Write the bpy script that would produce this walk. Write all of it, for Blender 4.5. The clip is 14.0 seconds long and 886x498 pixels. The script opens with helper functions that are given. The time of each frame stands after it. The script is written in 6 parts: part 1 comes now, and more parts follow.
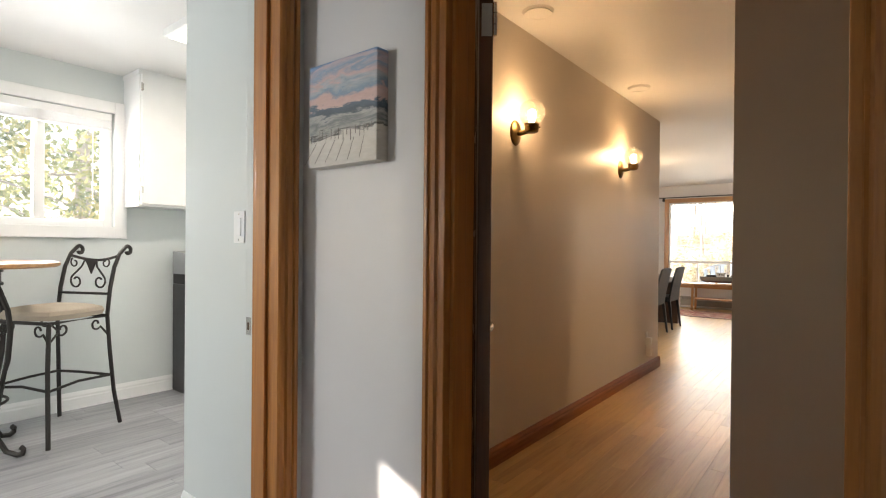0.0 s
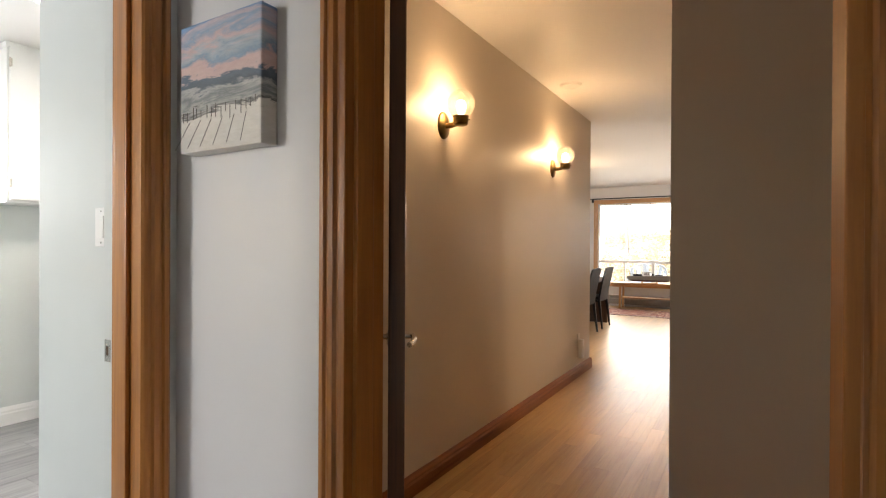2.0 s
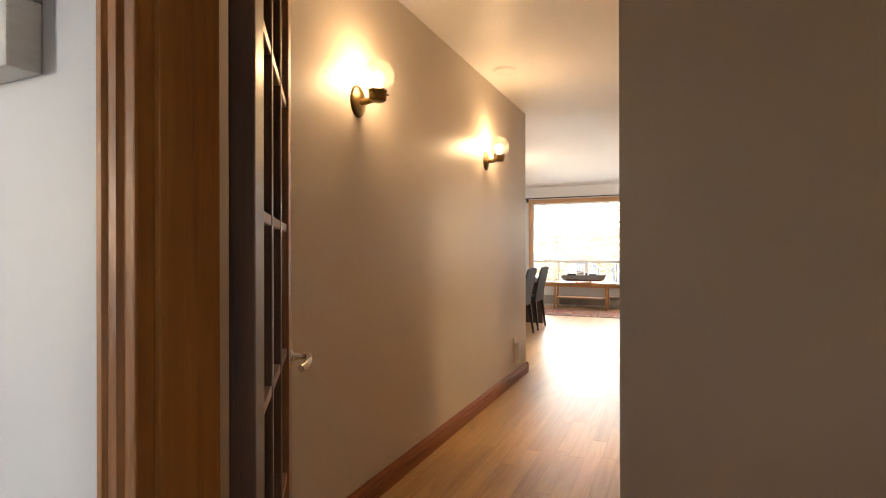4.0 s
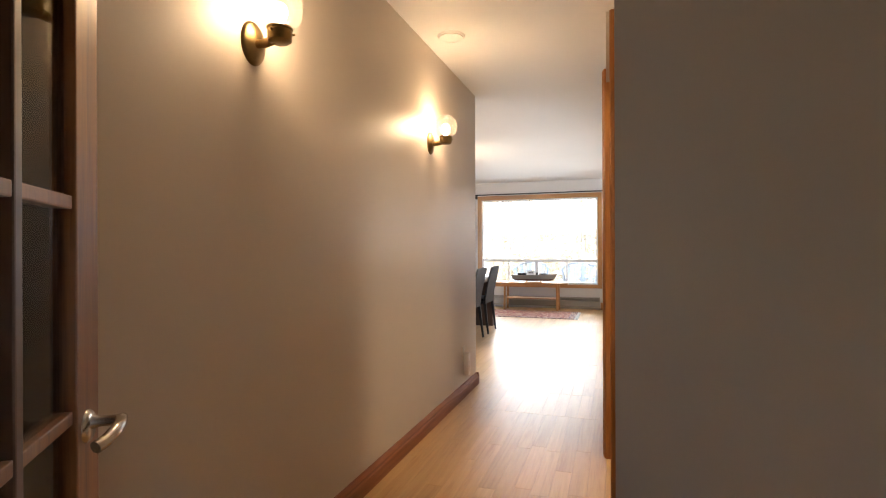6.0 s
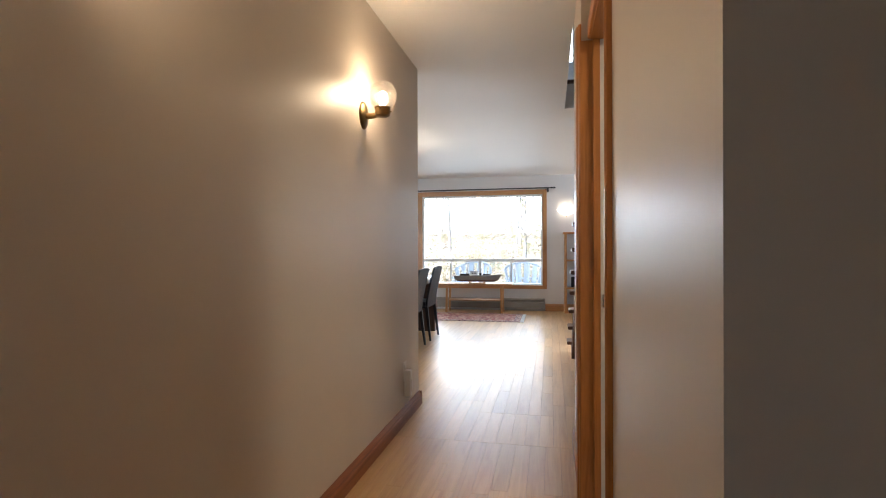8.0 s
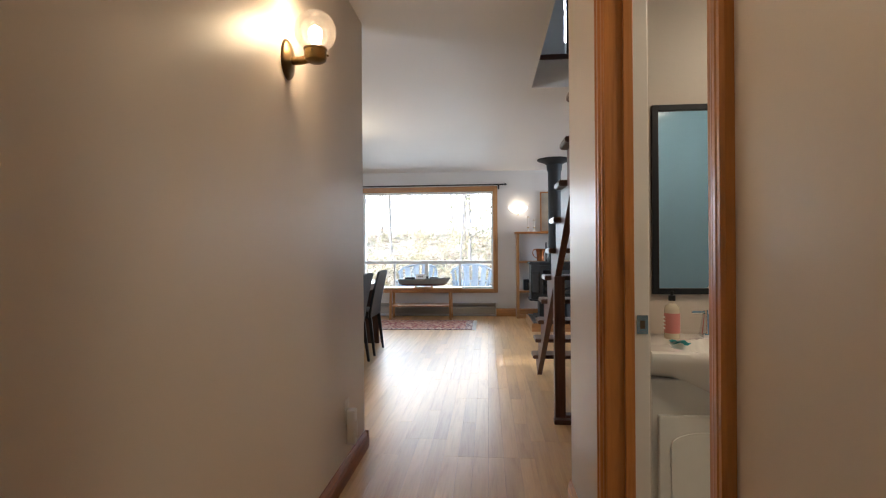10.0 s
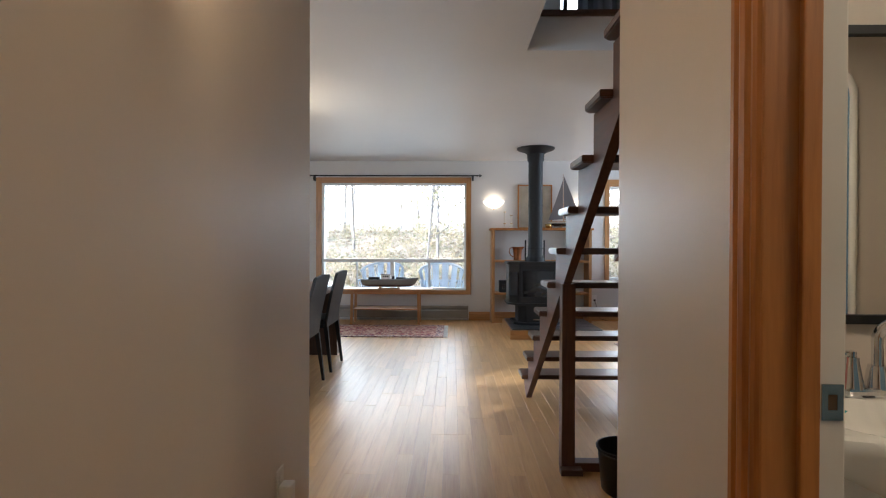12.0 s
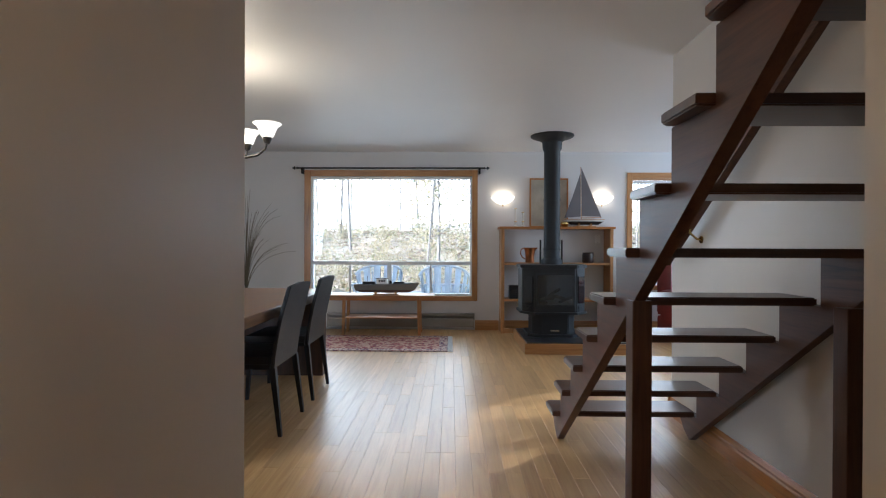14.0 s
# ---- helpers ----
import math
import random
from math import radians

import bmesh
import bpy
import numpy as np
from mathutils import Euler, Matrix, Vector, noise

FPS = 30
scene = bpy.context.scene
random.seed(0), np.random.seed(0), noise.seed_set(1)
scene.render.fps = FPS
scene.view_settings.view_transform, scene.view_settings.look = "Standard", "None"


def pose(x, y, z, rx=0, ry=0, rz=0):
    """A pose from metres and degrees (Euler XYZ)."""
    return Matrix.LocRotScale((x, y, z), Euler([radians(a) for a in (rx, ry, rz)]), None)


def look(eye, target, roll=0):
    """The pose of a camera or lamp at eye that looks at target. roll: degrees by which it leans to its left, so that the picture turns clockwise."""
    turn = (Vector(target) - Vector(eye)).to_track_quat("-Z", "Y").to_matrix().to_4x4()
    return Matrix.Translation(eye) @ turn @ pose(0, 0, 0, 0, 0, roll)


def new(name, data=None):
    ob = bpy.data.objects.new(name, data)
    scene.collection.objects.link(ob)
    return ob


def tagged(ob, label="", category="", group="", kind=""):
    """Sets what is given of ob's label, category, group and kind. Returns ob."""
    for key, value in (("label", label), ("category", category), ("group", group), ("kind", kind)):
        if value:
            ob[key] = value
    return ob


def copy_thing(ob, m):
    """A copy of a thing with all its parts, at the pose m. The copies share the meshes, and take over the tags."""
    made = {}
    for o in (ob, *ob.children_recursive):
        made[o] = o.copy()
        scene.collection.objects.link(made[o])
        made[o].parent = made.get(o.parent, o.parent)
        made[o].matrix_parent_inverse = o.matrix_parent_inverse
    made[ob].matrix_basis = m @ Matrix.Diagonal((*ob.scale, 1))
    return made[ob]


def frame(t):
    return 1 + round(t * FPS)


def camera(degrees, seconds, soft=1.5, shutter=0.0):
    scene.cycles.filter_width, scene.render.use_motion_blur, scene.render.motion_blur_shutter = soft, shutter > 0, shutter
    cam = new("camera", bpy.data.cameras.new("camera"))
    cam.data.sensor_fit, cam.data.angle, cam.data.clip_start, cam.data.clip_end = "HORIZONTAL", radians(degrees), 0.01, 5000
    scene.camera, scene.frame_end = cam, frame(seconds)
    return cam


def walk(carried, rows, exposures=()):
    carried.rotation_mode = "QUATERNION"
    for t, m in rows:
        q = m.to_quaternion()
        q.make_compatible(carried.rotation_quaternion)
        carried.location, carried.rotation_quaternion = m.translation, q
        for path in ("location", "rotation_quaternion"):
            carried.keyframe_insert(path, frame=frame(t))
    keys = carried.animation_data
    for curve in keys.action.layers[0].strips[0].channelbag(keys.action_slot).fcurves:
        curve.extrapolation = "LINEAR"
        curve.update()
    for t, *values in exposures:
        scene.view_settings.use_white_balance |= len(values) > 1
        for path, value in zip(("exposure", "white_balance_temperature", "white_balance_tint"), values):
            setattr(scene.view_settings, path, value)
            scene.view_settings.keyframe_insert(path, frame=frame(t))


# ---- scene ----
cam = camera(81.4, 14.0, soft=1.15)
PATH = [
    (0, (0.715, -0.08, 1.177), (-0.525, 1.489, 1.167), 0.5),
    (0.5, (0.694, -0.021, 1.179), (-0.5, 1.584, 1.172), 0.3),
    (1, (0.675, 0.04, 1.18), (-0.472, 1.679, 1.177), 0.1),
    (1.5, (0.659, 0.094, 1.18), (-0.439, 1.765, 1.177), 0.1),
    (2, (0.618, 0.159, 1.187), (-0.418, 1.869, 1.18), 0.3),
    (2.5, (0.585, 0.232, 1.178), (-0.39, 1.978, 1.174), 0.1),
    (3, (0.555, 0.317, 1.178), (-0.363, 2.094, 1.173), 0.1),
    (3.5, (0.535, 0.417, 1.173), (-0.334, 2.219, 1.17), 0.0),
    (6, (0.348, 1.062, 1.149), (-0.29, 2.957, 1.147), -0.2),
    (6.5, (0.311, 1.204, 1.148), (-0.274, 3.116, 1.141), -0.1),
    (7, (0.271, 1.353, 1.136), (-0.256, 3.283, 1.133), -0.2),
    (7.5, (0.224, 1.491, 1.144), (-0.243, 3.435, 1.138), -0.2),
    (8, (0.162, 1.652, 1.139), (-0.247, 3.609, 1.135), -0.2),
    (8.5, (0.082, 1.814, 1.141), (-0.252, 3.785, 1.137), -0.3),
    (10.8, (-0.143, 2.699, 1.143), (-0.235, 4.697, 1.138), 0.1),
    (11, (-0.165, 2.778, 1.148), (-0.234, 4.777, 1.136), 0.3),
    (11.5, (-0.191, 2.969, 1.145), (-0.233, 4.969, 1.131), 0.3),
    (12, (-0.199, 3.18, 1.15), (-0.233, 5.18, 1.135), 0.2),
    (12.5, (-0.215, 3.388, 1.14), (-0.252, 5.388, 1.127), 0.2),
    (13, (-0.243, 3.614, 1.143), (-0.279, 5.614, 1.131), 0.1),
    (13.5, (-0.265, 3.816, 1.15), (-0.299, 5.816, 1.136), 0.1),
    (14, (-0.267, 4.008, 1.141), (-0.298, 6.008, 1.131), 0.2),
]
EXPOSURE = [(0.0, 1.86, 7150, 14), (2.0, 2.02, 7150, 15), (3.5, 2.25, 7150, 16), (6.0, 2.20, 6150, 13), (7.0, 1.98, 5650, 11), (8.5, 1.66, 5550, 10), (11.0, 1.40, 5600, 10), (12.5, 1.18, 5450, 9), (14.0, 1.05, 5280, 8)]
walk(cam, [(t, look(eye, target, roll)) for t, eye, target, roll in PATH], EXPOSURE)

H = 2.44

# ---- light ----
world = bpy.data.worlds.new("sky_world")
world.use_nodes = True
scene.world = world
_nt = world.node_tree
_sky = _nt.nodes.new("ShaderNodeTexSky")
_sky.sky_type = "NISHITA"
_sky.sun_disc = False
SUN_FROM = Vector((-0.75, -0.6, 0.30)).normalized()
_sky.sun_elevation = math.asin(SUN_FROM.z)
_sky.sun_rotation = math.atan2(SUN_FROM.x, SUN_FROM.y)
_bg = _nt.nodes["Background"]
_bg.inputs["Strength"].default_value = 0.15
_nt.links.new(_sky.outputs["Color"], _bg.inputs["Color"])
sun = new("sun", bpy.data.lights.new("sun", "SUN"))
sun.data.energy = 5.0
sun.data.angle = radians(0.5)
sun.data.color = (1.0, 0.95, 0.88)
sun.matrix_world = look((0, 0, 0), -SUN_FROM)


DIM = 0.68


def area_lamp(name, at, towards, w, h, power, colour):
    data = bpy.data.lights.new(name, "AREA")
    data.shape, data.size, data.size_y, data.energy, data.color = "RECTANGLE", w, h, power * DIM, colour
    ob = new(name, data)
    ob.matrix_world = look(at, towards)
    return ob


def point_lamp(name, at, power, colour, radius=0.03):
    data = bpy.data.lights.new(name, "POINT")
    data.energy, data.color, data.shadow_soft_size = power * DIM, colour, radius
    ob = new(name, data)
    ob.location = at
    return ob


SKY_GLOW = 2.3
DAY = (0.82, 0.92, 1.0)
WARM = (1.0, 0.67, 0.35)
area_lamp("window_daylight", (-1.10, 11.20, 1.30), (-1.10, 8.8, 0.2), 2.1, 1.6, 12, (0.80, 0.94, 0.96))
area_lamp("side_daylight", (-4.38, 3.5, 1.45), (0, 5.5, 1.0), 1.4, 1.15, 42, DAY)
# fill lamp added at an unseen east opening to brighten the far room
area_lamp("far_room_fill", (4.55, 9.6, 1.4), (0, 9.6, 1.0), 1.8, 1.5, 44, DAY)
area_lamp("kitchen_daylight", (-3.72, 0.97, 1.72), (0, 0.97, 1.2), 0.8, 0.8, 13, DAY)
# weak fill added behind the entry, out of view
area_lamp("entry_fill", (-0.30, -2.43, 1.57), (-0.3, 5, 1.0), 0.45, 0.9, 0.3, DAY)
# added unseen lamp, aimed through the kitchen doorway at the canvas wall
area_lamp("canvas_wall_fill", (-2.7, -2.43, 1.5), (-0.4, 0.96, 1.1), 0.6, 1.0, 22, DAY)
# fill lamp added out of view to light the upper landing
area_lamp("landing_fill", (0.8, 8.0, 4.6), (0.8, 6, 2.6), 1.2, 0.8, 2.5, DAY)

# ---- materials ----


def _mat(name):
    m = bpy.data.materials.new(name)
    m.use_nodes = True
    nt = m.node_tree
    return m, nt, nt.nodes["Principled BSDF"]


def _coords(nt, scale=(1, 1, 1), shift=False):
    tc = nt.nodes.new("ShaderNodeTexCoord")
    mp = nt.nodes.new("ShaderNodeMapping")
    mp.inputs["Scale"].default_value = scale
    nt.links.new(tc.outputs["Object"], mp.inputs["Vector"])
    if shift:
        oi = nt.nodes.new("ShaderNodeObjectInfo")
        mul = nt.nodes.new("ShaderNodeVectorMath")
        mul.operation = "SCALE"
        mul.inputs[0].default_value = (37.0, 23.0, 11.0)
        nt.links.new(oi.outputs["Random"], mul.inputs["Scale"])
        nt.links.new(mul.outputs["Vector"], mp.inputs["Location"])
    return mp.outputs["Vector"]


def _noise(nt, vec, scale, detail=4.0, rough=0.55, distort=0.0):
    n = nt.nodes.new("ShaderNodeTexNoise")
    n.inputs["Scale"].default_value = scale
    n.inputs["Detail"].default_value = detail
    n.inputs["Roughness"].default_value = rough
    n.inputs["Distortion"].default_value = distort
    nt.links.new(vec, n.inputs["Vector"])
    return n.outputs["Fac"]


def _ramp(nt, fac, stops):
    r = nt.nodes.new("ShaderNodeValToRGB")
    el = r.color_ramp.elements
    el[0].position, el[0].color = stops[0][0], (*stops[0][1], 1)
    el[1].position, el[1].color = stops[-1][0], (*stops[-1][1], 1)
    for p, c in stops[1:-1]:
        e = el.new(p)
        e.color = (*c, 1)
    nt.links.new(fac, r.inputs["Fac"])
    return r.outputs["Color"]


def _bump(nt, bsdf, height, strength, dist=0.002):
    b = nt.nodes.new("ShaderNodeBump")
    b.inputs["Strength"].default_value = strength
    b.inputs["Distance"].default_value = dist
    nt.links.new(height, b.inputs["Height"])
    nt.links.new(b.outputs["Normal"], bsdf.inputs["Normal"])


def _mul(c, k):
    return tuple(min(1.0, v * k) for v in c)


def surface(name, colour, rough=0.5, metal=0.0, vary=0.12, coarse=3.0, fine=60.0, bump=0.15, coat=0.0, dist=0.002):
    """A plain surface with two scales of variation and fine relief."""
    m, nt, b = _mat(name)
    vec = _coords(nt)
    n1 = _noise(nt, vec, coarse, 5.0)
    n2 = _noise(nt, vec, fine, 3.0)
    col = _ramp(nt, n1, [(0.3, _mul(colour, 1 - vary)), (0.7, _mul(colour, 1 + vary))])
    nt.links.new(col, b.inputs["Base Color"])
    mr = nt.nodes.new("ShaderNodeMapRange")
    mr.inputs["To Min"].default_value = max(0.02, rough - 0.07)
    mr.inputs["To Max"].default_value = min(1.0, rough + 0.07)
    nt.links.new(n1, mr.inputs["Value"])
    nt.links.new(mr.outputs["Result"], b.inputs["Roughness"])
    b.inputs["Metallic"].default_value = metal
    b.inputs["Coat Weight"].default_value = coat
    b.inputs["Coat Roughness"].default_value = 0.12
    if bump:
        _bump(nt, b, n2, bump, dist)
    return m


def wood(name, dark, light, axis="z", rough=0.38, coat=0.25, per_object=False, grain=1.0, bump=0.12, spec=0.5):
    """Wood whose grain runs along an axis; per_object shifts tone and grain from piece to piece."""
    m, nt, b = _mat(name)
    sc = {"x": (1.2, 22, 22), "y": (22, 1.2, 22), "z": (22, 22, 1.2)}[axis]
    vec = _coords(nt, tuple(v * grain for v in sc), shift=per_object)
    n1 = _noise(nt, vec, 1.0, 6.0, 0.6, 1.2)
    n2 = _noise(nt, vec, 6.0, 4.0, 0.6)
    mix = nt.nodes.new("ShaderNodeMath")
    mix.operation = "MULTIPLY_ADD"
    mix.inputs[1].default_value = 0.35
    nt.links.new(n2, mix.inputs[0])
    nt.links.new(n1, mix.inputs[2])
    mid = tuple((a + c) / 2 for a, c in zip(dark, light))
    col = _ramp(nt, mix.outputs[0], [(0.45, dark), (0.62, mid), (0.9, light)])
    if per_object:
        oi = nt.nodes.new("ShaderNodeObjectInfo")
        hsv = nt.nodes.new("ShaderNodeHueSaturation")
        mr = nt.nodes.new("ShaderNodeMapRange")
        mr.inputs["To Min"].default_value = 0.88
        mr.inputs["To Max"].default_value = 1.1
        nt.links.new(oi.outputs["Random"], mr.inputs["Value"])
        nt.links.new(mr.outputs["Result"], hsv.inputs["Value"])
        nt.links.new(col, hsv.inputs["Color"])
        col = hsv.outputs["Color"]
    nt.links.new(col, b.inputs["Base Color"])
    rr = nt.nodes.new("ShaderNodeMapRange")
    rr.inputs["To Min"].default_value = rough - 0.06
    rr.inputs["To Max"].default_value = rough + 0.1
    nt.links.new(n1, rr.inputs["Value"])
    nt.links.new(rr.outputs["Result"], b.inputs["Roughness"])
    b.inputs["Specular IOR Level"].default_value = spec
    b.inputs["Coat Weight"].default_value = coat
    b.inputs["Coat Roughness"].default_value = 0.24
    _bump(nt, b, mix.outputs[0], bump, 0.001)
    return m


def strips(name, dark, light, rough):
    """Joined floor boards: each board is an island with a tone of its own."""
    m, nt, b = _mat(name)
    vec = _coords(nt, (22, 1.2, 22))
    n1 = _noise(nt, vec, 1.0, 6.0, 0.6, 1.2)
    col = _ramp(nt, n1, [(0.3, dark), (0.7, light)])
    g = nt.nodes.new("ShaderNodeNewGeometry")
    hsv = nt.nodes.new("ShaderNodeHueSaturation")
    mr = nt.nodes.new("ShaderNodeMapRange")
    mr.inputs["To Min"].default_value = 0.88
    mr.inputs["To Max"].default_value = 1.1
    nt.links.new(g.outputs["Random Per Island"], mr.inputs["Value"])
    nt.links.new(mr.outputs["Result"], hsv.inputs["Value"])
    nt.links.new(col, hsv.inputs["Color"])
    nt.links.new(hsv.outputs["Color"], b.inputs["Base Color"])
    b.inputs["Roughness"].default_value = rough
    b.inputs["Coat Weight"].default_value = 0.18
    b.inputs["Specular IOR Level"].default_value = 0.5
    b.inputs["Coat Roughness"].default_value = 0.24
    _bump(nt, b, n1, 0.06, 0.001)
    return m


def clear_glass(name, tint=(1, 1, 1), gloss=1.0, sheen=1.0, haze=0.0):
    """Thin clear pane: what is behind shows through, with a Fresnel sheen and a translucent veil that imitates glare.
    """
    m, nt, b = _mat(name)
    nt.nodes.remove(b)
    out = nt.nodes["Material Output"]
    tr = nt.nodes.new("ShaderNodeBsdfTransparent")
    tr.inputs["Color"].default_value = (*tint, 1)
    gl = nt.nodes.new("ShaderNodeBsdfGlossy")
    gl.inputs["Roughness"].default_value = 0.02
    fr = nt.nodes.new("ShaderNodeFresnel")
    fr.inputs["IOR"].default_value = 1.0 + 0.45 * gloss
    mx = nt.nodes.new("ShaderNodeMixShader")
    k = nt.nodes.new("ShaderNodeMath")
    k.operation = "MULTIPLY"
    k.inputs[1].default_value = sheen
    nt.links.new(fr.outputs["Fac"], k.inputs[0])
    nt.links.new(k.outputs[0], mx.inputs["Fac"])
    clear = tr.outputs["BSDF"]
    if haze:
        veil = nt.nodes.new("ShaderNodeBsdfTranslucent")
        veil.inputs["Color"].default_value = (0.9, 0.9, 0.9, 1)
        dm = nt.nodes.new("ShaderNodeMixShader")
        mr = nt.nodes.new("ShaderNodeMapRange")
        mr.inputs["To Min"].default_value, mr.inputs["To Max"].default_value = haze * 0.6, haze * 1.4
        nt.links.new(_noise(nt, _coords(nt), 7.0, 4.0), mr.inputs["Value"])
        nt.links.new(mr.outputs["Result"], dm.inputs["Fac"])
        nt.links.new(clear, dm.inputs[1])
        nt.links.new(veil.outputs["BSDF"], dm.inputs[2])
        clear = dm.outputs["Shader"]
    nt.links.new(clear, mx.inputs[1])
    nt.links.new(gl.outputs["BSDF"], mx.inputs[2])
    nt.links.new(mx.outputs["Shader"], out.inputs["Surface"])
    return m


def glowing(name, colour, strength, base=(0.9, 0.9, 0.88)):
    m, nt, b = _mat(name)
    b.inputs["Base Color"].default_value = (*base, 1)
    b.inputs["Emission Color"].default_value = (*colour, 1)
    b.inputs["Emission Strength"].default_value = strength
    b.inputs["Roughness"].default_value = 0.4
    return m


PAINT = surface("wall_paint_warm_white", (0.60, 0.535, 0.465), 0.42, vary=0.03, coarse=1.2, fine=90, bump=0.08)
PAINT_FAR = surface("wall_paint_pale_grey", (0.68, 0.67, 0.66), 0.5, vary=0.03, coarse=1.2, fine=90, bump=0.08)
PAINT_KITCHEN = surface("wall_paint_pale_mint", (0.62, 0.655, 0.645), 0.45, vary=0.03, coarse=1.2, fine=90, bump=0.08)
PAINT_ENTRY = surface("wall_paint_cool_white", (0.68, 0.68, 0.69), 0.5, vary=0.03, coarse=1.0, fine=80, bump=0.1)
CEIL = surface("ceiling_paint_white", (0.76, 0.75, 0.74), 0.5, vary=0.03, coarse=0.8, fine=70, bump=0.1)
WHITE = surface("white_trim_paint", (0.80, 0.80, 0.79), 0.35, vary=0.03, fine=120, bump=0.05)
CREAM = surface("cream_trim_paint", (0.70, 0.67, 0.62), 0.35, vary=0.05, fine=120, bump=0.06)
OAK = wood("varnished_oak_trim", (0.29, 0.100, 0.017), (0.51, 0.208, 0.044), "z", coat=0.12)
OAK_X = wood("varnished_oak_trim_along_x", (0.29, 0.100, 0.017), (0.51, 0.208, 0.044), "x", coat=0.12)
OAK_Y = wood("varnished_oak_trim_along_y", (0.29, 0.100, 0.017), (0.51, 0.208, 0.044), "y", coat=0.12)
PINE = wood("honey_pine", (0.30, 0.13, 0.04), (0.52, 0.27, 0.10), "x")
REDWOOD = wood("reddish_baseboard", (0.17, 0.055, 0.018), (0.34, 0.125, 0.042), "y", rough=0.45, coat=0.0, spec=0.25)
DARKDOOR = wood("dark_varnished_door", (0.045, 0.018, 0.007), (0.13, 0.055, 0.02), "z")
WALNUT = wood("dark_stained_stair_wood", (0.045, 0.018, 0.010), (0.13, 0.054, 0.027), "y", rough=0.42, coat=0.0, spec=0.25)
WALNUT_X = wood("dark_stained_tread_wood", (0.040, 0.016, 0.009), (0.115, 0.048, 0.024), "x", rough=0.34, coat=0.15)
PLANK = wood("maple_strip_floor", (0.46, 0.25, 0.088), (0.63, 0.395, 0.165), "y", rough=0.37, coat=0.18, per_object=True, bump=0.09, spec=0.5)
PLANK_FAR = strips("maple_strip_floor_joined", (0.46, 0.25, 0.088), (0.63, 0.395, 0.165), 0.36)
GREYPLANK = wood("grey_vinyl_plank", (0.20, 0.20, 0.21), (0.42, 0.42, 0.43), "y", rough=0.4, coat=0.1, per_object=True)
SUBFLOOR = surface("dark_floor_joint", (0.08, 0.045, 0.02), 0.8)
BLACKMETAL = surface("matt_black_metal", (0.02, 0.02, 0.022), 0.45, metal=0.6, fine=200, bump=0.1)
IRON = surface("dark_bronze_iron", (0.045, 0.04, 0.036), 0.4, metal=0.7, fine=150, bump=0.12)
BRASS = surface("antique_brass", (0.22, 0.15, 0.062), 0.34, metal=1.0, vary=0.25, coarse=20)
CHROME = surface("chrome", (0.75, 0.76, 0.78), 0.08, metal=1.0, vary=0.02, bump=0)
NICKEL = surface("brushed_nickel", (0.55, 0.53, 0.49), 0.25, metal=1.0, vary=0.05)
PANE = clear_glass("window_glass")
# the translucent share imitates the pale glow round the bulb
GLOBE = clear_glass("globe_glass", (0.98, 0.97, 0.95), 1.0, 0.30, 0.012)
# clean glass; its translucent share imitates glare from the bright view
GLARE_PANE = clear_glass("glare_window_glass", (1, 1, 1), 1.0, 1.0, 0.006)

# ---- mesh helpers ----


def box(bm, x0, x1, y0, y1, z0, z1, bevel=0.0):
    vs = [bm.verts.new((x, y, z)) for z in (z0, z1) for y in (y0, y1) for x in (x0, x1)]
    fs = [bm.faces.new([vs[i] for i in f]) for f in ((0, 2, 3, 1), (4, 5, 7, 6), (0, 1, 5, 4), (2, 6, 7, 3), (0, 4, 6, 2), (1, 3, 7, 5))]
    if bevel:
        es = list({e for f in fs for e in f.edges})
        bmesh.ops.bevel(bm, geom=es, offset=bevel, segments=2, affect="EDGES", profile=0.6)
    return vs


def prism(bm, pts, axis, a, b):
    """Extrude a polygon: pts are (u, v) in the two other axes, in x, y, z order."""
    def at(u, v, w):
        return {"x": (w, u, v), "y": (u, w, v), "z": (u, v, w)}[axis]
    r0 = [bm.verts.new(at(u, v, a)) for u, v in pts]
    r1 = [bm.verts.new(at(u, v, b)) for u, v in pts]
    n = len(pts)
    bm.faces.new(r0)
    bm.faces.new(r1[::-1])
    for i in range(n):
        bm.faces.new((r0[i], r1[i], r1[(i + 1) % n], r0[(i + 1) % n]))


def lathe(bm, profile, n=24, at=(0, 0, 0), m=None):
    """Turn a profile of (radius, height) about z; m moves the result."""
    m = Matrix.Translation(at) @ (m or Matrix())
    rings = []
    for r, z in profile:
        if r < 1e-5:
            rings.append([bm.verts.new(m @ Vector((0, 0, z)))])
        else:
            rings.append([bm.verts.new(m @ Vector((r * math.cos(2 * math.pi * i / n), r * math.sin(2 * math.pi * i / n), z))) for i in range(n)])
    for p, q in zip(rings, rings[1:]):
        for i in range(n):
            j = (i + 1) % n
            f = [p[i % len(p)], p[j % len(p)], q[j % len(q)], q[i % len(q)]]
            f = list(dict.fromkeys(f))
            if len(f) > 2:
                bm.faces.new(f)


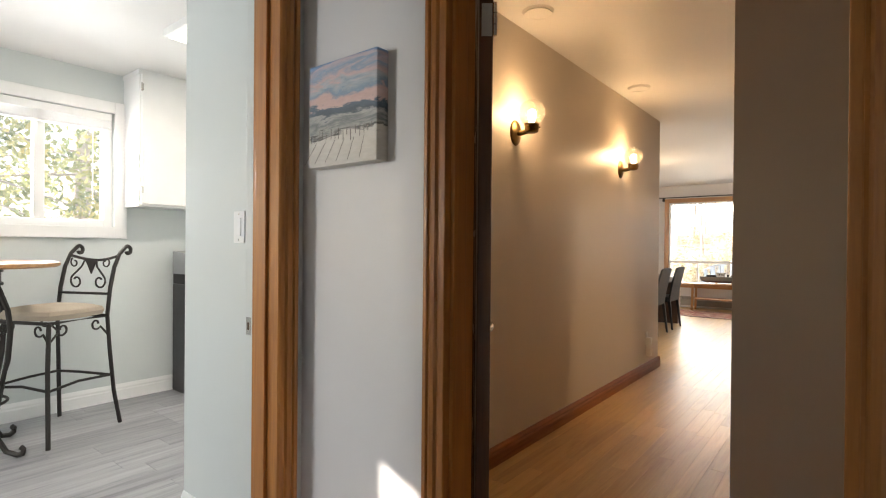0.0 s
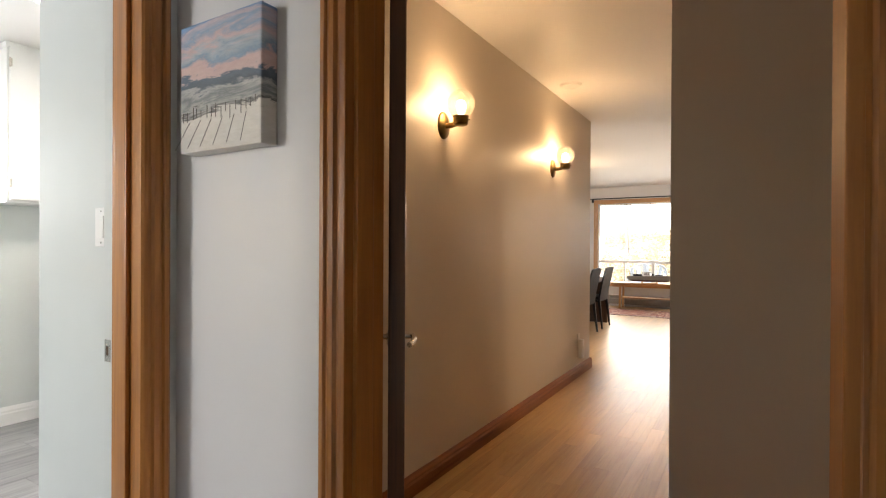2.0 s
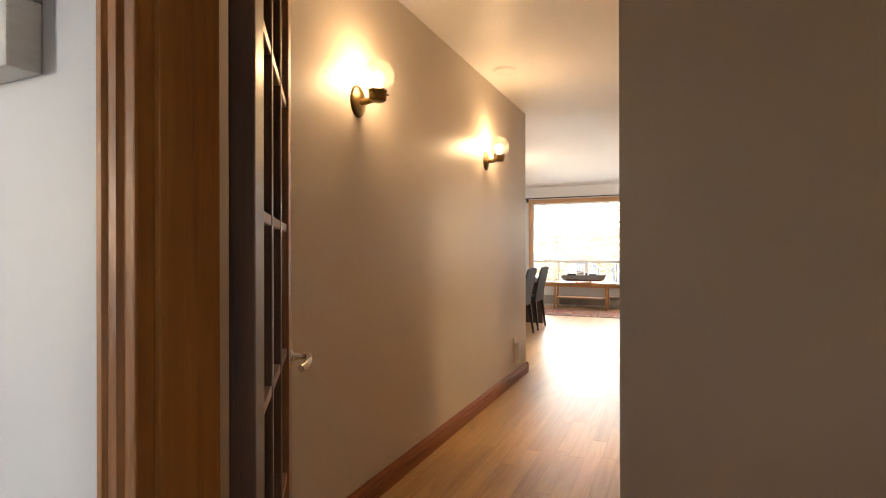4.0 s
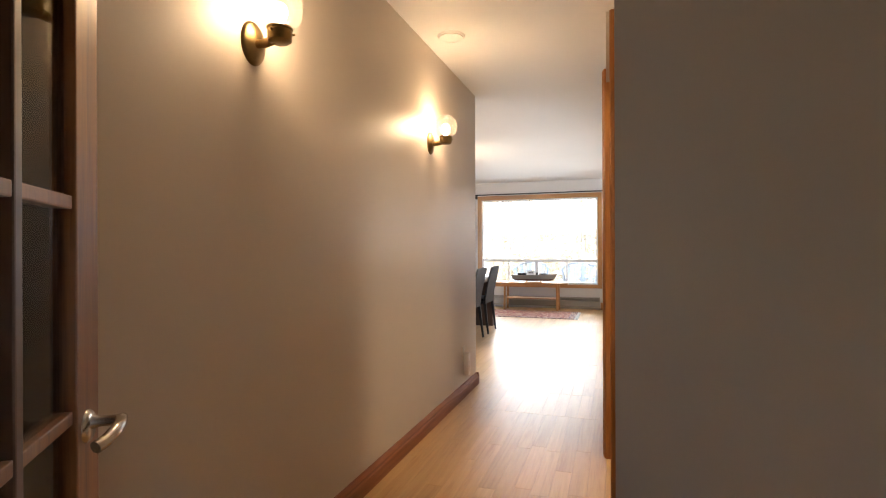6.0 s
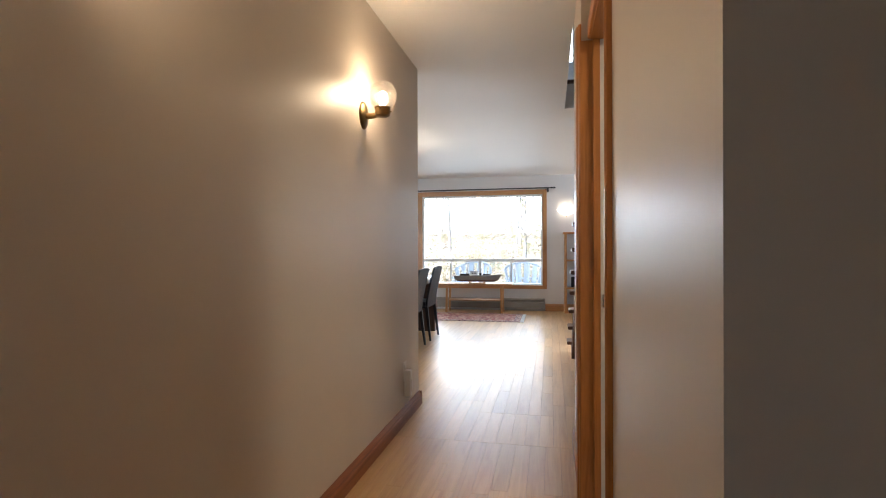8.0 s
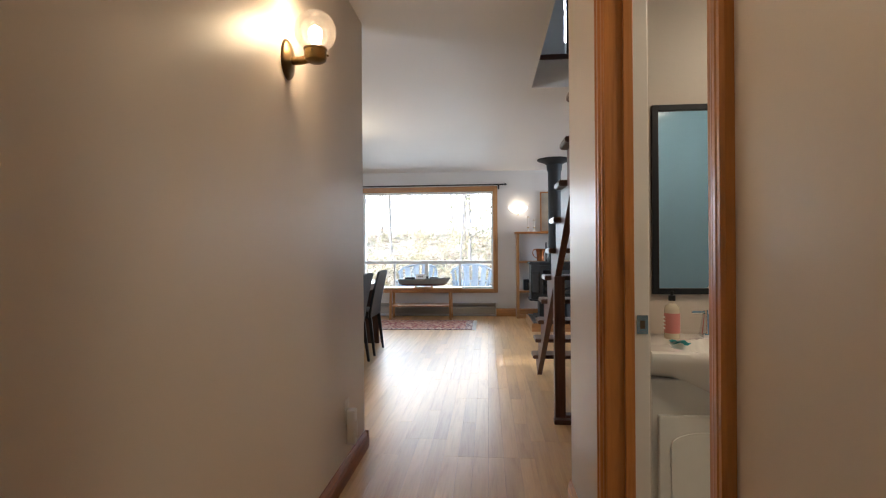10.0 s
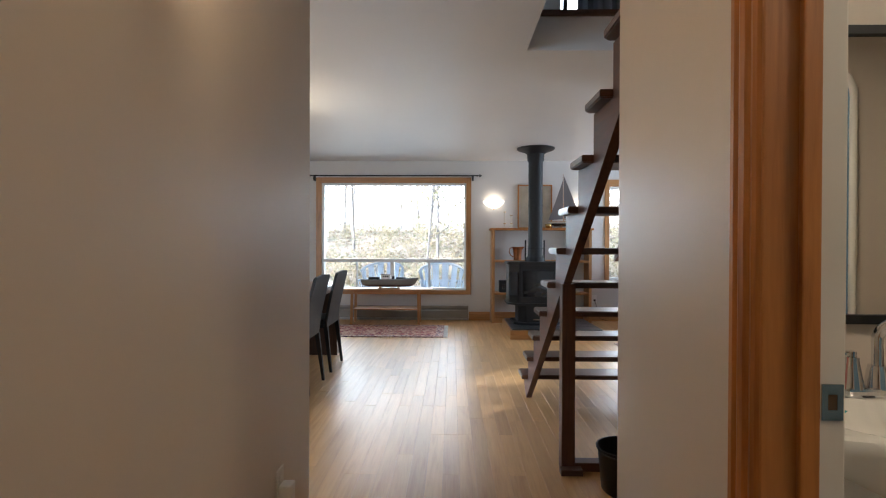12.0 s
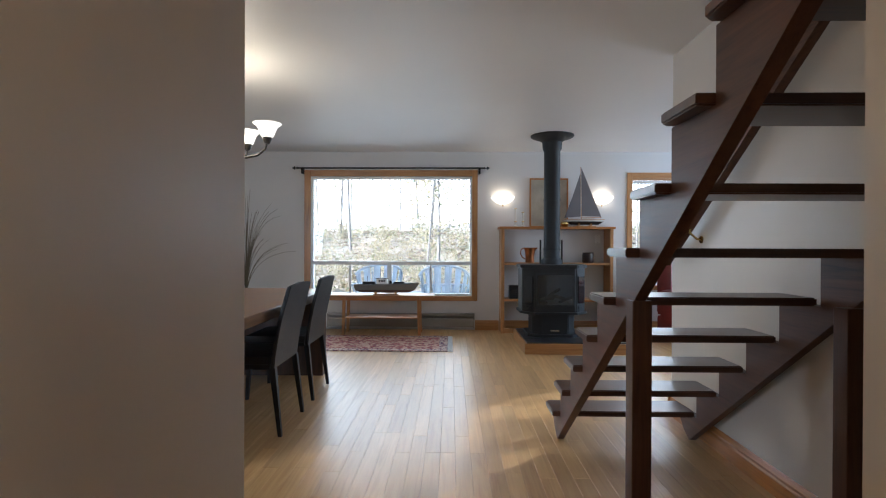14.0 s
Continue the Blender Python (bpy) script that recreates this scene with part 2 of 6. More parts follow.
def tube(bm, pts, r, n=8, taper=None):
    """Sweep a round section along a polyline."""
    pts = [Vector(p) for p in pts]
    prev = None
    up = Vector((0.13, 0.31, 0.94)).normalized()
    rings = []
    for i, p in enumerate(pts):
        d = (pts[min(i + 1, len(pts) - 1)] - pts[max(i - 1, 0)]).normalized()
        s = d.cross(up)
        if s.length < 0.2:
            s = d.cross(Vector((1, 0, 0)))
        s.normalize()
        if prev and prev.dot(s) < 0:
            s = -s
        prev = s
        t = d.cross(s)
        rad = r if taper is None else r * (1 + (taper - 1) * i / (len(pts) - 1))
        rings.append([bm.verts.new(p + rad * (math.cos(2 * math.pi * k / n) * s + math.sin(2 * math.pi * k / n) * t)) for k in range(n)])
    for a, b in zip(rings, rings[1:]):
        for k in range(n):
            bm.faces.new((a[k], a[(k + 1) % n], b[(k + 1) % n], b[k]))
    bm.faces.new(rings[0][::-1])
    bm.faces.new(rings[-1])


def arc(c, r, a0, a1, n, plane="xz"):
    out = []
    for i in range(n + 1):
        a = radians(a0 + (a1 - a0) * i / n)
        u, v = r * math.cos(a), r * math.sin(a)
        out.append({"xz": (c[0] + u, c[1], c[2] + v), "yz": (c[0], c[1] + u, c[2] + v), "xy": (c[0] + u, c[1] + v, c[2])}[plane])
    return out


def part(name, bm, material, parent=None, label="", smooth=False):
    bmesh.ops.recalc_face_normals(bm, faces=bm.faces[:])
    me = bpy.data.meshes.new(name)
    bm.to_mesh(me)
    bm.free()
    me.materials.append(material)
    if smooth:
        for p in me.polygons:
            p.use_smooth = True
        me.set_sharp_from_angle(angle=radians(40))
    ob = new(name, me)
    if parent:
        ob.parent = parent
    if label:
        tagged(ob, label)
    return ob


def thing(name, at, label, category, group="", rz=0):
    ob = new(name)
    ob.empty_display_size = 0.1
    ob.matrix_world = pose(*at, 0, 0, rz)
    return tagged(ob, label, category, group)


def structure(name, bm, material, label, smooth=False):
    return tagged(part(name, bm, material, None, "", smooth), label, "", "", "structure")


def bx(name, dims, material, parent=None, label="", bevel=0.0):
    bm = bmesh.new()
    box(bm, *dims, bevel=bevel)
    return part(name, bm, material, parent, label)


def slab(us, vs, holes, at, w0, w1):
    """A thick slab on a grid of cells with openings cut right through it; at maps (u, v, w) to the world."""
    us = sorted({*us, *(h[0] for h in holes), *(h[1] for h in holes)})
    vs = sorted({*vs, *(h[2] for h in holes), *(h[3] for h in holes)})
    bm = bmesh.new()

    def solid(i, j):
        if not (0 <= i < len(us) - 1 and 0 <= j < len(vs) - 1):
            return False
        u, v = (us[i] + us[i + 1]) / 2, (vs[j] + vs[j + 1]) / 2
        return not any(h[0] < u < h[1] and h[2] < v < h[3] for h in holes)

    def quad(*ps):
        bm.faces.new([bm.verts.new(at(*p)) for p in ps])
    for i in range(len(us) - 1):
        for j in range(len(vs) - 1):
            if not solid(i, j):
                continue
            a, b, c, d = us[i], us[i + 1], vs[j], vs[j + 1]
            quad((a, c, w0), (b, c, w0), (b, d, w0), (a, d, w0))
            quad((a, c, w1), (a, d, w1), (b, d, w1), (b, c, w1))
            if not solid(i - 1, j):
                quad((a, c, w0), (a, d, w0), (a, d, w1), (a, c, w1))
            if not solid(i + 1, j):
                quad((b, c, w0), (b, c, w1), (b, d, w1), (b, d, w0))
            if not solid(i, j - 1):
                quad((a, c, w0), (a, c, w1), (b, c, w1), (b, c, w0))
            if not solid(i, j + 1):
                quad((a, d, w0), (b, d, w0), (b, d, w1), (a, d, w1))
    bmesh.ops.remove_doubles(bm, verts=bm.verts[:], dist=1e-5)
    return bm


def wall_x(name, x0, x1, y0, y1, material, label, holes=(), z0=0.0, z1=H):
    """A wall that runs along x; holes are (x0, x1, z0, z1)."""
    return structure(name, slab([x0, x1], [z0, z1], holes, lambda u, v, w: (u, w, v), y0, y1), material, label)


def wall_y(name, y0, y1, x0, x1, material, label, holes=(), z0=0.0, z1=H):
    """A wall that runs along y; holes are (y0, y1, z0, z1)."""
    return structure(name, slab([y0, y1], [z0, z1], holes, lambda u, v, w: (w, u, v), x0, x1), material, label)


def flat(name, x0, x1, y0, y1, z0, z1, material, label, holes=()):
    return structure(name, slab([x0, x1], [y0, y1], holes, lambda u, v, w: (u, v, w), z0, z1), material, label)


# ---- large structure ----
DOOR_H = 2.05
LX0, LX1, LY1 = -4.30, 4.50, 11.08
# entry and kitchen
wall_x("wall_entry_north", -0.70, 2.20, 0.965, 1.075, PAINT_ENTRY, "cool white painted wall with a canvas on it", [(-0.115, 0.731, 0.0, DOOR_H + 0.02)])
wall_x("wall_kitchen_pier", -1.52, -0.70, 0.967, 1.075, PAINT_KITCHEN, "pale mint painted kitchen wall with a light switch")
wall_y("wall_kitchen_return", 1.075, 2.40, -1.52, -1.40, PAINT_KITCHEN, "pale mint painted kitchen wall")
wall_y("wall_kitchen_partition", -2.40, 0.965, -0.87, -0.70, PAINT_KITCHEN, "painted wall between entry and kitchen", [(0.02, 0.905, 0.0, DOOR_H)])
# second hole is unseen, sized to shape the sun patch below the canvas
wall_y("wall_kitchen_window", -2.40, 2.40, -3.75, -3.60, PAINT_KITCHEN, "pale mint kitchen wall with a white window", [(0.53, 1.41, 1.30, 2.14), (-2.15, -1.655, 1.2, 1.925)])
wall_x("wall_kitchen_north", -3.75, -1.40, 2.40, 2.52, PAINT_KITCHEN, "pale mint painted kitchen wall")
# both openings are unseen and unglazed, cut for the two fill lamps
wall_x("wall_south", -3.75, 2.32, -2.52, -2.40, PAINT_ENTRY, "cool white painted wall with two added openings", [(-0.55, -0.05, 1.1, 2.05), (-3.0, -2.4, 1.0, 2.05)])
wall_y("wall_entry_east", -2.40, 0.965, 2.20, 2.32, PAINT_ENTRY, "cool white painted entry wall")
# hall
wall_y("wall_hall_west", 1.075, 5.29, -0.904, -0.784, PAINT, "long warm white hall wall with two brass sconces")
wall_x("wall_vestibule_north", 0.345, 1.72, 2.26, 2.38, PAINT, "warm white wall in shade beside the hall")
wall_y("wall_vestibule_east", 1.075, 2.26, 1.60, 1.72, PAINT, "warm white vestibule wall")
wall_y("wall_hall_east", 2.38, 4.02, 0.345, 0.455, PAINT, "warm white hall wall with the bathroom doorway", [(3.345, 4.02, 0.0, DOOR_H + 0.02)])
wall_y("wall_hall_east_pier", 4.02, 4.52, 0.297, 0.430, PAINT, "warm white hall pier beyond the bathroom doorway")
wall_x("wall_bath_north", 0.297, 2.92, 4.52, 4.72, PAINT, "warm white bathroom wall behind the mirror")
wall_y("wall_bath_east", 2.38, 4.52, 2.80, 2.92, PAINT, "warm white bathroom wall")
# living
wall_x("wall_far", LX0 - 0.2, LX1 + 0.2, LY1, LY1 + 0.2, PAINT_FAR, "pale grey living room wall with a picture window", [(-2.20, 0.02, 0.46, 2.10), (2.20, 3.16, 0.62, 2.08)])
wall_y("wall_dining_west", 2.64, LY1, LX0 - 0.2, LX0, PAINT_FAR, "pale grey dining room wall with windows", [(2.75, 4.25, 0.85, 2.05)])
wall_x("wall_dining_south", LX0 - 0.2, -0.904, 2.52, 2.64, PAINT_FAR, "pale grey dining room wall")
wall_y("wall_stair", 4.72, 7.54, 1.24, 1.36, PAINT, "white wall beside the open staircase")
wall_x("wall_back_room", 1.36, LX1, 5.6, 5.72, PAINT_FAR, "pale painted wall of the far sitting area")
# the opening is unseen, added for the far room's fill lamp
wall_y("wall_east", 5.6, LY1, LX1, LX1 + 0.2, PAINT_FAR, "pale painted wall of the far sitting area", [(8.7, 10.5, 0.6, 2.1)])
# ceilings
flat("ceiling_entry", -3.75, 2.32, -2.52, 2.52, H, H + 0.14, CEIL, "white painted ceiling")
flat("ceiling_hall", -0.904, 2.92, 2.52, 4.65, H, H + 0.14, CEIL, "white painted hall ceiling")
flat("ceiling_living", LX0 - 0.2, LX1 + 0.2, 4.65, LY1 + 0.2, H, H + 0.26, CEIL, "white painted living room ceiling with a stair opening", [(0.294, 1.24, 4.73, 6.61)])
flat("ceiling_dining", LX0 - 0.2, -0.904, 2.52, 4.65, H, H + 0.26, CEIL, "white painted dining room ceiling")
# upper storey around the stair opening
wall_y("wall_upper_west", 4.4, 8.4, -1.0, -0.9, PAINT_FAR, "pale upper landing wall", z0=H + 0.26, z1=4.95)
wall_y("wall_upper_east", 4.4, 8.4, 1.8, 1.9, PAINT_FAR, "pale upper landing wall", z0=H + 0.26, z1=4.95)
# unseen opening, added together with the landing's fill lamp
wall_x("wall_upper_north", -1.0, 1.9, 8.4, 8.5, PAINT_FAR, "pale upper landing wall with an added opening", [(0.2, 1.4, 3.5, 4.6)], z0=H + 0.26, z1=4.95)
wall_x("wall_upper_south", -1.0, 1.9, 4.3, 4.4, PAINT_FAR, "pale upper landing wall", z0=H + 0.14, z1=4.95)
flat("ceiling_upper", -1.0, 1.9, 4.3, 8.5, 4.95, 5.05, CEIL, "white upper ceiling")
# floors under the boards
flat("floor_base", LX0 - 0.2, LX1 + 0.2, -2.52, LY1 + 0.2, -0.16, -0.012, SUBFLOOR, "dark subfloor under the boards")
flat("floor_entry", -0.785, 2.32, -2.52, 1.015, -0.012, 0.0, GREYPLANK, "grey entry floor")
flat("floor_bath", 0.335, 2.92, 2.38, 4.65, -0.012, 0.002, surface("bath_floor_tile", (0.5, 0.47, 0.42), 0.4), "beige bathroom floor")

# ---- trim ----


def trim(name, dims, material, label, bevel=0.006):
    bm = bmesh.new()
    box(bm, *dims, bevel=bevel)
    return structure(name, bm, material, label)


def moulding_x(name, x0, x1, y, z0, h, d, material, label, side=-1):
    """A skirting board that runs along x with a stepped, rounded top; side: towards which y it faces."""
    bm = bmesh.new()
    prof = [(0, 0), (d, 0), (d, h * 0.62), (d * 0.75, h * 0.7), (d * 0.75, h * 0.8), (d * 0.4, h * 0.93), (d * 0.2, h), (0, h)]
    prism(bm, [(y + side * u, z0 + v) for u, v in prof], "x", x0, x1)
    return structure(name, bm, material, label)


def moulding_y(name, y0, y1, x, z0, h, d, material, label, side=1):
    bm = bmesh.new()
    prof = [(0, 0), (d, 0), (d, h * 0.62), (d * 0.75, h * 0.7), (d * 0.75, h * 0.8), (d * 0.4, h * 0.93), (d * 0.2, h), (0, h)]
    prism(bm, [(x + side * u, z0 + v) for u, v in prof], "y", y0, y1)
    return structure(name, bm, material, label)


def casing_front(name, x0, x1, y, z0, z1, inner, material, label):
    """An upright casing on a wall that faces -y, moulded in steps that fall towards its inner edge (+1: inner edge at x1)."""
    w = x1 - x0
    prof = [(0.0, 0.0), (0.0, 0.016), (0.10, 0.022), (0.24, 0.022), (0.30, 0.016), (0.42, 0.020), (0.60, 0.019), (0.68, 0.012), (0.80, 0.014), (0.92, 0.012), (1.0, 0.006), (1.0, 0.0)]
    bm = bmesh.new()
    pts = [((x0 + w * u) if inner > 0 else (x1 - w * u), y - d) for u, d in prof]
    prism(bm, pts, "z", z0, z1)
    return structure(name, bm, material, label)


def casing_side(name, y0, y1, x, z0, z1, inner, out, material, label):
    """An upright casing on a wall that faces along x (out +1 or -1); inner +1: inner edge at y1."""
    w = y1 - y0
    prof = [(0.0, 0.0), (0.0, 0.016), (0.10, 0.022), (0.24, 0.022), (0.30, 0.016), (0.42, 0.020), (0.60, 0.019), (0.68, 0.012), (0.80, 0.014), (0.92, 0.012), (1.0, 0.006), (1.0, 0.0)]
    bm = bmesh.new()
    pts = [(x + out * d, (y0 + w * u) if inner > 0 else (y1 - w * u)) for u, d in prof]
    prism(bm, pts, "z", z0, z1)
    return structure(name, bm, material, label)


# glazed door's frame between entry and hall
trim("jamb_hall_west", (-0.115, -0.095, 0.950, 1.080, 0, DOOR_H), OAK, "varnished oak door jamb", 0.003)
trim("jamb_hall_stop", (-0.095, -0.083, 0.975, 1.030, 0, DOOR_H - 0.02), OAK, "varnished oak door stop", 0.003)
trim("jamb_hall_east", (0.711, 0.731, 0.950, 1.080, 0, DOOR_H), OAK, "varnished oak door jamb", 0.003)
trim("jamb_hall_head", (-0.095, 0.711, 0.950, 1.080, DOOR_H - 0.02, DOOR_H + 0.02), OAK_X, "varnished oak door head", 0.003)
casing_front("casing_hall_west", -0.165, -0.098, 0.965, 0, DOOR_H + 0.07, 1, OAK, "moulded varnished oak door casing")
casing_front("casing_hall_east", 0.714, 0.785, 0.965, 0, DOOR_H + 0.07, -1, OAK, "moulded varnished oak door casing")
trim("casing_hall_head", (-0.098, 0.714, 0.947, 0.965, DOOR_H + 0.005, DOOR_H + 0.07), OAK_X, "varnished oak head casing")
# kitchen doorway
trim("jamb_kitchen", (-0.868, -0.703, 0.885, 0.905, 0, DOOR_H), OAK, "varnished oak door jamb", 0.003)
trim("jamb_kitchen_stop", (-0.835, -0.775, 0.873, 0.885, 0, DOOR_H), OAK, "varnished oak door stop", 0.003)
trim("jamb_kitchen_rebate", (-0.915, -0.868, 0.887, 0.967, 0, DOOR_H), PAINT_KITCHEN, "pale painted kitchen door frame", 0.003)
casing_side("casing_kitchen", 0.868, 0.938, -0.70, 0, DOOR_H + 0.07, -1, 1, OAK, "moulded varnished oak door casing")
casing_side("casing_kitchen_near", -0.05, 0.02, -0.70, 0, DOOR_H + 0.07, 1, 1, OAK, "moulded varnished oak door casing")
trim("casing_kitchen_head", (-0.70, -0.682, 0.02, 0.868, DOOR_H, DOOR_H + 0.07), OAK_Y, "varnished oak head casing")
# bathroom doorway
trim("jamb_bath_far", (0.290, 0.375, 4.00, 4.02, 0, DOOR_H), OAK, "varnished oak door jamb", 0.003)
trim("jamb_bath_far_stop", (0.345, 0.375, 3.988, 4.00, 0, DOOR_H), OAK, "varnished oak door stop", 0.003)
trim("jamb_bath_rebate", (0.375, 0.422, 4.00, 4.03, 0, DOOR_H), CREAM, "cream painted bathroom door frame", 0.003)
trim("jamb_bath_near", (0.335, 0.455, 3.345, 3.365, 0, DOOR_H), OAK, "varnished oak door jamb", 0.003)
trim("jamb_bath_head", (0.335, 0.455, 3.365, 4.00, DOOR_H, DOOR_H + 0.02), OAK_Y, "varnished oak door head", 0.003)
casing_side("casing_bath_far", 4.003, 4.075, 0.297, 0, DOOR_H + 0.075, -1, -1, OAK, "moulded varnished oak door casing")
casing_side("casing_bath_near", 3.280, 3.352, 0.345, 0, DOOR_H + 0.075, 1, -1, OAK, "moulded varnished oak door casing")
trim("casing_bath_head", (0.323, 0.345, 3.352, 4.003, DOOR_H + 0.005, DOOR_H + 0.075), OAK_Y, "varnished oak head casing")
# skirting
moulding_y("baseboard_hall_west", 1.09, 5.29, -0.784, 0, 0.100, 0.022, REDWOOD, "reddish varnished hall baseboard")
moulding_x("baseboard_hall_end", -0.904, -0.762, 5.29, 0, 0.100, 0.022, REDWOOD, "reddish varnished baseboard round the wall's end", 1)
moulding_y("baseboard_hall_east", 2.245, 3.280, 0.345, 0, 0.10, 0.016, OAK_Y, "varnished oak baseboard", -1)
moulding_y("baseboard_hall_east_far", 4.075, 4.735, 0.297, 0, 0.10, 0.016, OAK_Y, "varnished oak baseboard", -1)
moulding_x("baseboard_vestibule", 0.345, 1.60, 2.26, 0, 0.10, 0.016, OAK_X, "varnished oak baseboard")
moulding_x("baseboard_far_west", LX0, -2.02, LY1, 0, 0.13, 0.018, PINE, "varnished pine baseboard")
moulding_x("baseboard_far", 0.065, 0.39, LY1, 0, 0.13, 0.018, PINE, "varnished pine baseboard")
moulding_x("baseboard_far_shelf", 0.44, 1.81, LY1, 0, 0.13, 0.018, PINE, "varnished pine baseboard")
moulding_x("baseboard_far_east", 1.90, LX1, LY1, 0, 0.13, 0.018, PINE, "varnished pine baseboard")
moulding_y("baseboard_stair_wall", 4.72, 7.54, 1.24, 0, 0.12, 0.02, OAK_Y, "varnished oak baseboard below the staircase", -1)
moulding_x("baseboard_stair_end", 1.22, 1.36, 7.54, 0, 0.12, 0.02, OAK_X, "varnished oak baseboard", 1)
moulding_y("baseboard_kitchen_window", -2.4, 2.4, -3.60, 0, 0.12, 0.018, WHITE, "white painted kitchen baseboard", 1)
moulding_x("baseboard_kitchen_pier", -1.52, -0.915, 0.967, 0, 0.12, 0.018, WHITE, "white painted kitchen baseboard")
trim("stairwell_edge", (0.294, 1.24, 6.585, 6.64, H + 0.225, H + 0.262), WALNUT_X, "dark wooden edge of the upper floor")

# ---- windows ----


def picture_window():
    y = LY1
    w = thing("window_1", (0, 0, 0), "large picture window with varnished wooden casing and white sashes", "window")
    for n, d in (("casing", (-2.285, -2.200, y - 0.022, y, 0.395, 2.185)), ("casing", (0.02, 0.095, y - 0.022, y, 0.395, 2.185))):
        bx(n, d, PINE_Z, w, "varnished wooden side casing", 0.004)
    bx("head_casing", (-2.200, 0.02, y - 0.022, y, 2.10, 2.185), PINE, w, "varnished wooden head casing", 0.004)
    bx("sill", (-2.200, 0.02, y - 0.03, y, 0.395, 0.46), PINE, w, "varnished wooden sill", 0.004)
    for x0, x1 in ((-2.20, -2.172), (-0.008, 0.02)):
        bx("frame_side", (x0, x1, y + 0.02, y + 0.12, 0.46, 2.10), WHITE, w, "white window frame", 0.003)
    bx("frame_head", (-2.172, -0.008, y + 0.02, y + 0.12, 2.07, 2.10), WHITE, w, "white window frame", 0.003)
    bx("frame_foot", (-2.172, -0.008, y + 0.02, y + 0.12, 0.46, 0.49), WHITE, w, "white window frame", 0.003)
    bx("transom", (-2.172, -0.008, y + 0.015, y + 0.12, 0.885, 0.935), WHITE, w, "white transom bar", 0.004)
    bx("mullion", (-1.145, -1.085, y + 0.02, y + 0.12, 0.49, 0.885), WHITE, w, "white mullion", 0.004)
    for x in (-1.665, -0.545):
        bx("sash_stile", (x - 0.014, x + 0.014, y + 0.03, y + 0.07, 0.49, 0.885), WHITE, w, "white sash stile", 0.003)
    for d in ((-2.172, -0.008, 0.935, 2.07), (-2.172, -1.679, 0.49, 0.885), (-1.651, -1.145, 0.49, 0.885), (-1.085, -0.559, 0.49, 0.885), (-0.531, -0.008, 0.49, 0.885)):
        p = bx("pane", (d[0], d[1], y + 0.048, y + 0.052, d[2], d[3]), PANE, w)
        p.visible_shadow = False
    tagged(w, kind="structure")


PINE_Z = wood("honey_pine_upright", (0.30, 0.13, 0.04), (0.52, 0.27, 0.10), "z")
picture_window()


def side_window(name, x0, x1, y, z0, z1, label):
    """A wood-cased window in the far wall with white sashes."""
    w = tagged(thing(name, (0, 0, 0), label, "window"), kind="structure")
    bx("casing", (x0 - 0.07, x0, y - 0.022, y, z0 - 0.06, z1 + 0.075), PINE_Z, w, "", 0.004)
    bx("casing", (x1, x1 + 0.07, y - 0.022, y, z0 - 0.06, z1 + 0.075), PINE_Z, w, "", 0.004)
    bx("head_casing", (x0, x1, y - 0.022, y, z1, z1 + 0.075), PINE, w, "", 0.004)
    bx("sill", (x0, x1, y - 0.03, y, z0 - 0.06, z0), PINE, w, "", 0.004)
    bx("reveal", (x0, x1, y + 0.002, y + 0.10, z1 - 0.02, z1), PINE, w, "")
    for a, b in ((x0, x0 + 0.04), ((x0 + x1) / 2 - 0.03, (x0 + x1) / 2 + 0.03), (x1 - 0.04, x1)):
        bx("frame_side", (a, b, y + 0.10, y + 0.16, z0, z1 - 0.02), WHITE, w, "white window frame", 0.003)
    for a, b in ((z0, z0 + 0.04), (z1 - 0.06, z1 - 0.02)):
        bx("frame_rail", (x0 + 0.04, x1 - 0.04, y + 0.105, y + 0.155, a, b), WHITE, w, "white window frame", 0.003)
    p = bx("pane", (x0 + 0.04, x1 - 0.04, y + 0.128, y + 0.132, z0 + 0.04, z1 - 0.06), PANE, w)
    p.visible_shadow = False
    return w


side_window("window_2", 2.20, 3.16, LY1, 0.62, 2.08, "varnished wood cased window in the sitting area")


def kitchen_window():
    x = -3.60
    w = tagged(thing("window_3", (0, 0, 0), "white kitchen sliding window with a raised blind", "window"), kind="structure")
    y0, y1, z0, z1 = 0.53, 1.41, 1.30, 2.14
    for a, b in ((y0 - 0.085, y0), (y1, y1 + 0.085)):
        bx("casing", (x, x + 0.022, a, b, z0 - 0.085, z1 + 0.085), WHITE, w, "white side casing", 0.005)
    bx("head_casing", (x, x + 0.022, y0, y1, z1, z1 + 0.085), WHITE, w, "white head casing", 0.005)
    bx("sill", (x, x + 0.035, y0, y1, z0 - 0.085, z0), WHITE, w, "white sill", 0.005)
    for a, b in ((y0, y0 + 0.055), (y1 - 0.055, y1)):
        bx("frame_side", (x - 0.11, x - 0.03, a, b, z0, z1), WHITE, w, "", 0.004)
    for a, b in ((z0, z0 + 0.05), (z1 - 0.05, z1)):
        bx("frame_rail", (x - 0.11, x - 0.03, y0 + 0.055, y1 - 0.055, a, b), WHITE, w, "", 0.004)
    bx("meeting_stile", (x - 0.09, x - 0.035, 0.935, 1.0, z0 + 0.05, z1 - 0.05), WHITE, w, "white meeting stile", 0.004)
    for a, b in ((y0 + 0.055, 0.935), (1.0, y1 - 0.055)):
        p = bx("pane", (x - 0.068, x - 0.064, a, b, z0 + 0.05, z1 - 0.05), GLARE_PANE, w)
        p.visible_shadow = False
    return w


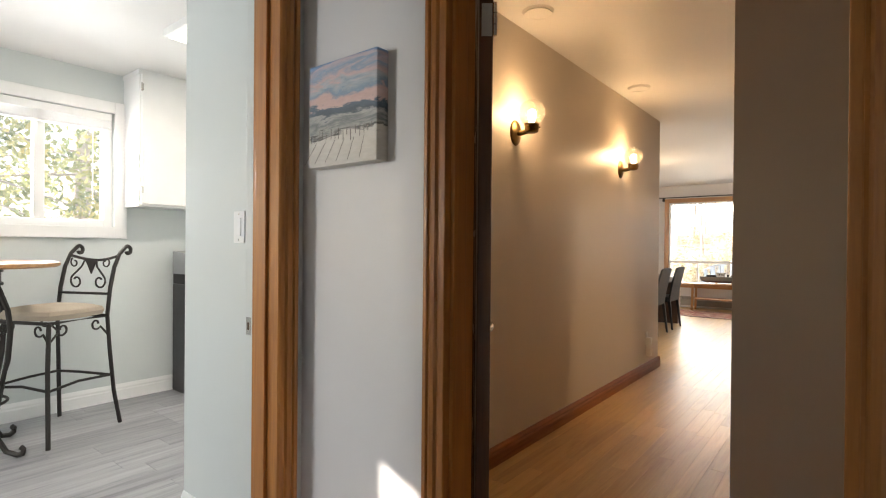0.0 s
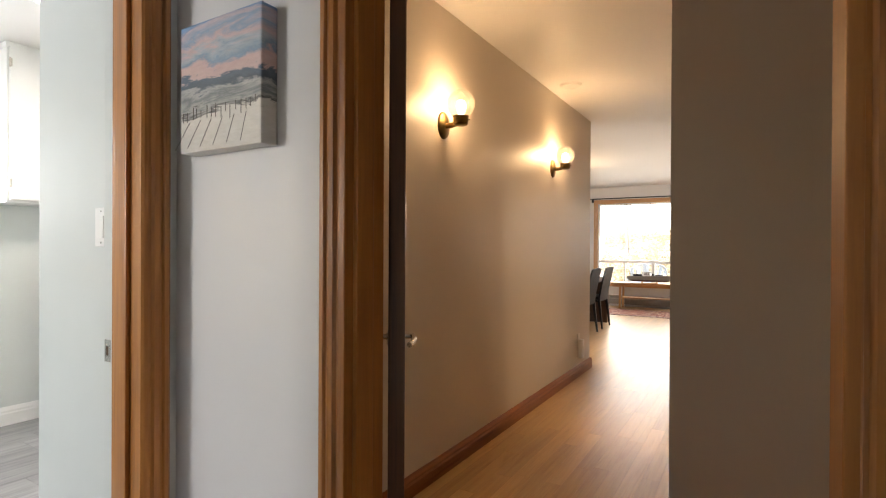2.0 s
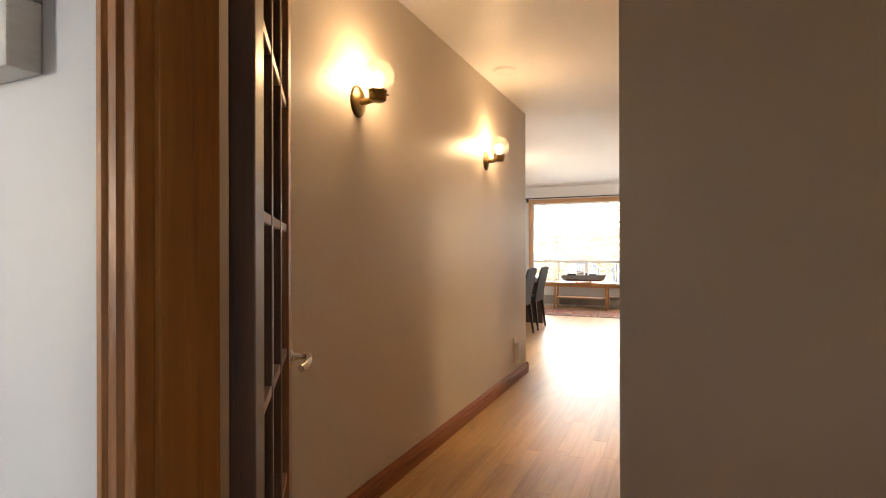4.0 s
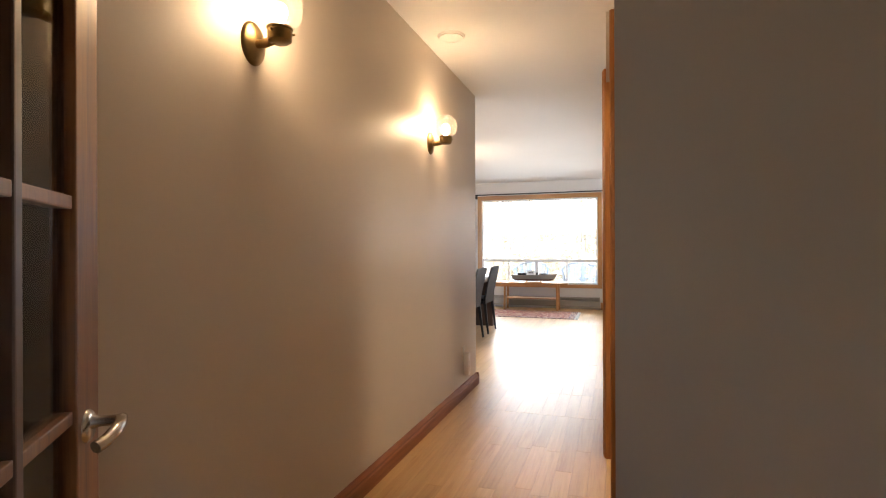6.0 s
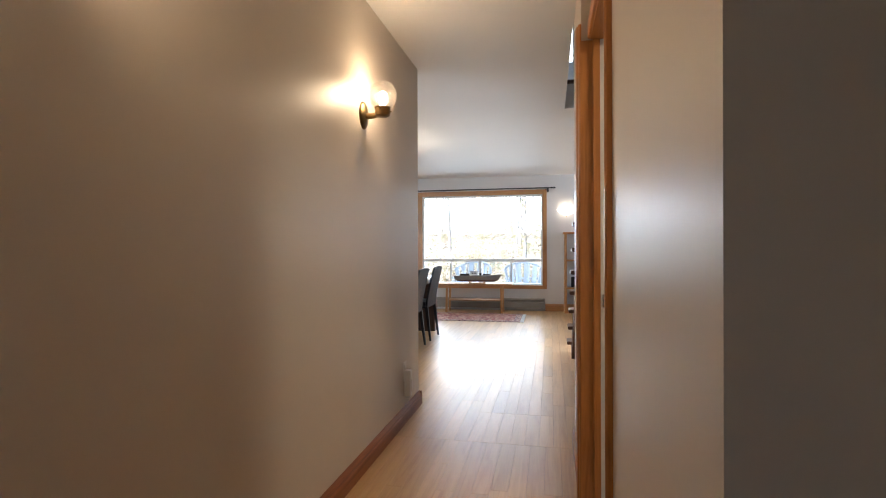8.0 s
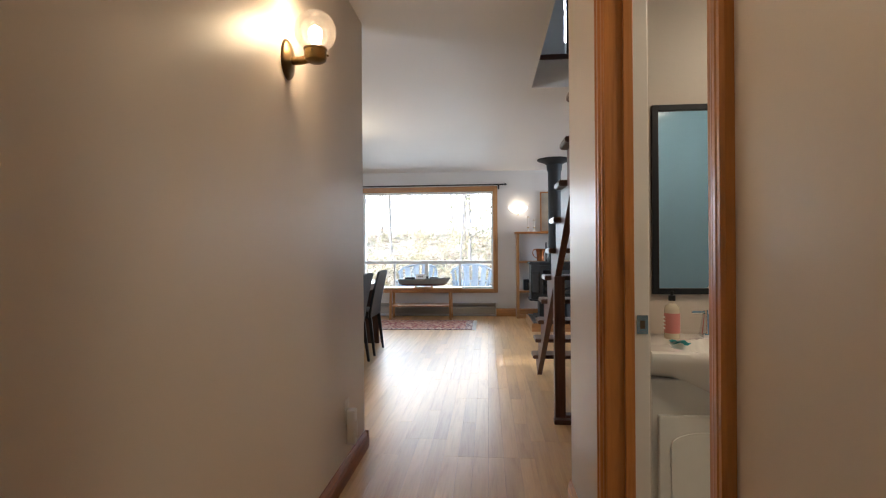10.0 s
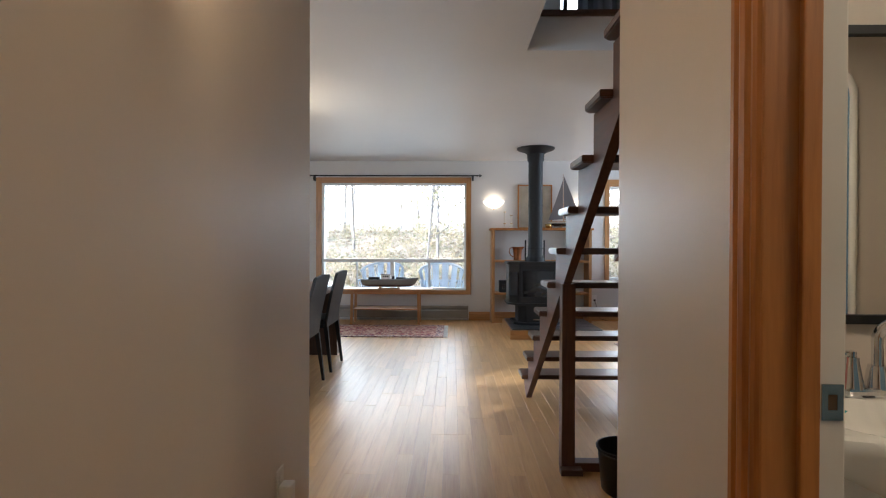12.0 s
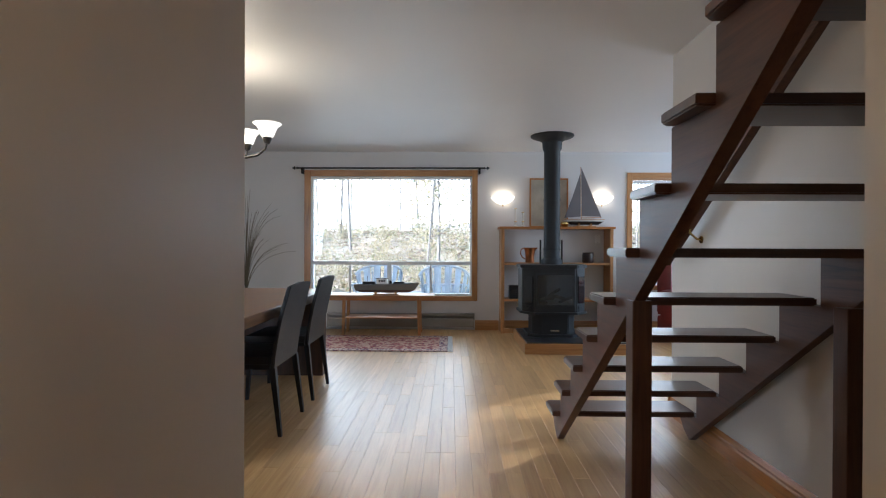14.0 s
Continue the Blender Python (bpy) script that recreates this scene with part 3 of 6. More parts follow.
kitchen_window()
blind = thing("window_blind", (-3.60, 0.97, 2.02), "white venetian blind drawn up at the window", "blind")
bx("headrail", (-0.018, 0.012, -0.425, 0.425, 0.06, 0.115), WHITE, blind, "white headrail", 0.004)
for k in range(9):
    bx("slat", (-0.020, 0.014, -0.42, 0.42, 0.004 + k * 0.006, 0.0072 + k * 0.006), WHITE, blind)
bx("bottom_rail", (-0.02, 0.016, -0.42, 0.42, -0.014, 0.002), WHITE, blind, "white bottom rail", 0.003)
bm = bmesh.new()
tube(bm, [(0.014, 0.30, 0.06), (0.016, 0.30, -0.3), (0.014, 0.30, -0.52)], 0.003, 6)
part("wand", bm, WHITE, blind, "thin white tilt wand")

# ---- entry and kitchen things ----


def painting_material():
    m, nt, b = _mat("beach_painting_paint")
    vec = _coords(nt, (1, 1, 1))
    sep = nt.nodes.new("ShaderNodeSeparateXYZ")
    nt.links.new(vec, sep.inputs[0])
    stretch = nt.nodes.new("ShaderNodeMapping")
    stretch.inputs["Scale"].default_value = (5, 5, 18)
    stretch.inputs["Rotation"].default_value = (0, 0.22, 0)
    nt.links.new(vec, stretch.inputs["Vector"])
    n1 = _noise(nt, stretch.outputs["Vector"], 1.0, 6, 0.65, 1.0)
    n2 = _noise(nt, stretch.outputs["Vector"], 5.0, 4)
    add = nt.nodes.new("ShaderNodeMath")
    add.operation = "MULTIPLY_ADD"
    add.inputs[1].default_value = 0.13
    nt.links.new(n1, add.inputs[0])
    nt.links.new(sep.outputs["Z"], add.inputs[2])
    div = nt.nodes.new("ShaderNodeMapRange")
    div.inputs["From Min"].default_value = 0.065
    div.inputs["From Max"].default_value = 0.415
    nt.links.new(add.outputs[0], div.inputs["Value"])
    col = _ramp(nt, div.outputs["Result"], [
        (0.0, (0.58, 0.56, 0.52)), (0.26, (0.66, 0.63, 0.58)), (0.28, (0.05, 0.05, 0.05)), (0.31, (0.40, 0.40, 0.38)), (0.35, (0.16, 0.19, 0.19)), (0.40, (0.45, 0.45, 0.45)),
        (0.43, (0.06, 0.09, 0.12)), (0.50, (0.09, 0.13, 0.18)), (0.52, (0.62, 0.45, 0.42)), (0.58, (0.62, 0.44, 0.43)), (0.62, (0.20, 0.30, 0.42)), (0.68, (0.40, 0.45, 0.50)),
        (0.73, (0.60, 0.45, 0.45)), (0.78, (0.24, 0.34, 0.48)), (0.84, (0.55, 0.46, 0.50)), (0.89, (0.17, 0.29, 0.48)), (1.0, (0.10, 0.24, 0.48))])
    mixn = nt.nodes.new("ShaderNodeMix")
    mixn.data_type = "RGBA"
    mixn.blend_type = "OVERLAY"
    mixn.inputs["Factor"].default_value = 0.25
    nt.links.new(col, mixn.inputs["A"])
    nt.links.new(n2, mixn.inputs["B"])
    nt.links.new(mixn.outputs["Result"], b.inputs["Base Color"])
    b.inputs["Roughness"].default_value = 0.5
    _bump(nt, b, n2, 0.4, 0.002)
    return m


canvas = thing("canvas_painting", (-0.312, 0.920, 1.415), "square canvas painting of a pale field under pink sky", "painting")
bx("canvas", (-0.300, 0.0, 0.0, 0.045, 0.0, 0.313), painting_material(), canvas, "painted canvas wrapped round its stretcher", 0.004)
bm = bmesh.new()
rnd = random.Random(4)
for k in range(16):
    x = -0.285 + k * 0.0178 + rnd.uniform(-0.004, 0.004)
    z = 0.10 + rnd.uniform(-0.006, 0.008)
    box(bm, x, x + 0.0008, -0.0012, 0.002, z - rnd.uniform(0.012, 0.03), z + 0.004)
for k in range(6):
    x = -0.26 + k * 0.042
    tube(bm, [(x, -0.0004, 0.075), (x - 0.02 + 0.008 * (k - 5), -0.0004, 0.012)], 0.0006, 4)
part("brushwork", bm, surface("dark_brush_paint", (0.24, 0.21, 0.19), 0.6), canvas, "dark painted posts and furrows")
bx("stretcher", (-0.29, -0.01, 0.040, 0.0455, 0.01, 0.30), PINE_Z, canvas, "wooden stretcher")


def light_switch(name, at, rz, label):
    """A plate with a rocker, facing local -y."""
    s = thing(name, at, label, "switch", rz=rz)
    bx("plate", (-0.037, 0.037, -0.006, 0.0, -0.06, 0.06), WHITE, s, "white plate", 0.003)
    bx("rocker", (-0.017, 0.017, -0.010, -0.0055, -0.034, 0.034), WHITE, s, "white rocker", 0.002)
    for z in (-0.048, 0.048):
        bm = bmesh.new()
        lathe(bm, [(0, 0.0012), (0.0028, 0.001), (0.003, 0)], 10, (0, -0.006, z), Matrix.Rotation(radians(90), 4, "X"))
        part("screw", bm, NICKEL, s)
    return s


light_switch("light_switch", (-1.086, 0.967, 1.243), 0, "white rocker light switch on the kitchen wall")
light_switch("light_switch", (1.735, LY1, 1.25), 0, "white rocker light switch above the shelf")


def strike(name, at, rz, label):
    s = thing(name, at, label, "strike plate", rz=rz)
    bm = slab([-0.014, 0.014], [-0.03, 0.03], [(-0.006, 0.006, -0.013, 0.013)], lambda u, v, w: (u, w, v), -0.002, 0.0)
    part("plate", bm, NICKEL, s, "nickel plate")
    bx("recess", (-0.006, 0.006, -0.0012, -0.0004, -0.013, 0.013), SUBFLOOR, s, "dark latch hole")
    return s


strike("strike_plate", (-0.890, 0.887, 0.90), 0, "nickel strike plate on the kitchen door frame")
strike("strike_plate", (0.400, 3.999, 0.905), 0, "tarnished nickel strike plate on the bathroom frame").scale = (1.2, 1.0, 0.95)


def french_door():
    d = thing("door_1", (-0.088, 1.088, 0.008), "open dark varnished glazed door with fifteen panes", "door", rz=127)
    W, T, Hd = 0.785, 0.038, 2.03
    st, top, bot, mw = 0.105, 0.14, 0.20, 0.022
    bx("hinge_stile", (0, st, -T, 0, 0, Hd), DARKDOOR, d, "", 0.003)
    # paler wood here: the sconce's light is put into its colour
    bx("lock_stile", (W - st, W, -T, 0, 0, Hd), DARKDOOR_LIT, d, "", 0.003)
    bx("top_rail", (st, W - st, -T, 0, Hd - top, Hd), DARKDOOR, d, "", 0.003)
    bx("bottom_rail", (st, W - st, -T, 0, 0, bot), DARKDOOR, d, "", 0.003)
    gw, gh = (W - 2 * st - 2 * mw) / 3, (Hd - top - bot - 4 * mw) / 5
    for i in range(1, 3):
        x = st + i * gw + (i - 1) * mw
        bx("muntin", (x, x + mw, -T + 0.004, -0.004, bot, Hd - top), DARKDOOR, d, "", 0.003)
    for j in range(1, 5):
        z = bot + j * gh + (j - 1) * mw
        for i in range(3):
            x = st + i * (gw + mw)
            bx("glazing_bar", (x, x + gw, -T + 0.006, -0.006, z, z + mw), DARKDOOR_LIT, d, "", 0.003)
    for i in range(3):
        for j in range(5):
            x, z = st + i * (gw + mw), bot + j * (gh + mw)
            p = bx("pane", (x, x + gw, -T / 2 - 0.002, -T / 2 + 0.002, z, z + gh), PANE, d)
            p.visible_shadow = False
    for z in (0.22, 1.79):
        hinge = bx("hinge", (-0.002, 0.034, -T - 0.002, -T, z - 0.045, z + 0.045), NICKEL, d, "worn nickel hinge leaf")
        if z > 1.5:
            bx("edge_leaf", (-0.0025, -0.0002, -T + 0.003, -0.006, z - 0.045, z + 0.045), NICKEL, d, "worn nickel hinge leaf let into the edge")
        bm = bmesh.new()
        for a in (-0.045, -0.014, 0.017):
            lathe(bm, [(0, 0), (0.006, 0), (0.006, 0.028), (0, 0.028)], 12, (-0.006, -T - 0.004, z + a))
        part("knuckle", bm, NICKEL, hinge)
    for side in (-1, 1):
        rot = Matrix.Rotation(radians(90 if side < 0 else -90), 4, "X")
        y = -T if side < 0 else 0.0
        bm = bmesh.new()
        lathe(bm, [(0, 0.008), (0.022, 0.008), (0.027, 0.004), (0.028, 0)], 24, (W - 0.062, y, 0.846), rot)
        rose = part("rosette", bm, NICKEL, d, "nickel rosette", True)
        bm = bmesh.new()
        lathe(bm, [(0.013, 0.004), (0.011, 0.012), (0.009, 0.022), (0.009, 0.046), (0.011, 0.052), (0.008, 0.058), (0, 0.059)], 20, (W - 0.062, y, 0.852), rot)
        part("neck", bm, NICKEL, rose, "turned nickel neck", True)
        bm = bmesh.new()
        hx, hy = W - 0.062, y + side * 0.048
        tube(bm, [(hx, hy, 0.852), (hx - 0.018, hy + side * 0.005, 0.851), (hx - 0.040, hy + side * 0.003, 0.845), (hx - 0.062, hy - side * 0.004, 0.838), (hx - 0.078, hy - side * 0.014, 0.834)], 0.0105, 10)
        part("lever", bm, NICKEL, rose, "curved worn nickel lever", True)
    return d


# paler copy of the door wood, for the lock stile and bars lit by the sconce
DARKDOOR_LIT = wood("lit_varnished_door", (0.13, 0.046, 0.012), (0.33, 0.14, 0.043), "z")
french_door()


def upper_cabinet():
    c = thing("upper_cabinet", (-3.60, 1.475, 1.45), "white kitchen wall cabinet with a closed door", "cabinet")
    bx("body", (0, 0.28, 0.0, 0.62, 0, 0.985), WHITE, c, "white cabinet body", 0.003)
    d = bx("door", (0.282, 0.302, 0.012, 0.545, 0.015, 0.965), WHITE, c, "white slab door", 0.005)
    for z in (0.12, 0.86):
        bm = bmesh.new()
        box(bm, 0.300, 0.306, 0.004, 0.022, z - 0.025, z + 0.025, 0.002)
        lathe(bm, [(0, -0.03), (0.005, -0.03), (0.005, 0.03), (0, 0.03)], 10, (0.304, 0.010, z))
        part("hinge", bm, NICKEL, d, "nickel hinge")
    bm = bmesh.new()
    lathe(bm, [(0.005, 0), (0.005, 0.012), (0.013, 0.018), (0.014, 0.024), (0, 0.028)], 16, (0.302, 0.50, 0.06), Matrix.Rotation(radians(90), 4, "Y"))
    part("knob", bm, NICKEL, d, "small nickel knob", True)
    bx("crown", (-0.0, 0.295, -0.008, 0.62, 0.955, 0.988), WHITE, c, "white top strip", 0.003)
    return c


upper_cabinet()


def water_cooler():
    c = thing("water_cooler", (-3.42, 1.98, 0.0), "black upright water dispenser with a silver top", "dispenser")
    dark = surface("black_plastic", (0.022, 0.024, 0.028), 0.35, fine=200)
    bx("body", (-0.155, 0.155, -0.15, 0.15, 0.0, 0.86), dark, c, "black body", 0.012)
    bx("front_panel", (0.150, 0.160, -0.135, 0.135, 0.04, 0.82), dark, c, "black front panel", 0.004)
    bx("alcove", (-0.15, 0.13, -0.148, 0.148, 0.86, 0.94), BLACKMETAL, c, "dark tap alcove", 0.004)
    bm = bmesh.new()
    prism(bm, [(-0.155, 0.94), (0.155, 0.94), (0.155, 0.98), (0.10, 1.10), (-0.155, 1.12)], "y", -0.15, 0.15)
    part("hood", bm, surface("silver_plastic", (0.35, 0.36, 0.37), 0.35, metal=0.5), c, "silver hood")
    bx("indicator", (0.120, 0.1295, -0.02, 0.02, 1.01, 1.03), WHITE, c, "small white indicator")
    return c


water_cooler()


def scroll(c, r0, r1, a0, a1, n, plane):
    out = []
    for i in range(n + 1):
        a = radians(a0 + (a1 - a0) * i / n)
        r = r0 + (r1 - r0) * i / n
        u, v = r * math.cos(a), r * math.sin(a)
        out.append({"xz": (c[0] + u, c[1], c[2] + v), "yz": (c[0], c[1] + u, c[2] + v)}[plane])
    return out


def bar_stool(at, rz):
    """A wrought-iron bar stool; it faces local -y, its back stands at +y."""
    s = thing("bar_stool", at, "dark wrought iron bar stool with a beige cushion", "stool", rz=rz)
    w = 0.19
    bm = bmesh.new()
    prof = [(0, 0.74), (0.16, 0.735), (0.205, 0.72), (0.215, 0.70), (0.205, 0.672), (0, 0.668)]
    lathe(bm, prof, 32)
    for v in bm.verts:
        r = math.hypot(v.co.x, v.co.y)
        if r > 1e-4:
            k = max(abs(v.co.x), abs(v.co.y)) / r
            f = 1.0 / (0.35 + 0.65 * k) ** 0.9
            v.co.x *= f * 0.98
            v.co.y *= f * 0.98
    part("cushion", bm, surface("beige_seat_fabric", (0.42, 0.35, 0.27), 0.85, vary=0.08, coarse=8, fine=300, bump=0.4), s, "beige fabric seat cushion", True)
    bm = bmesh.new()
    tube(bm, [(-w, -w, 0.66), (w, -w, 0.66), (w, w, 0.66), (-w, w, 0.66), (-w, -w, 0.66)], 0.010, 8)
    part("seat_ring", bm, IRON, s, "iron seat frame", True)
    for sx in (-1, 1):
        bm = bmesh.new()
        tube(bm, [(sx * w, -w, 0.66), (sx * (w + 0.005), -w - 0.01, 0.4), (sx * (w + 0.02), -w - 0.02, 0.15), (sx * (w + 0.04), -w - 0.035, 0.0)], 0.012, 8)
        part("leg", bm, IRON, s, "iron front leg", True)
        bm = bmesh.new()
        back = [(sx * (w + 0.045), w + 0.055, 0.0), (sx * (w + 0.022), w + 0.03, 0.2), (sx * (w + 0.008), w + 0.012, 0.45), (sx * w, w, 0.66), (sx * w, w + 0.02, 0.82), (sx * w, w + 0.05, 0.95), (sx * w, w + 0.09, 1.03), (sx * w, w + 0.14, 1.075)]
        back += scroll((sx * w, w + 0.155, 1.05), 0.03, 0.012, 100, -160, 10, "yz")
        tube(bm, back, 0.012, 8)
        part("back_post", bm, IRON, s, "iron back post with a curled top", True)
        bm = bmesh.new()
        tube(bm, scroll((sx * 0.09, w + 0.04, 0.86), 0.02, 0.045, 40 if sx > 0 else 140, 400 if sx > 0 else -220, 16, "xz") + [(sx * 0.06, w + 0.05, 0.95), (sx * 0.045, w + 0.06, 0.99)], 0.006, 6)
        tube(bm, scroll((sx * 0.12, w + 0.055, 0.975), 0.012, 0.032, 90, 90 + sx * 330, 12, "xz"), 0.005, 6)
        part("back_scroll", bm, IRON, s, "curled iron back ornament", True)
        for pts in (scroll((sx * 0.12, -w, 0.62), 0.015, 0.035, 0, sx * 330, 12, "xz") + [(sx * w, -w, 0.55)], scroll((sx * w, 0.11, 0.62), 0.015, 0.035, 0, 330, 12, "yz") + [(sx * w, w, 0.55)], scroll((sx * w, -0.11, 0.62), 0.015, 0.035, 180, -150, 12, "yz") + [(sx * w, -w, 0.55)]):
            bm = bmesh.new()
            tube(bm, pts, 0.006, 6)
            part("bracket_scroll", bm, IRON, s, "curled iron bracket", True)
    bm = bmesh.new()
    tube(bm, [(-w, w + 0.012, 0.79), (w, w + 0.012, 0.79)], 0.008, 8)
    part("lower_back_rail", bm, IRON, s, "", True)
    bm = bmesh.new()
    pts = [(-w + 2 * w * i / 10, w + 0.085 + 0.02 * math.sin(math.pi * i / 10), 1.02 - 0.03 * math.sin(math.pi * i / 10)) for i in range(11)]
    tube(bm, pts, 0.009, 8)
    part("top_back_rail", bm, IRON, s, "", True)
    bm = bmesh.new()
    prism(bm, [(-0.05, 1.0), (0.05, 1.0), (0.025, 0.955), (0.0, 0.905), (-0.025, 0.955)], "y", w + 0.06, w + 0.068)
    part("splat", bm, IRON, s, "flat iron splat", False)
    z = 0.30
    r = w + 0.012
    for p, q in (((-r, -r), (r, -r)), ((r, -r), (r, r)), ((r, r), (-r, r)), ((-r, r), (-r, -r))):
        bm = bmesh.new()
        tube(bm, [(p[0], p[1], z), ((p[0] + q[0]) / 2 * 0.9, (p[1] + q[1]) / 2 * 0.9, z + 0.01), (q[0], q[1], z)], 0.008, 8)
        part("footrest", bm, IRON, s, "", True)
    return s


bar_stool((-3.16, 0.93, 0.0), 26).scale = (1.04, 1.04, 1.075)


def pub_table(at):
    t = thing("pub_table", at, "round wooden topped bar table on curved iron legs", "table")
    bm = bmesh.new()
    lathe(bm, [(0, 1.01), (0.405, 1.01), (0.42, 1.003), (0.42, 0.988), (0.405, 0.98), (0, 0.98)], 48)
    part("tabletop", bm, PINE, t, "round varnished wooden top", True)
    bm = bmesh.new()
    lathe(bm, [(0.16, 0.98), (0.16, 0.955), (0.15, 0.955), (0.15, 0.90), (0.16, 0.90), (0.16, 0.885), (0.12, 0.885), (0.12, 0.98)], 32)
    part("apron_ring", bm, IRON, t, "iron ring under the top", True)
    for k in range(4):
        a = radians(38 + 90 * k)
        prof = [(0.15, 0.93), (0.19, 0.86), (0.235, 0.76), (0.25, 0.66), (0.235, 0.5), (0.20, 0.36), (0.17, 0.22), (0.18, 0.10), (0.23, 0.03), (0.29, 0.014), (0.32, 0.022), (0.325, 0.045), (0.31, 0.055)]
        bm = bmesh.new()
        tube(bm, [(r * math.cos(a), r * math.sin(a), z) for r, z in prof], 0.014, 8)
        part("leg", bm, IRON, t, "curved iron leg", True)
    bm = bmesh.new()
    tube(bm, arc((0, 0, 0.27), 0.18, 0, 360, 32, "xy"), 0.008, 8)
    part("stretcher_ring", bm, IRON, t, "", True)
    return t


pub_table((-3.08, 0.51, 0.0)).scale = (1.0, 1.0, 1.06)

lampk = thing("ceiling_light", (-2.29, 1.44, H), "square flush kitchen ceiling light with a white diffuser", "lamp")
bx("frame", (-0.17, 0.17, -0.17, 0.17, -0.045, 0.0), WHITE, lampk, "white frame", 0.006)
bx("diffuser", (-0.145, 0.145, -0.145, 0.145, -0.055, -0.044), glowing("kitchen_diffuser", (1.0, 0.97, 0.92), 0.9), lampk, "glowing white diffuser", 0.004)
area_lamp("kitchen_ceiling_lamp", (-2.29, 1.44, H - 0.07), (-2.29, 1.44, 0), 0.28, 0.28, 8, (1.0, 0.96, 0.9))

# ---- hall things ----


def globe_sconce(y, power):
    s = thing("wall_sconce", (-0.784, y, 1.825), "brass hall sconce with a clear glass globe, lit", "lamp", "hall sconces")
    ry = Matrix.Rotation(radians(90), 4, "Y")
    bm = bmesh.new()
    lathe(bm, [(0, 0.022), (0.030, 0.020), (0.040, 0.014), (0.050, 0.012), (0.056, 0.006), (0.058, 0)], 32, (0, 0, 0), ry)
    for v in bm.verts:
        v.co.z *= 1.25
    part("backplate", bm, BRASS, s, "round stepped brass backplate", True)
    bm = bmesh.new()
    tube(bm, [(0.015, 0, -0.005), (0.05, 0, -0.005), (0.075, 0, 0.0), (0.10, 0, 0.004)], 0.015, 12)
    part("arm", bm, BRASS, s, "short brass arm", True)
    bm = bmesh.new()
    lathe(bm, [(0, -0.012), (0.028, -0.012), (0.037, -0.006), (0.039, 0.002), (0.039, 0.028), (0.042, 0.031), (0.042, 0.036), (0.034, 0.036), (0.032, 0.0), (0, 0.0)], 32, (0.105, 0, 0.0))
    cup = part("cup", bm, BRASS, s, "dark brass cup", True)
    for k in range(3):
        a = radians(30 + 120 * k)
        bm = bmesh.new()
        lathe(bm, [(0, 0.01), (0.004, 0.008), (0.004, 0)], 8, (0.105 + 0.039 * math.cos(a), 0.039 * math.sin(a), 0.018), Matrix.Rotation(a, 4, "Z") @ ry)
        part("thumbscrew", bm, BRASS, cup)
    bm = bmesh.new()
    prof = []
    for k in range(17):
        t = radians(-62 + (152) * k / 16)
        prof.append((0.074 * math.cos(t) if k < 16 else 0.0, 0.074 * math.sin(t)))
    lathe(bm, prof, 40, (0.105, 0, 0.098))
    g = part("globe", bm, GLOBE, s, "clear glass globe", True)
    g.visible_shadow = False
    bm = bmesh.new()
    lathe(bm, [(0.012, 0.0), (0.012, 0.022), (0.015, 0.035), (0.023, 0.056), (0.025, 0.070), (0.021, 0.086), (0.011, 0.095), (0, 0.097)], 24, (0.105, 0, 0.02))
    bulb = part("bulb", bm, BULB, s, "glowing warm bulb", True)
    bulb.visible_shadow = False
    point_lamp("sconce_lamp", (-0.784 + 0.105, y, 1.825 + 0.115), power, WARM, 0.05)
    return s


BULB = glowing("warm_bulb", (1.0, 0.80, 0.55), 5.0)
globe_sconce(2.47, 2.7)
globe_sconce(4.175, 3.5)

outlet = thing("wall_outlet", (-0.784, 4.915, 0.33), "cream wall outlet with a plugged-in night light", "outlet")
bx("plate", (0.0, 0.006, -0.036, 0.036, -0.06, 0.06), CREAM, outlet, "cream cover plate", 0.003)
bx("receptacle", (0.005, 0.009, -0.017, 0.017, 0.010, 0.042), CREAM, outlet, "", 0.002)
nl = bx("plug_in_light", (0.006, 0.050, -0.028, 0.030, -0.165, 0.010), WHITE, outlet, "white plug-in night light", 0.010)
bx("lens", (0.048, 0.053, -0.016, 0.020, -0.13, -0.05), CREAM, nl, "cream lens", 0.003)


def ceiling_disc(at):
    s = thing("smoke_detector", at, "round white flush disc on the hall ceiling", "detector", "hall ceiling discs")
    bm = bmesh.new()
    lathe(bm, [(0, -0.012), (0.06, -0.012), (0.078, -0.008), (0.085, 0.0)], 40)
    part("cover", bm, CEIL, s, "white round cover", True)
    bm = bmesh.new()
    lathe(bm, [(0.066, -0.0135), (0.072, -0.0135), (0.072, -0.009), (0.066, -0.009)], 40)
    part("rim", bm, CEIL, s, "white rim", True)
    return s


ceiling_disc((-0.61, 2.40, H))
ceiling_disc((-0.60, 4.05, H))

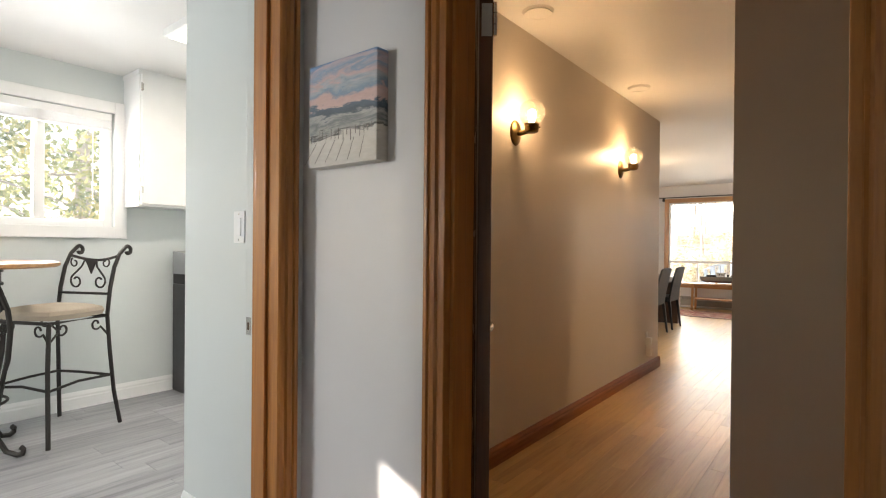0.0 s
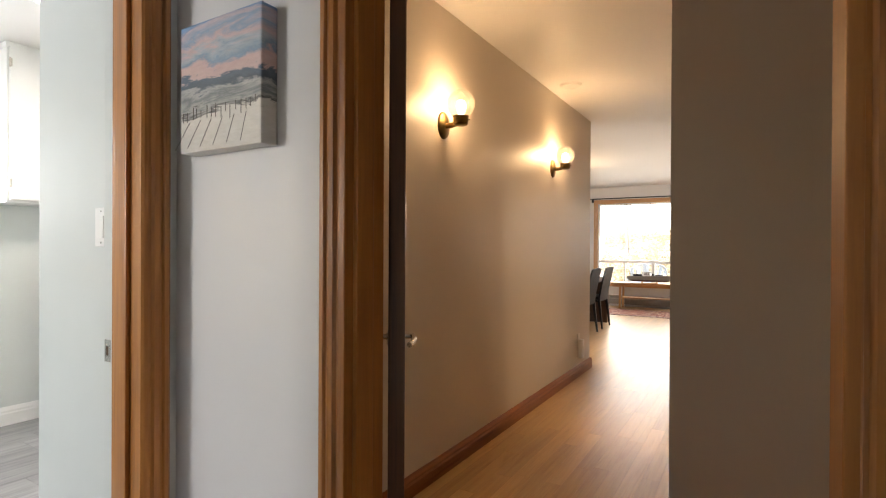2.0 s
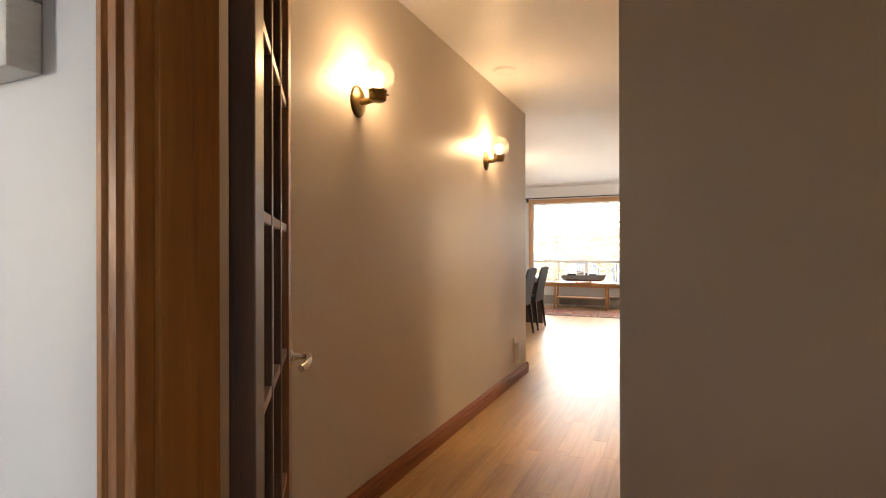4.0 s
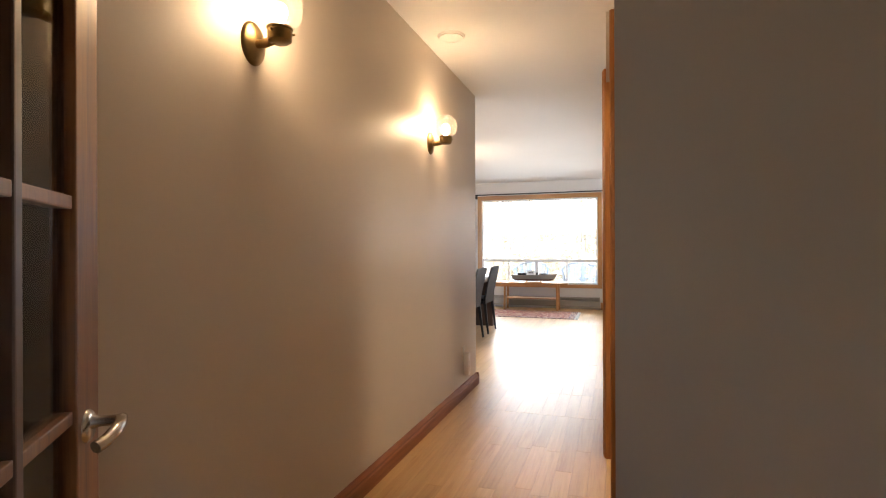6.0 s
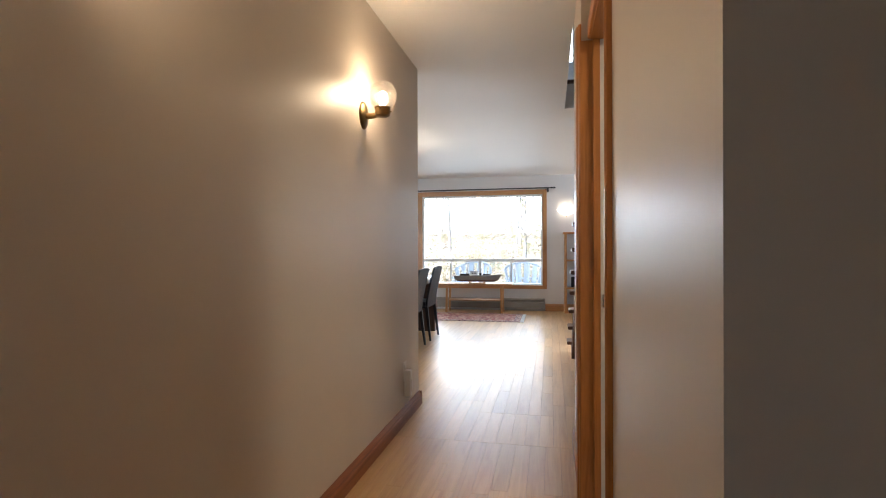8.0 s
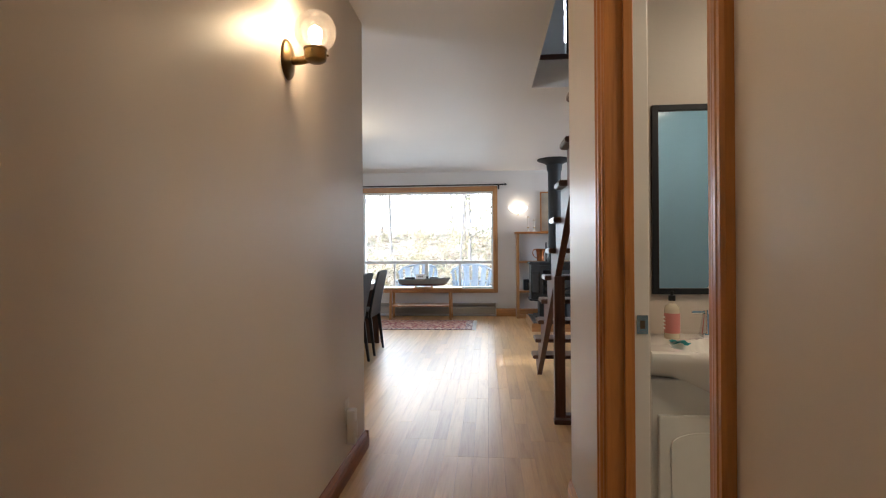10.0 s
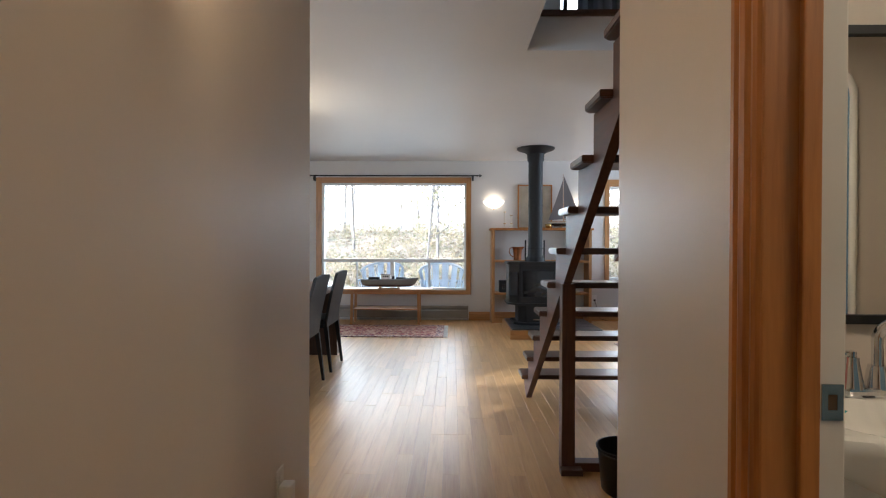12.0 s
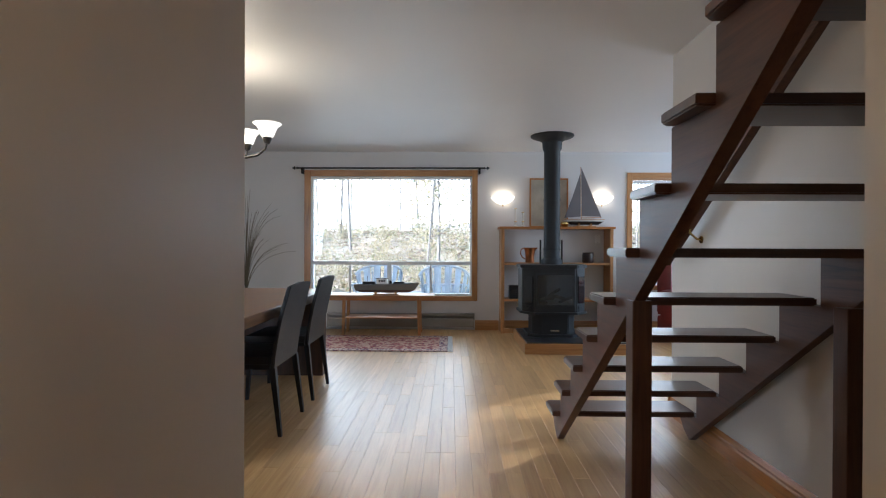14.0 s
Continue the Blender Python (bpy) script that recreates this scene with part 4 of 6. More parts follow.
# ---- bathroom ----


def mirror():
    m = thing("wall_mirror", (0.850, 4.52, 1.331), "rectangular wall mirror in a black frame above the basin", "mirror")
    w, h, f = 0.262, 0.378, 0.024
    for n, d in (("frame_side", (-w, -w + f, -0.022, 0, -h, h)), ("frame_side", (w - f, w, -0.022, 0, -h, h)), ("frame_top", (-w + f, w - f, -0.022, 0, h - f, h)), ("frame_foot", (-w + f, w - f, -0.022, 0, -h, -h + f))):
        bx(n, d, BLACKMETAL, m, "black frame", 0.002)
    mm, nt, b = _mat("mirror_silver")
    b.inputs["Metallic"].default_value, b.inputs["Roughness"].default_value = 1.0, 0.015
    b.inputs["Base Color"].default_value = (0.88, 0.9, 0.9, 1)
    bx("glass", (-w + f, w - f, -0.012, -0.002, -h + f, h - f), mm, m, "silvered mirror glass")
    return m


mirror()
PORCELAIN = surface("glossy_white_porcelain", (0.78, 0.76, 0.72), 0.12, vary=0.02, fine=20, bump=0.02, coat=0.5)


def vanity():
    v = thing("vanity_cabinet", (0.83, 4.52, 0.0), "white bathroom vanity with arched panel doors", "cabinet")
    X = 0.335
    bx("body", (-X, X, -0.29, -0.003, 0.0, 0.68), CREAM, v, "cream painted cabinet body", 0.006)
    for s, a, b in ((0, -X + 0.02, -0.006), (1, 0.006, X - 0.02)):
        d = bx("door", (a, b, -0.310, -0.291, 0.06, 0.56), CREAM, v, "cream door", 0.005)
        bm = bmesh.new()
        pts = [(a + 0.04, 0.10), (b - 0.04, 0.10), (b - 0.04, 0.46)] + [((a + b) / 2 + ((b - a) / 2 - 0.04) * math.cos(radians(t)), 0.46 + 0.045 * math.sin(radians(t))) for t in range(15, 180, 15)] + [(a + 0.04, 0.46)]
        prism(bm, pts, "y", -0.316, -0.309)
        part("raised_panel", bm, CREAM, d, "arched raised panel")
        bm = bmesh.new()
        kx = b - 0.03 if s == 0 else a + 0.03
        lathe(bm, [(0.005, 0), (0.005, 0.012), (0.012, 0.016), (0.012, 0.022), (0, 0.025)], 16, (kx, -0.31, 0.50), Matrix.Rotation(radians(90), 4, "X"))
        part("knob", bm, NICKEL, d, "", True)
    return v


def basin():
    b = thing("wash_basin", (0.83, 4.52, 0.682), "glossy white porcelain basin with a bowed front", "basin")
    X, n, m = 0.345, 56, 26
    bm = bmesh.new()

    def front(u):
        return -0.335 - 0.095 * math.exp(-((u / 0.22) ** 2) * 1.15)

    def under(u):
        return 0.028 + 0.095 * math.exp(-((u / 0.20) ** 2) * 1.2)
    cols = []
    for i in range(n + 1):
        u = -X + 2 * X * i / n
        f = front(u)
        col = []
        for j in range(m + 1):
            y = -0.003 + (f + 0.014 + 0.003) * j / m
            z = 0.112 - 0.010 * min(1.0, -y / 0.2)
            e = (u / 0.245) ** 2 + ((y + 0.255) / 0.145) ** 2
            if e < 1:
                z -= 0.115 * (1 - e) ** 0.5
            elif e < 1.25:
                z += 0.004 * math.sin(math.pi * (e - 1) / 0.25)
            col.append(bm.verts.new((u, y, z)))
        d = under(u)
        for y, z in ((f + 0.004, 0.097), (f, 0.086), (f + 0.003, 0.068), (f + 0.016, 0.052 - 0.15 * d), (f + 0.045, 0.04 - 0.55 * d), (f + 0.085, 0.03 - 0.85 * d), (f + 0.13, 0.025 - d), (-0.003, 0.025 - d)):
            col.append(bm.verts.new((u, y, z)))
        cols.append(col)
    k = len(cols[0])
    for p, q in zip(cols, cols[1:]):
        for j in range(k):
            bm.faces.new((p[j], q[j], q[(j + 1) % k], p[(j + 1) % k]))
    bm.faces.new(cols[0])
    bm.faces.new(cols[-1][::-1])
    part("bowl", bm, PORCELAIN, b, "white porcelain bowl and deck", True)
    bx("overflow_slot", (-0.020, 0.012, -0.141, -0.134, 0.070, 0.078), BLACKMETAL, b, "dark overflow slot", 0.002)
    bm = bmesh.new()
    lathe(bm, [(0, 0.002), (0.02, 0.002), (0.022, 0)], 20, (0, -0.255, -0.011))
    part("drain", bm, CHROME, b, "chrome drain", True)
    return b


def faucet():
    f = thing("basin_faucet", (0.83, 4.44, 0.789), "chrome two-handle basin faucet with a gooseneck spout", "faucet")
    bx("base_plate", (-0.085, 0.085, -0.026, 0.026, 0, 0.024), CHROME, f, "chrome base plate", 0.008)
    bm = bmesh.new()
    lathe(bm, [(0.026, 0.02), (0.022, 0.06), (0.018, 0.075), (0.0, 0.075)], 24)
    part("spout_base", bm, CHROME, f, "", True)
    bm = bmesh.new()
    pts = [(0, 0, 0.06), (0, 0, 0.13)] + [(0.030 - 0.030 * math.cos(radians(a)), -0.045 + 0.045 * math.cos(radians(a)), 0.135 + 0.05 * math.sin(radians(a))) for a in range(0, 165, 11)] + [(0.063, -0.092, 0.118)]
    tube(bm, pts, 0.0125, 14)
    part("spout", bm, CHROME, f, "curved chrome spout", True)
    for s in (-1, 1):
        bm = bmesh.new()
        lathe(bm, [(0.027, 0.02), (0.022, 0.05), (0.016, 0.085), (0.016, 0.095), (0, 0.095)], 24, (s * 0.062, 0, 0))
        post = part("handle_base", bm, CHROME, f, "", True)
        bm = bmesh.new()
        box(bm, min(s * 0.052, s * 0.118), max(s * 0.052, s * 0.118), -0.007, 0.007, 0.095, 0.106, 0.003)
        lathe(bm, [(0.011, 0.094), (0.011, 0.109), (0, 0.11)], 16, (s * 0.062, 0, 0))
        part("lever", bm, CHROME, post, "flat chrome lever", True)
    return f


vanity()
basin()
faucet()
soap = thing("soap_bottle", (0.636, 4.43, 0.787), "clear soap bottle with a pink label and black cap", "bottle")
bm = bmesh.new()
lathe(bm, [(0, 0), (0.026, 0), (0.028, 0.006), (0.028, 0.115), (0.024, 0.128), (0.011, 0.138), (0.011, 0.15), (0, 0.15)], 24)
part("bottle", bm, surface("cream_bottle", (0.62, 0.55, 0.42), 0.2), soap, "cream bottle", True)
bm = bmesh.new()
lathe(bm, [(0.0285, 0.025), (0.0288, 0.026), (0.0288, 0.10), (0.0285, 0.101)], 24)
lab = part("paper_label", bm, surface("pink_label", (0.55, 0.20, 0.18), 0.6), soap, "pink paper label", True)
for k in range(4):
    bx("text_bar", (-0.0305, -0.0290, -0.012, 0.008, 0.04 + k * 0.014, 0.045 + k * 0.014), WHITE, lab, "pale line of writing")
bm = bmesh.new()
lathe(bm, [(0.013, 0.148), (0.013, 0.168), (0.006, 0.170), (0.006, 0.185), (0, 0.186)], 16)
part("pump_cap", bm, BLACKMETAL, soap, "black cap", True)
cloth = thing("cleaning_cloth", (0.632, 4.34, 0.785), "small turquoise cloth on the basin's edge", "cloth")
bm = bmesh.new()
g = [[bm.verts.new((-0.03 + 0.012 * i, -0.03 + 0.012 * j, 0.006 + 0.008 * math.sin(i * 1.3) * math.cos(j * 1.1))) for j in range(6)] for i in range(6)]
for i in range(5):
    for j in range(5):
        bm.faces.new((g[i][j], g[i + 1][j], g[i + 1][j + 1], g[i][j + 1]))
r = bmesh.ops.solidify(bm, geom=bm.faces[:], thickness=0.003)
part("fabric", bm, surface("turquoise_cloth", (0.03, 0.30, 0.33), 0.9, fine=300, bump=0.5), cloth, "", True)

gfci = thing("wall_outlet", (1.153, 4.52, 1.228), "white double bathroom outlet with test buttons", "outlet")
bx("plate", (-0.036, 0.036, -0.007, 0, -0.06, 0.06), CREAM, gfci, "white cover plate", 0.003)
bx("insert", (-0.017, 0.017, -0.010, -0.006, -0.034, 0.034), WHITE, gfci, "white insert", 0.001)
for z in (-0.022, 0.022):
    for x in (-0.006, 0.006):
        bx("slot", (x - 0.0012, x + 0.0012, -0.0106, -0.0098, z - 0.004, z + 0.004), BLACKMETAL, gfci)
bx("button", (-0.007, 0.007, -0.012, -0.0098, -0.005, 0.005), CREAM, gfci, "", 0.0005)

BLUE = surface("glossy_blue_acrylic", (0.17, 0.29, 0.41), 0.18, vary=0.04, coarse=2, fine=30, bump=0.03, coat=0.4)


def shower():
    s = thing("shower_surround", (0.50, 2.40, 0.0), "pale blue acrylic shower surround with rounded corners", "shower")
    X, Y = 1.655, 0.34
    bm = bmesh.new()
    r = 0.18
    pts = [(0, 0.02), (X, 0.02)] + [(X - r + r * math.cos(radians(a)), 2.205 - r + r * math.sin(radians(a))) for a in range(0, 91, 10)] + [(0, 2.205)]
    prism(bm, pts, "y", Y, Y + 0.012)
    part("back_panel", bm, BLUE, s, "blue back panel")
    bm = bmesh.new()
    ring = [(X + 0.01, Y + 0.014, 0.02)] + [(X + 0.01 - r + r * math.cos(radians(a)), Y + 0.014, 2.215 - r + r * math.sin(radians(a))) for a in range(0, 91, 10)] + [(0, Y + 0.014, 2.215)]
    tube(bm, ring, 0.022, 10)
    part("rim", bm, PORCELAIN, s, "white rounded rim", True)
    bx("tub_wall", (0, X, Y + 0.014, Y + 0.07, 0.02, 0.12), BLUE, s, "low blue tub edge", 0.01)
    return s


shower()
wall_x("wall_bath_shower", 0.455, 2.80, 2.60, 2.738, PAINT, "warm white bathroom wall")


def shower_set():
    s = thing("hand_shower", (1.885, 2.752, 1.955), "brass and chrome hand shower with a looped hose", "shower head")
    rx = Matrix.Rotation(radians(-90), 4, "X")
    bm = bmesh.new()
    lathe(bm, [(0, 0.010), (0.030, 0.008), (0.034, 0)], 24, (0, 0, 0), rx)
    part("flange", bm, BRASS_BRIGHT, s, "brass flange", True)
    bm = bmesh.new()
    tube(bm, [(0, 0, 0), (-0.02, 0.06, 0.0), (-0.09, 0.11, -0.02), (-0.15, 0.13, -0.08), (-0.18, 0.13, -0.115)], 0.012, 10)
    part("arm", bm, BRASS_BRIGHT, s, "brass arm", True)
    bm = bmesh.new()
    tube(bm, [(-0.18, 0.13, -0.105), (-0.205, 0.14, -0.135)], 0.02, 12)
    tube(bm, [(-0.205, 0.14, -0.13), (-0.29, 0.15, -0.045), (-0.345, 0.155, 0.005)], 0.010, 10)
    part("handle", bm, CHROME, s, "chrome handle and bracket", True)
    bm = bmesh.new()
    lathe(bm, [(0, 0.03), (0.025, 0.026), (0.042, 0.008), (0.042, 0.0), (0, 0)], 24, (-0.37, 0.16, 0.0), Matrix.Rotation(radians(-50), 4, "Y"))
    part("spray_head", bm, BLACKMETAL, s, "dark grey spray head", True)
    bm = bmesh.new()
    pts = []
    for i in range(49):
        t = i / 48
        w = math.sin(math.pi * t)
        drop = w ** 0.62
        pts.append((-0.195 - 0.145 * math.sin(2 * math.pi * t) * (0.35 + 0.65 * t if t > 0.5 else 0.55) * -1.0 - 0.01 * w, 0.13 - 0.02 * w, -0.13 - 0.65 * drop))
    tube(bm, pts, 0.006, 8)
    part("hose", bm, NICKEL, s, "looped metal hose", True)
    bm = bmesh.new()
    lathe(bm, [(0, 0.016), (0.05, 0.014), (0.075, 0.006), (0.078, 0)], 32, (0.0, 0.0, -0.64), rx)
    v = part("valve_plate", bm, BRASS_BRIGHT, s, "brass valve plate", True)
    bm = bmesh.new()
    lathe(bm, [(0.022, 0.01), (0.022, 0.05), (0.03, 0.055), (0.03, 0.075), (0, 0.078)], 20, (0.0, 0.0, -0.64), rx)
    part("valve_knob", bm, CHROME, v, "chrome valve knob", True)
    return s


BRASS_BRIGHT = surface("polished_brass", (0.55, 0.38, 0.13), 0.2, metal=1.0, vary=0.08)
shower_set()
# added fixture out of view, lights the basin and the mirrored shower
bl = thing("ceiling_light", (1.30, 3.45, H), "added round frosted bathroom light, out of view", "lamp")
bm = bmesh.new()
lathe(bm, [(0, -0.09), (0.08, -0.08), (0.13, -0.05), (0.15, -0.015), (0.15, 0)], 32)
part("shade", bm, glowing("bath_fill_shade", (1.0, 0.8, 0.55), 0.55), bl, "glowing frosted shade", True).visible_shadow = False
area_lamp("bath_fill_lamp", (1.30, 3.45, H - 0.10), (1.25, 3.40, 0.0), 0.28, 0.28, 9, (1.0, 0.76, 0.48))

# ---- living room: staircase ----


def staircase():
    s = thing("staircase", (0.0, 0.0, 0.0), "steep open staircase of dark stained wood", "stairs")
    rise, run, n = 0.1896, 0.2472, 10

    def stringer(x0, x1):
        pts = [(7.076, 0.0), (7.15, 0.045), (7.215, 0.12)]
        for k in range(1, n + 1):
            yk, zk = 7.235 - run * (k - 1), rise * k - 0.032
            pts += [(yk, zk), (yk - run, zk)]
        pts += [(7.235 - run * n, 0.75 * (7.076 - 7.235 + run * n))]
        bm = bmesh.new()
        prism(bm, pts, "x", x0, x1)
        return bm
    part("stringer", stringer(0.368, 0.408), WALNUT, s, "dark saw-toothed stringer")
    part("stringer", stringer(1.147, 1.187), WALNUT, s, "dark saw-toothed stringer beside the wall")
    bm = bmesh.new()
    d, w = 0.222, 0.815
    prism(bm, [(0.0, -d), (w, -d), (w, 0.0), (0.02, 0.0), (0.0, -0.02)], "z", -0.032, 0.0)
    bmesh.ops.bevel(bm, geom=[e for e in bm.edges if abs(e.verts[0].co.z - e.verts[1].co.z) < 1e-6], offset=0.005, segments=2, affect="EDGES")
    first = part("tread", bm, WALNUT_X, s, "dark varnished tread")
    first.location = (0.323, 7.218, rise)
    for k in range(2, n + 1):
        o = new("tread", first.data)
        o.parent = s
        o.location = (0.323, 7.218 - run * (k - 1), rise * k)
    for x, y in ((0.363, 5.835), (1.10, 5.835)):
        bx("post", (x, x + 0.068, y - 0.035, y + 0.035, 0.0, 0.955 if x < 1 else 0.93), WALNUT_Z, s, "dark square post under the stringer", 0.004)
    bx("base_rail", (0.431, 1.10, 5.80, 5.87, 0.0, 0.045), WALNUT_X, s, "dark rail on the floor between the posts", 0.004)
    bx("foot", (0.35, 0.46, 5.745, 5.80, 0.0, 0.03), WALNUT_X, s, "dark foot block", 0.004)
    return s


WALNUT_Z = wood("dark_stained_post_wood", (0.040, 0.016, 0.009), (0.115, 0.048, 0.024), "z", rough=0.42, coat=0.0, spec=0.3)
staircase()
rail = thing("handrail", (1.17, 7.46, 1.02), "dark wooden handrail on brass brackets beside the stairs", "handrail")
bm = bmesh.new()
ang = math.atan(0.69)
prism(bm, [(0.0, 0.0), (-2.9 * math.cos(ang), 2.9 * math.sin(ang)), (-2.9 * math.cos(ang), 2.9 * math.sin(ang) + 0.07), (0.0, 0.07), (0.02, 0.035)], "x", -0.022, 0.022)
part("rail", bm, WALNUT, rail, "dark wooden rail")
for k in (0.40, 2.5):
    y, z = -k * math.cos(ang), k * math.sin(ang)
    bm = bmesh.new()
    tube(bm, [(0.07, y, z - 0.06), (0.04, y, z - 0.055), (0.0, y, z - 0.02), (0.0, y, z + 0.005)], 0.007, 8)
    lathe(bm, [(0, 0.006), (0.022, 0.005), (0.024, 0)], 16, (0.07, y, z - 0.06), Matrix.Rotation(radians(-90), 4, "Y"))
    part("bracket", bm, BRASS_BRIGHT, rail, "brass wall bracket", True)

# upper landing seen through the stair opening
curtain = thing("curtain", (0.78, 7.25, H + 0.26), "grey vertical curtain on the upper landing", "curtain")
bm = bmesh.new()
pts = [(0.0 + 0.85 * i / 60, 0.03 * math.sin(i * 0.95) + 0.012 * math.sin(i * 2.3)) for i in range(61)]
prism(bm, pts + [(x, y + 0.006) for x, y in reversed(pts)], "z", 0.02, 1.9)
part("fabric", bm, surface("grey_curtain_fabric", (0.22, 0.23, 0.25), 0.85, fine=300, bump=0.3), curtain, "pleated grey fabric", True)
bm = bmesh.new()
tube(bm, [(-0.05, 0, 1.92), (0.9, 0, 1.92)], 0.012, 10)
part("rod", bm, BLACKMETAL, curtain, "dark rod", True)
panel = thing("landing_panel", (0.40, 7.3, H + 0.26), "pale upright panel on the upper landing", "panel")
bx("board", (0.0, 0.26, 0, 0.03, 0, 1.9), WHITE, panel, "pale board", 0.004)
bx("edge_post", (0.28, 0.31, -0.02, 0.02, 0, 1.9), BLACKMETAL, panel, "dark edge post", 0.004)

bucket = thing("bucket", (0.625, 5.60, 0.0), "round black pot with a rolled rim under the stairs", "bucket")
bm = bmesh.new()
lathe(bm, [(0, 0.0), (0.105, 0.0), (0.115, 0.01), (0.132, 0.19), (0.14, 0.20), (0.14, 0.208), (0.132, 0.21), (0.126, 0.20), (0.108, 0.02), (0, 0.015)], 40)
part("pot", bm, BLACKMETAL, bucket, "black metal pot", True)
bm = bmesh.new()
tube(bm, arc((0.0, 0.0, 0.19), 0.137, 200, 340, 14, "xy"), 0.005, 6)
part("bail", bm, IRON, bucket, "folded iron bail", True)

# ---- living room: stove corner ----
HX, HY0, HY1 = 0.520, 9.47, 10.48
hearth = thing("hearth", (HX, HY0, 0.0), "raised wooden hearth topped with black slate tiles", "hearth")
bx("base", (0, 1.15, 0, HY1 - HY0, 0.0, 0.112), PINE, hearth, "honey wood hearth box", 0.004)
SLATE = surface("black_slate", (0.022, 0.023, 0.027), 0.3, vary=0.3, coarse=9, fine=90, bump=0.25)
tile = None
for i in range(4):
    for j in range(4):
        if tile is None:
            tile = bx("tile", (0.0, 0.272, 0.0, 0.237, 0.0, 0.012), SLATE, hearth, "black slate tile", 0.002)
            o = tile
        else:
            o = new("tile", tile.data)
            o.parent = hearth
        o.location = (0.024 + i * 0.277, 0.022 + j * 0.243, 0.110)


def stove():
    s = thing("gas_stove", (0.913, 10.06, 0.122), "black cast iron gas stove with a tall flue pipe", "stove")
    cast = surface("black_cast_iron", (0.013, 0.0135, 0.0155), 0.60, metal=0.0, fine=120, bump=0.25)

    def octa(w, d, c):
        return [(-w, -d + c), (-w + c, -d), (w - c, -d), (w, -d + c), (w, d), (-w, d)]
    bm = bmesh.new()
    prism(bm, octa(0.24, 0.20, 0.09), "z", 0.0, 0.27)
    bmesh.ops.bevel(bm, geom=bm.edges[:], offset=0.01, segments=2, affect="EDGES")
    part("pedestal", bm, cast, s, "black pedestal")
    bm = bmesh.new()
    prism(bm, octa(0.30, 0.26, 0.11), "z", -0.0, 0.03)
    part("foot_plate", bm, cast, s, "black foot plate")
    bm = bmesh.new()
    prism(bm, octa(0.36, 0.24, 0.13), "z", 0.27, 0.78)
    bmesh.ops.bevel(bm, geom=bm.edges[:], offset=0.012, segments=2, affect="EDGES")
    body = part("firebox", bm, cast, s, "black faceted firebox")
    bm = bmesh.new()
    prism(bm, octa(0.385, 0.26, 0.14), "z", 0.775, 0.815)
    bmesh.ops.bevel(bm, geom=bm.edges[:], offset=0.01, segments=2, affect="EDGES")
    part("top_plate", bm, cast, s, "black top plate")
    bm = bmesh.new()
    prism(bm, octa(0.38, 0.26, 0.14), "z", 0.255, 0.28)
    part("skirt", bm, cast, s, "black skirt plate")
    dark = surface("dark_stove_glass", (0.01, 0.01, 0.012), 0.06, bump=0, coat=0.6)
    for d in ((-0.215, 0.215, 0.35, 0.365), (-0.215, 0.215, 0.70, 0.715), (-0.215, -0.20, 0.365, 0.70), (0.20, 0.215, 0.365, 0.70)):
        bx("door_frame", (d[0], d[1], -0.252, -0.238, d[2], d[3]), cast, s, "", 0.003)
    glass = bx("glass", (-0.20, 0.20, -0.246, -0.239, 0.365, 0.70), dark, s, "dark fire glass")
    logs = surface("charred_log", (0.03, 0.027, 0.024), 0.9, vary=0.4, coarse=20, fine=90, bump=0.5)
    for x, z, t in ((-0.10, 0.43, 8), (0.03, 0.45, -14), (0.11, 0.42, 22), (-0.02, 0.50, 35)):
        dx, dz = 0.08 * math.cos(radians(t)), 0.08 * math.sin(radians(t))
        bm = bmesh.new()
        tube(bm, [(x - dx, -0.2455, z - dz), (x, -0.2455, z + 0.008), (x + dx, -0.2455, z + dz)], 0.018, 8)
        for v in bm.verts:
            v.co.y = -0.2465 + (v.co.y + 0.2455) * 0.12
        part("log", bm, logs, glass, "charred ceramic log behind the glass", True)
    for sx in (-1, 1):
        bm = bmesh.new()
        m = Matrix.Translation((sx * 0.297, -0.182, 0.0)) @ Matrix.Rotation(radians(sx * 45), 4, "Z")
        vs = box(bm, -0.06, 0.06, -0.008, 0.004, 0.38, 0.68)
        for v in vs:
            v.co = m @ v.co
        part("side_glass", bm, dark, s, "dark side glass")
        for k in range(5):
            bm = bmesh.new()
            vs = box(bm, -0.05, 0.05, -0.012, 0.0, 0.295 + k * 0.013, 0.302 + k * 0.013)
            for v in vs:
                v.co = m @ v.co
            part("louvre", bm, cast, s)
    bm = bmesh.new()
    lathe(bm, [(0.12, 0.815), (0.12, 0.86), (0.105, 0.88), (0.094, 0.90), (0.094, 2.13), (0.11, 2.16), (0.115, 2.24), (0.15, 2.265), (0.235, 2.295), (0.25, 2.305), (0.25, 2.318), (0, 2.318)], 40)
    part("flue_pipe", bm, cast, s, "black flue pipe with a flared ceiling collar", True)
    for z in (0.98, 1.55):
        bm = bmesh.new()
        lathe(bm, [(0.094, z), (0.099, z), (0.099, z + 0.02), (0.094, z + 0.02)], 40)
        part("pipe_band", bm, cast, s, "", True)
    for sx in (-1, 1):
        bx("heat_shield", (sx * 0.125 - 0.008, sx * 0.125 + 0.008, 0.02, 0.06, 0.815, 1.10), cast, s, "black upright flue shield", 0.003)
    bx("maker_plate", (-0.05, 0.05, -0.205, -0.199, 0.06, 0.075), NICKEL, s, "small metal plate")
    return s


stove()


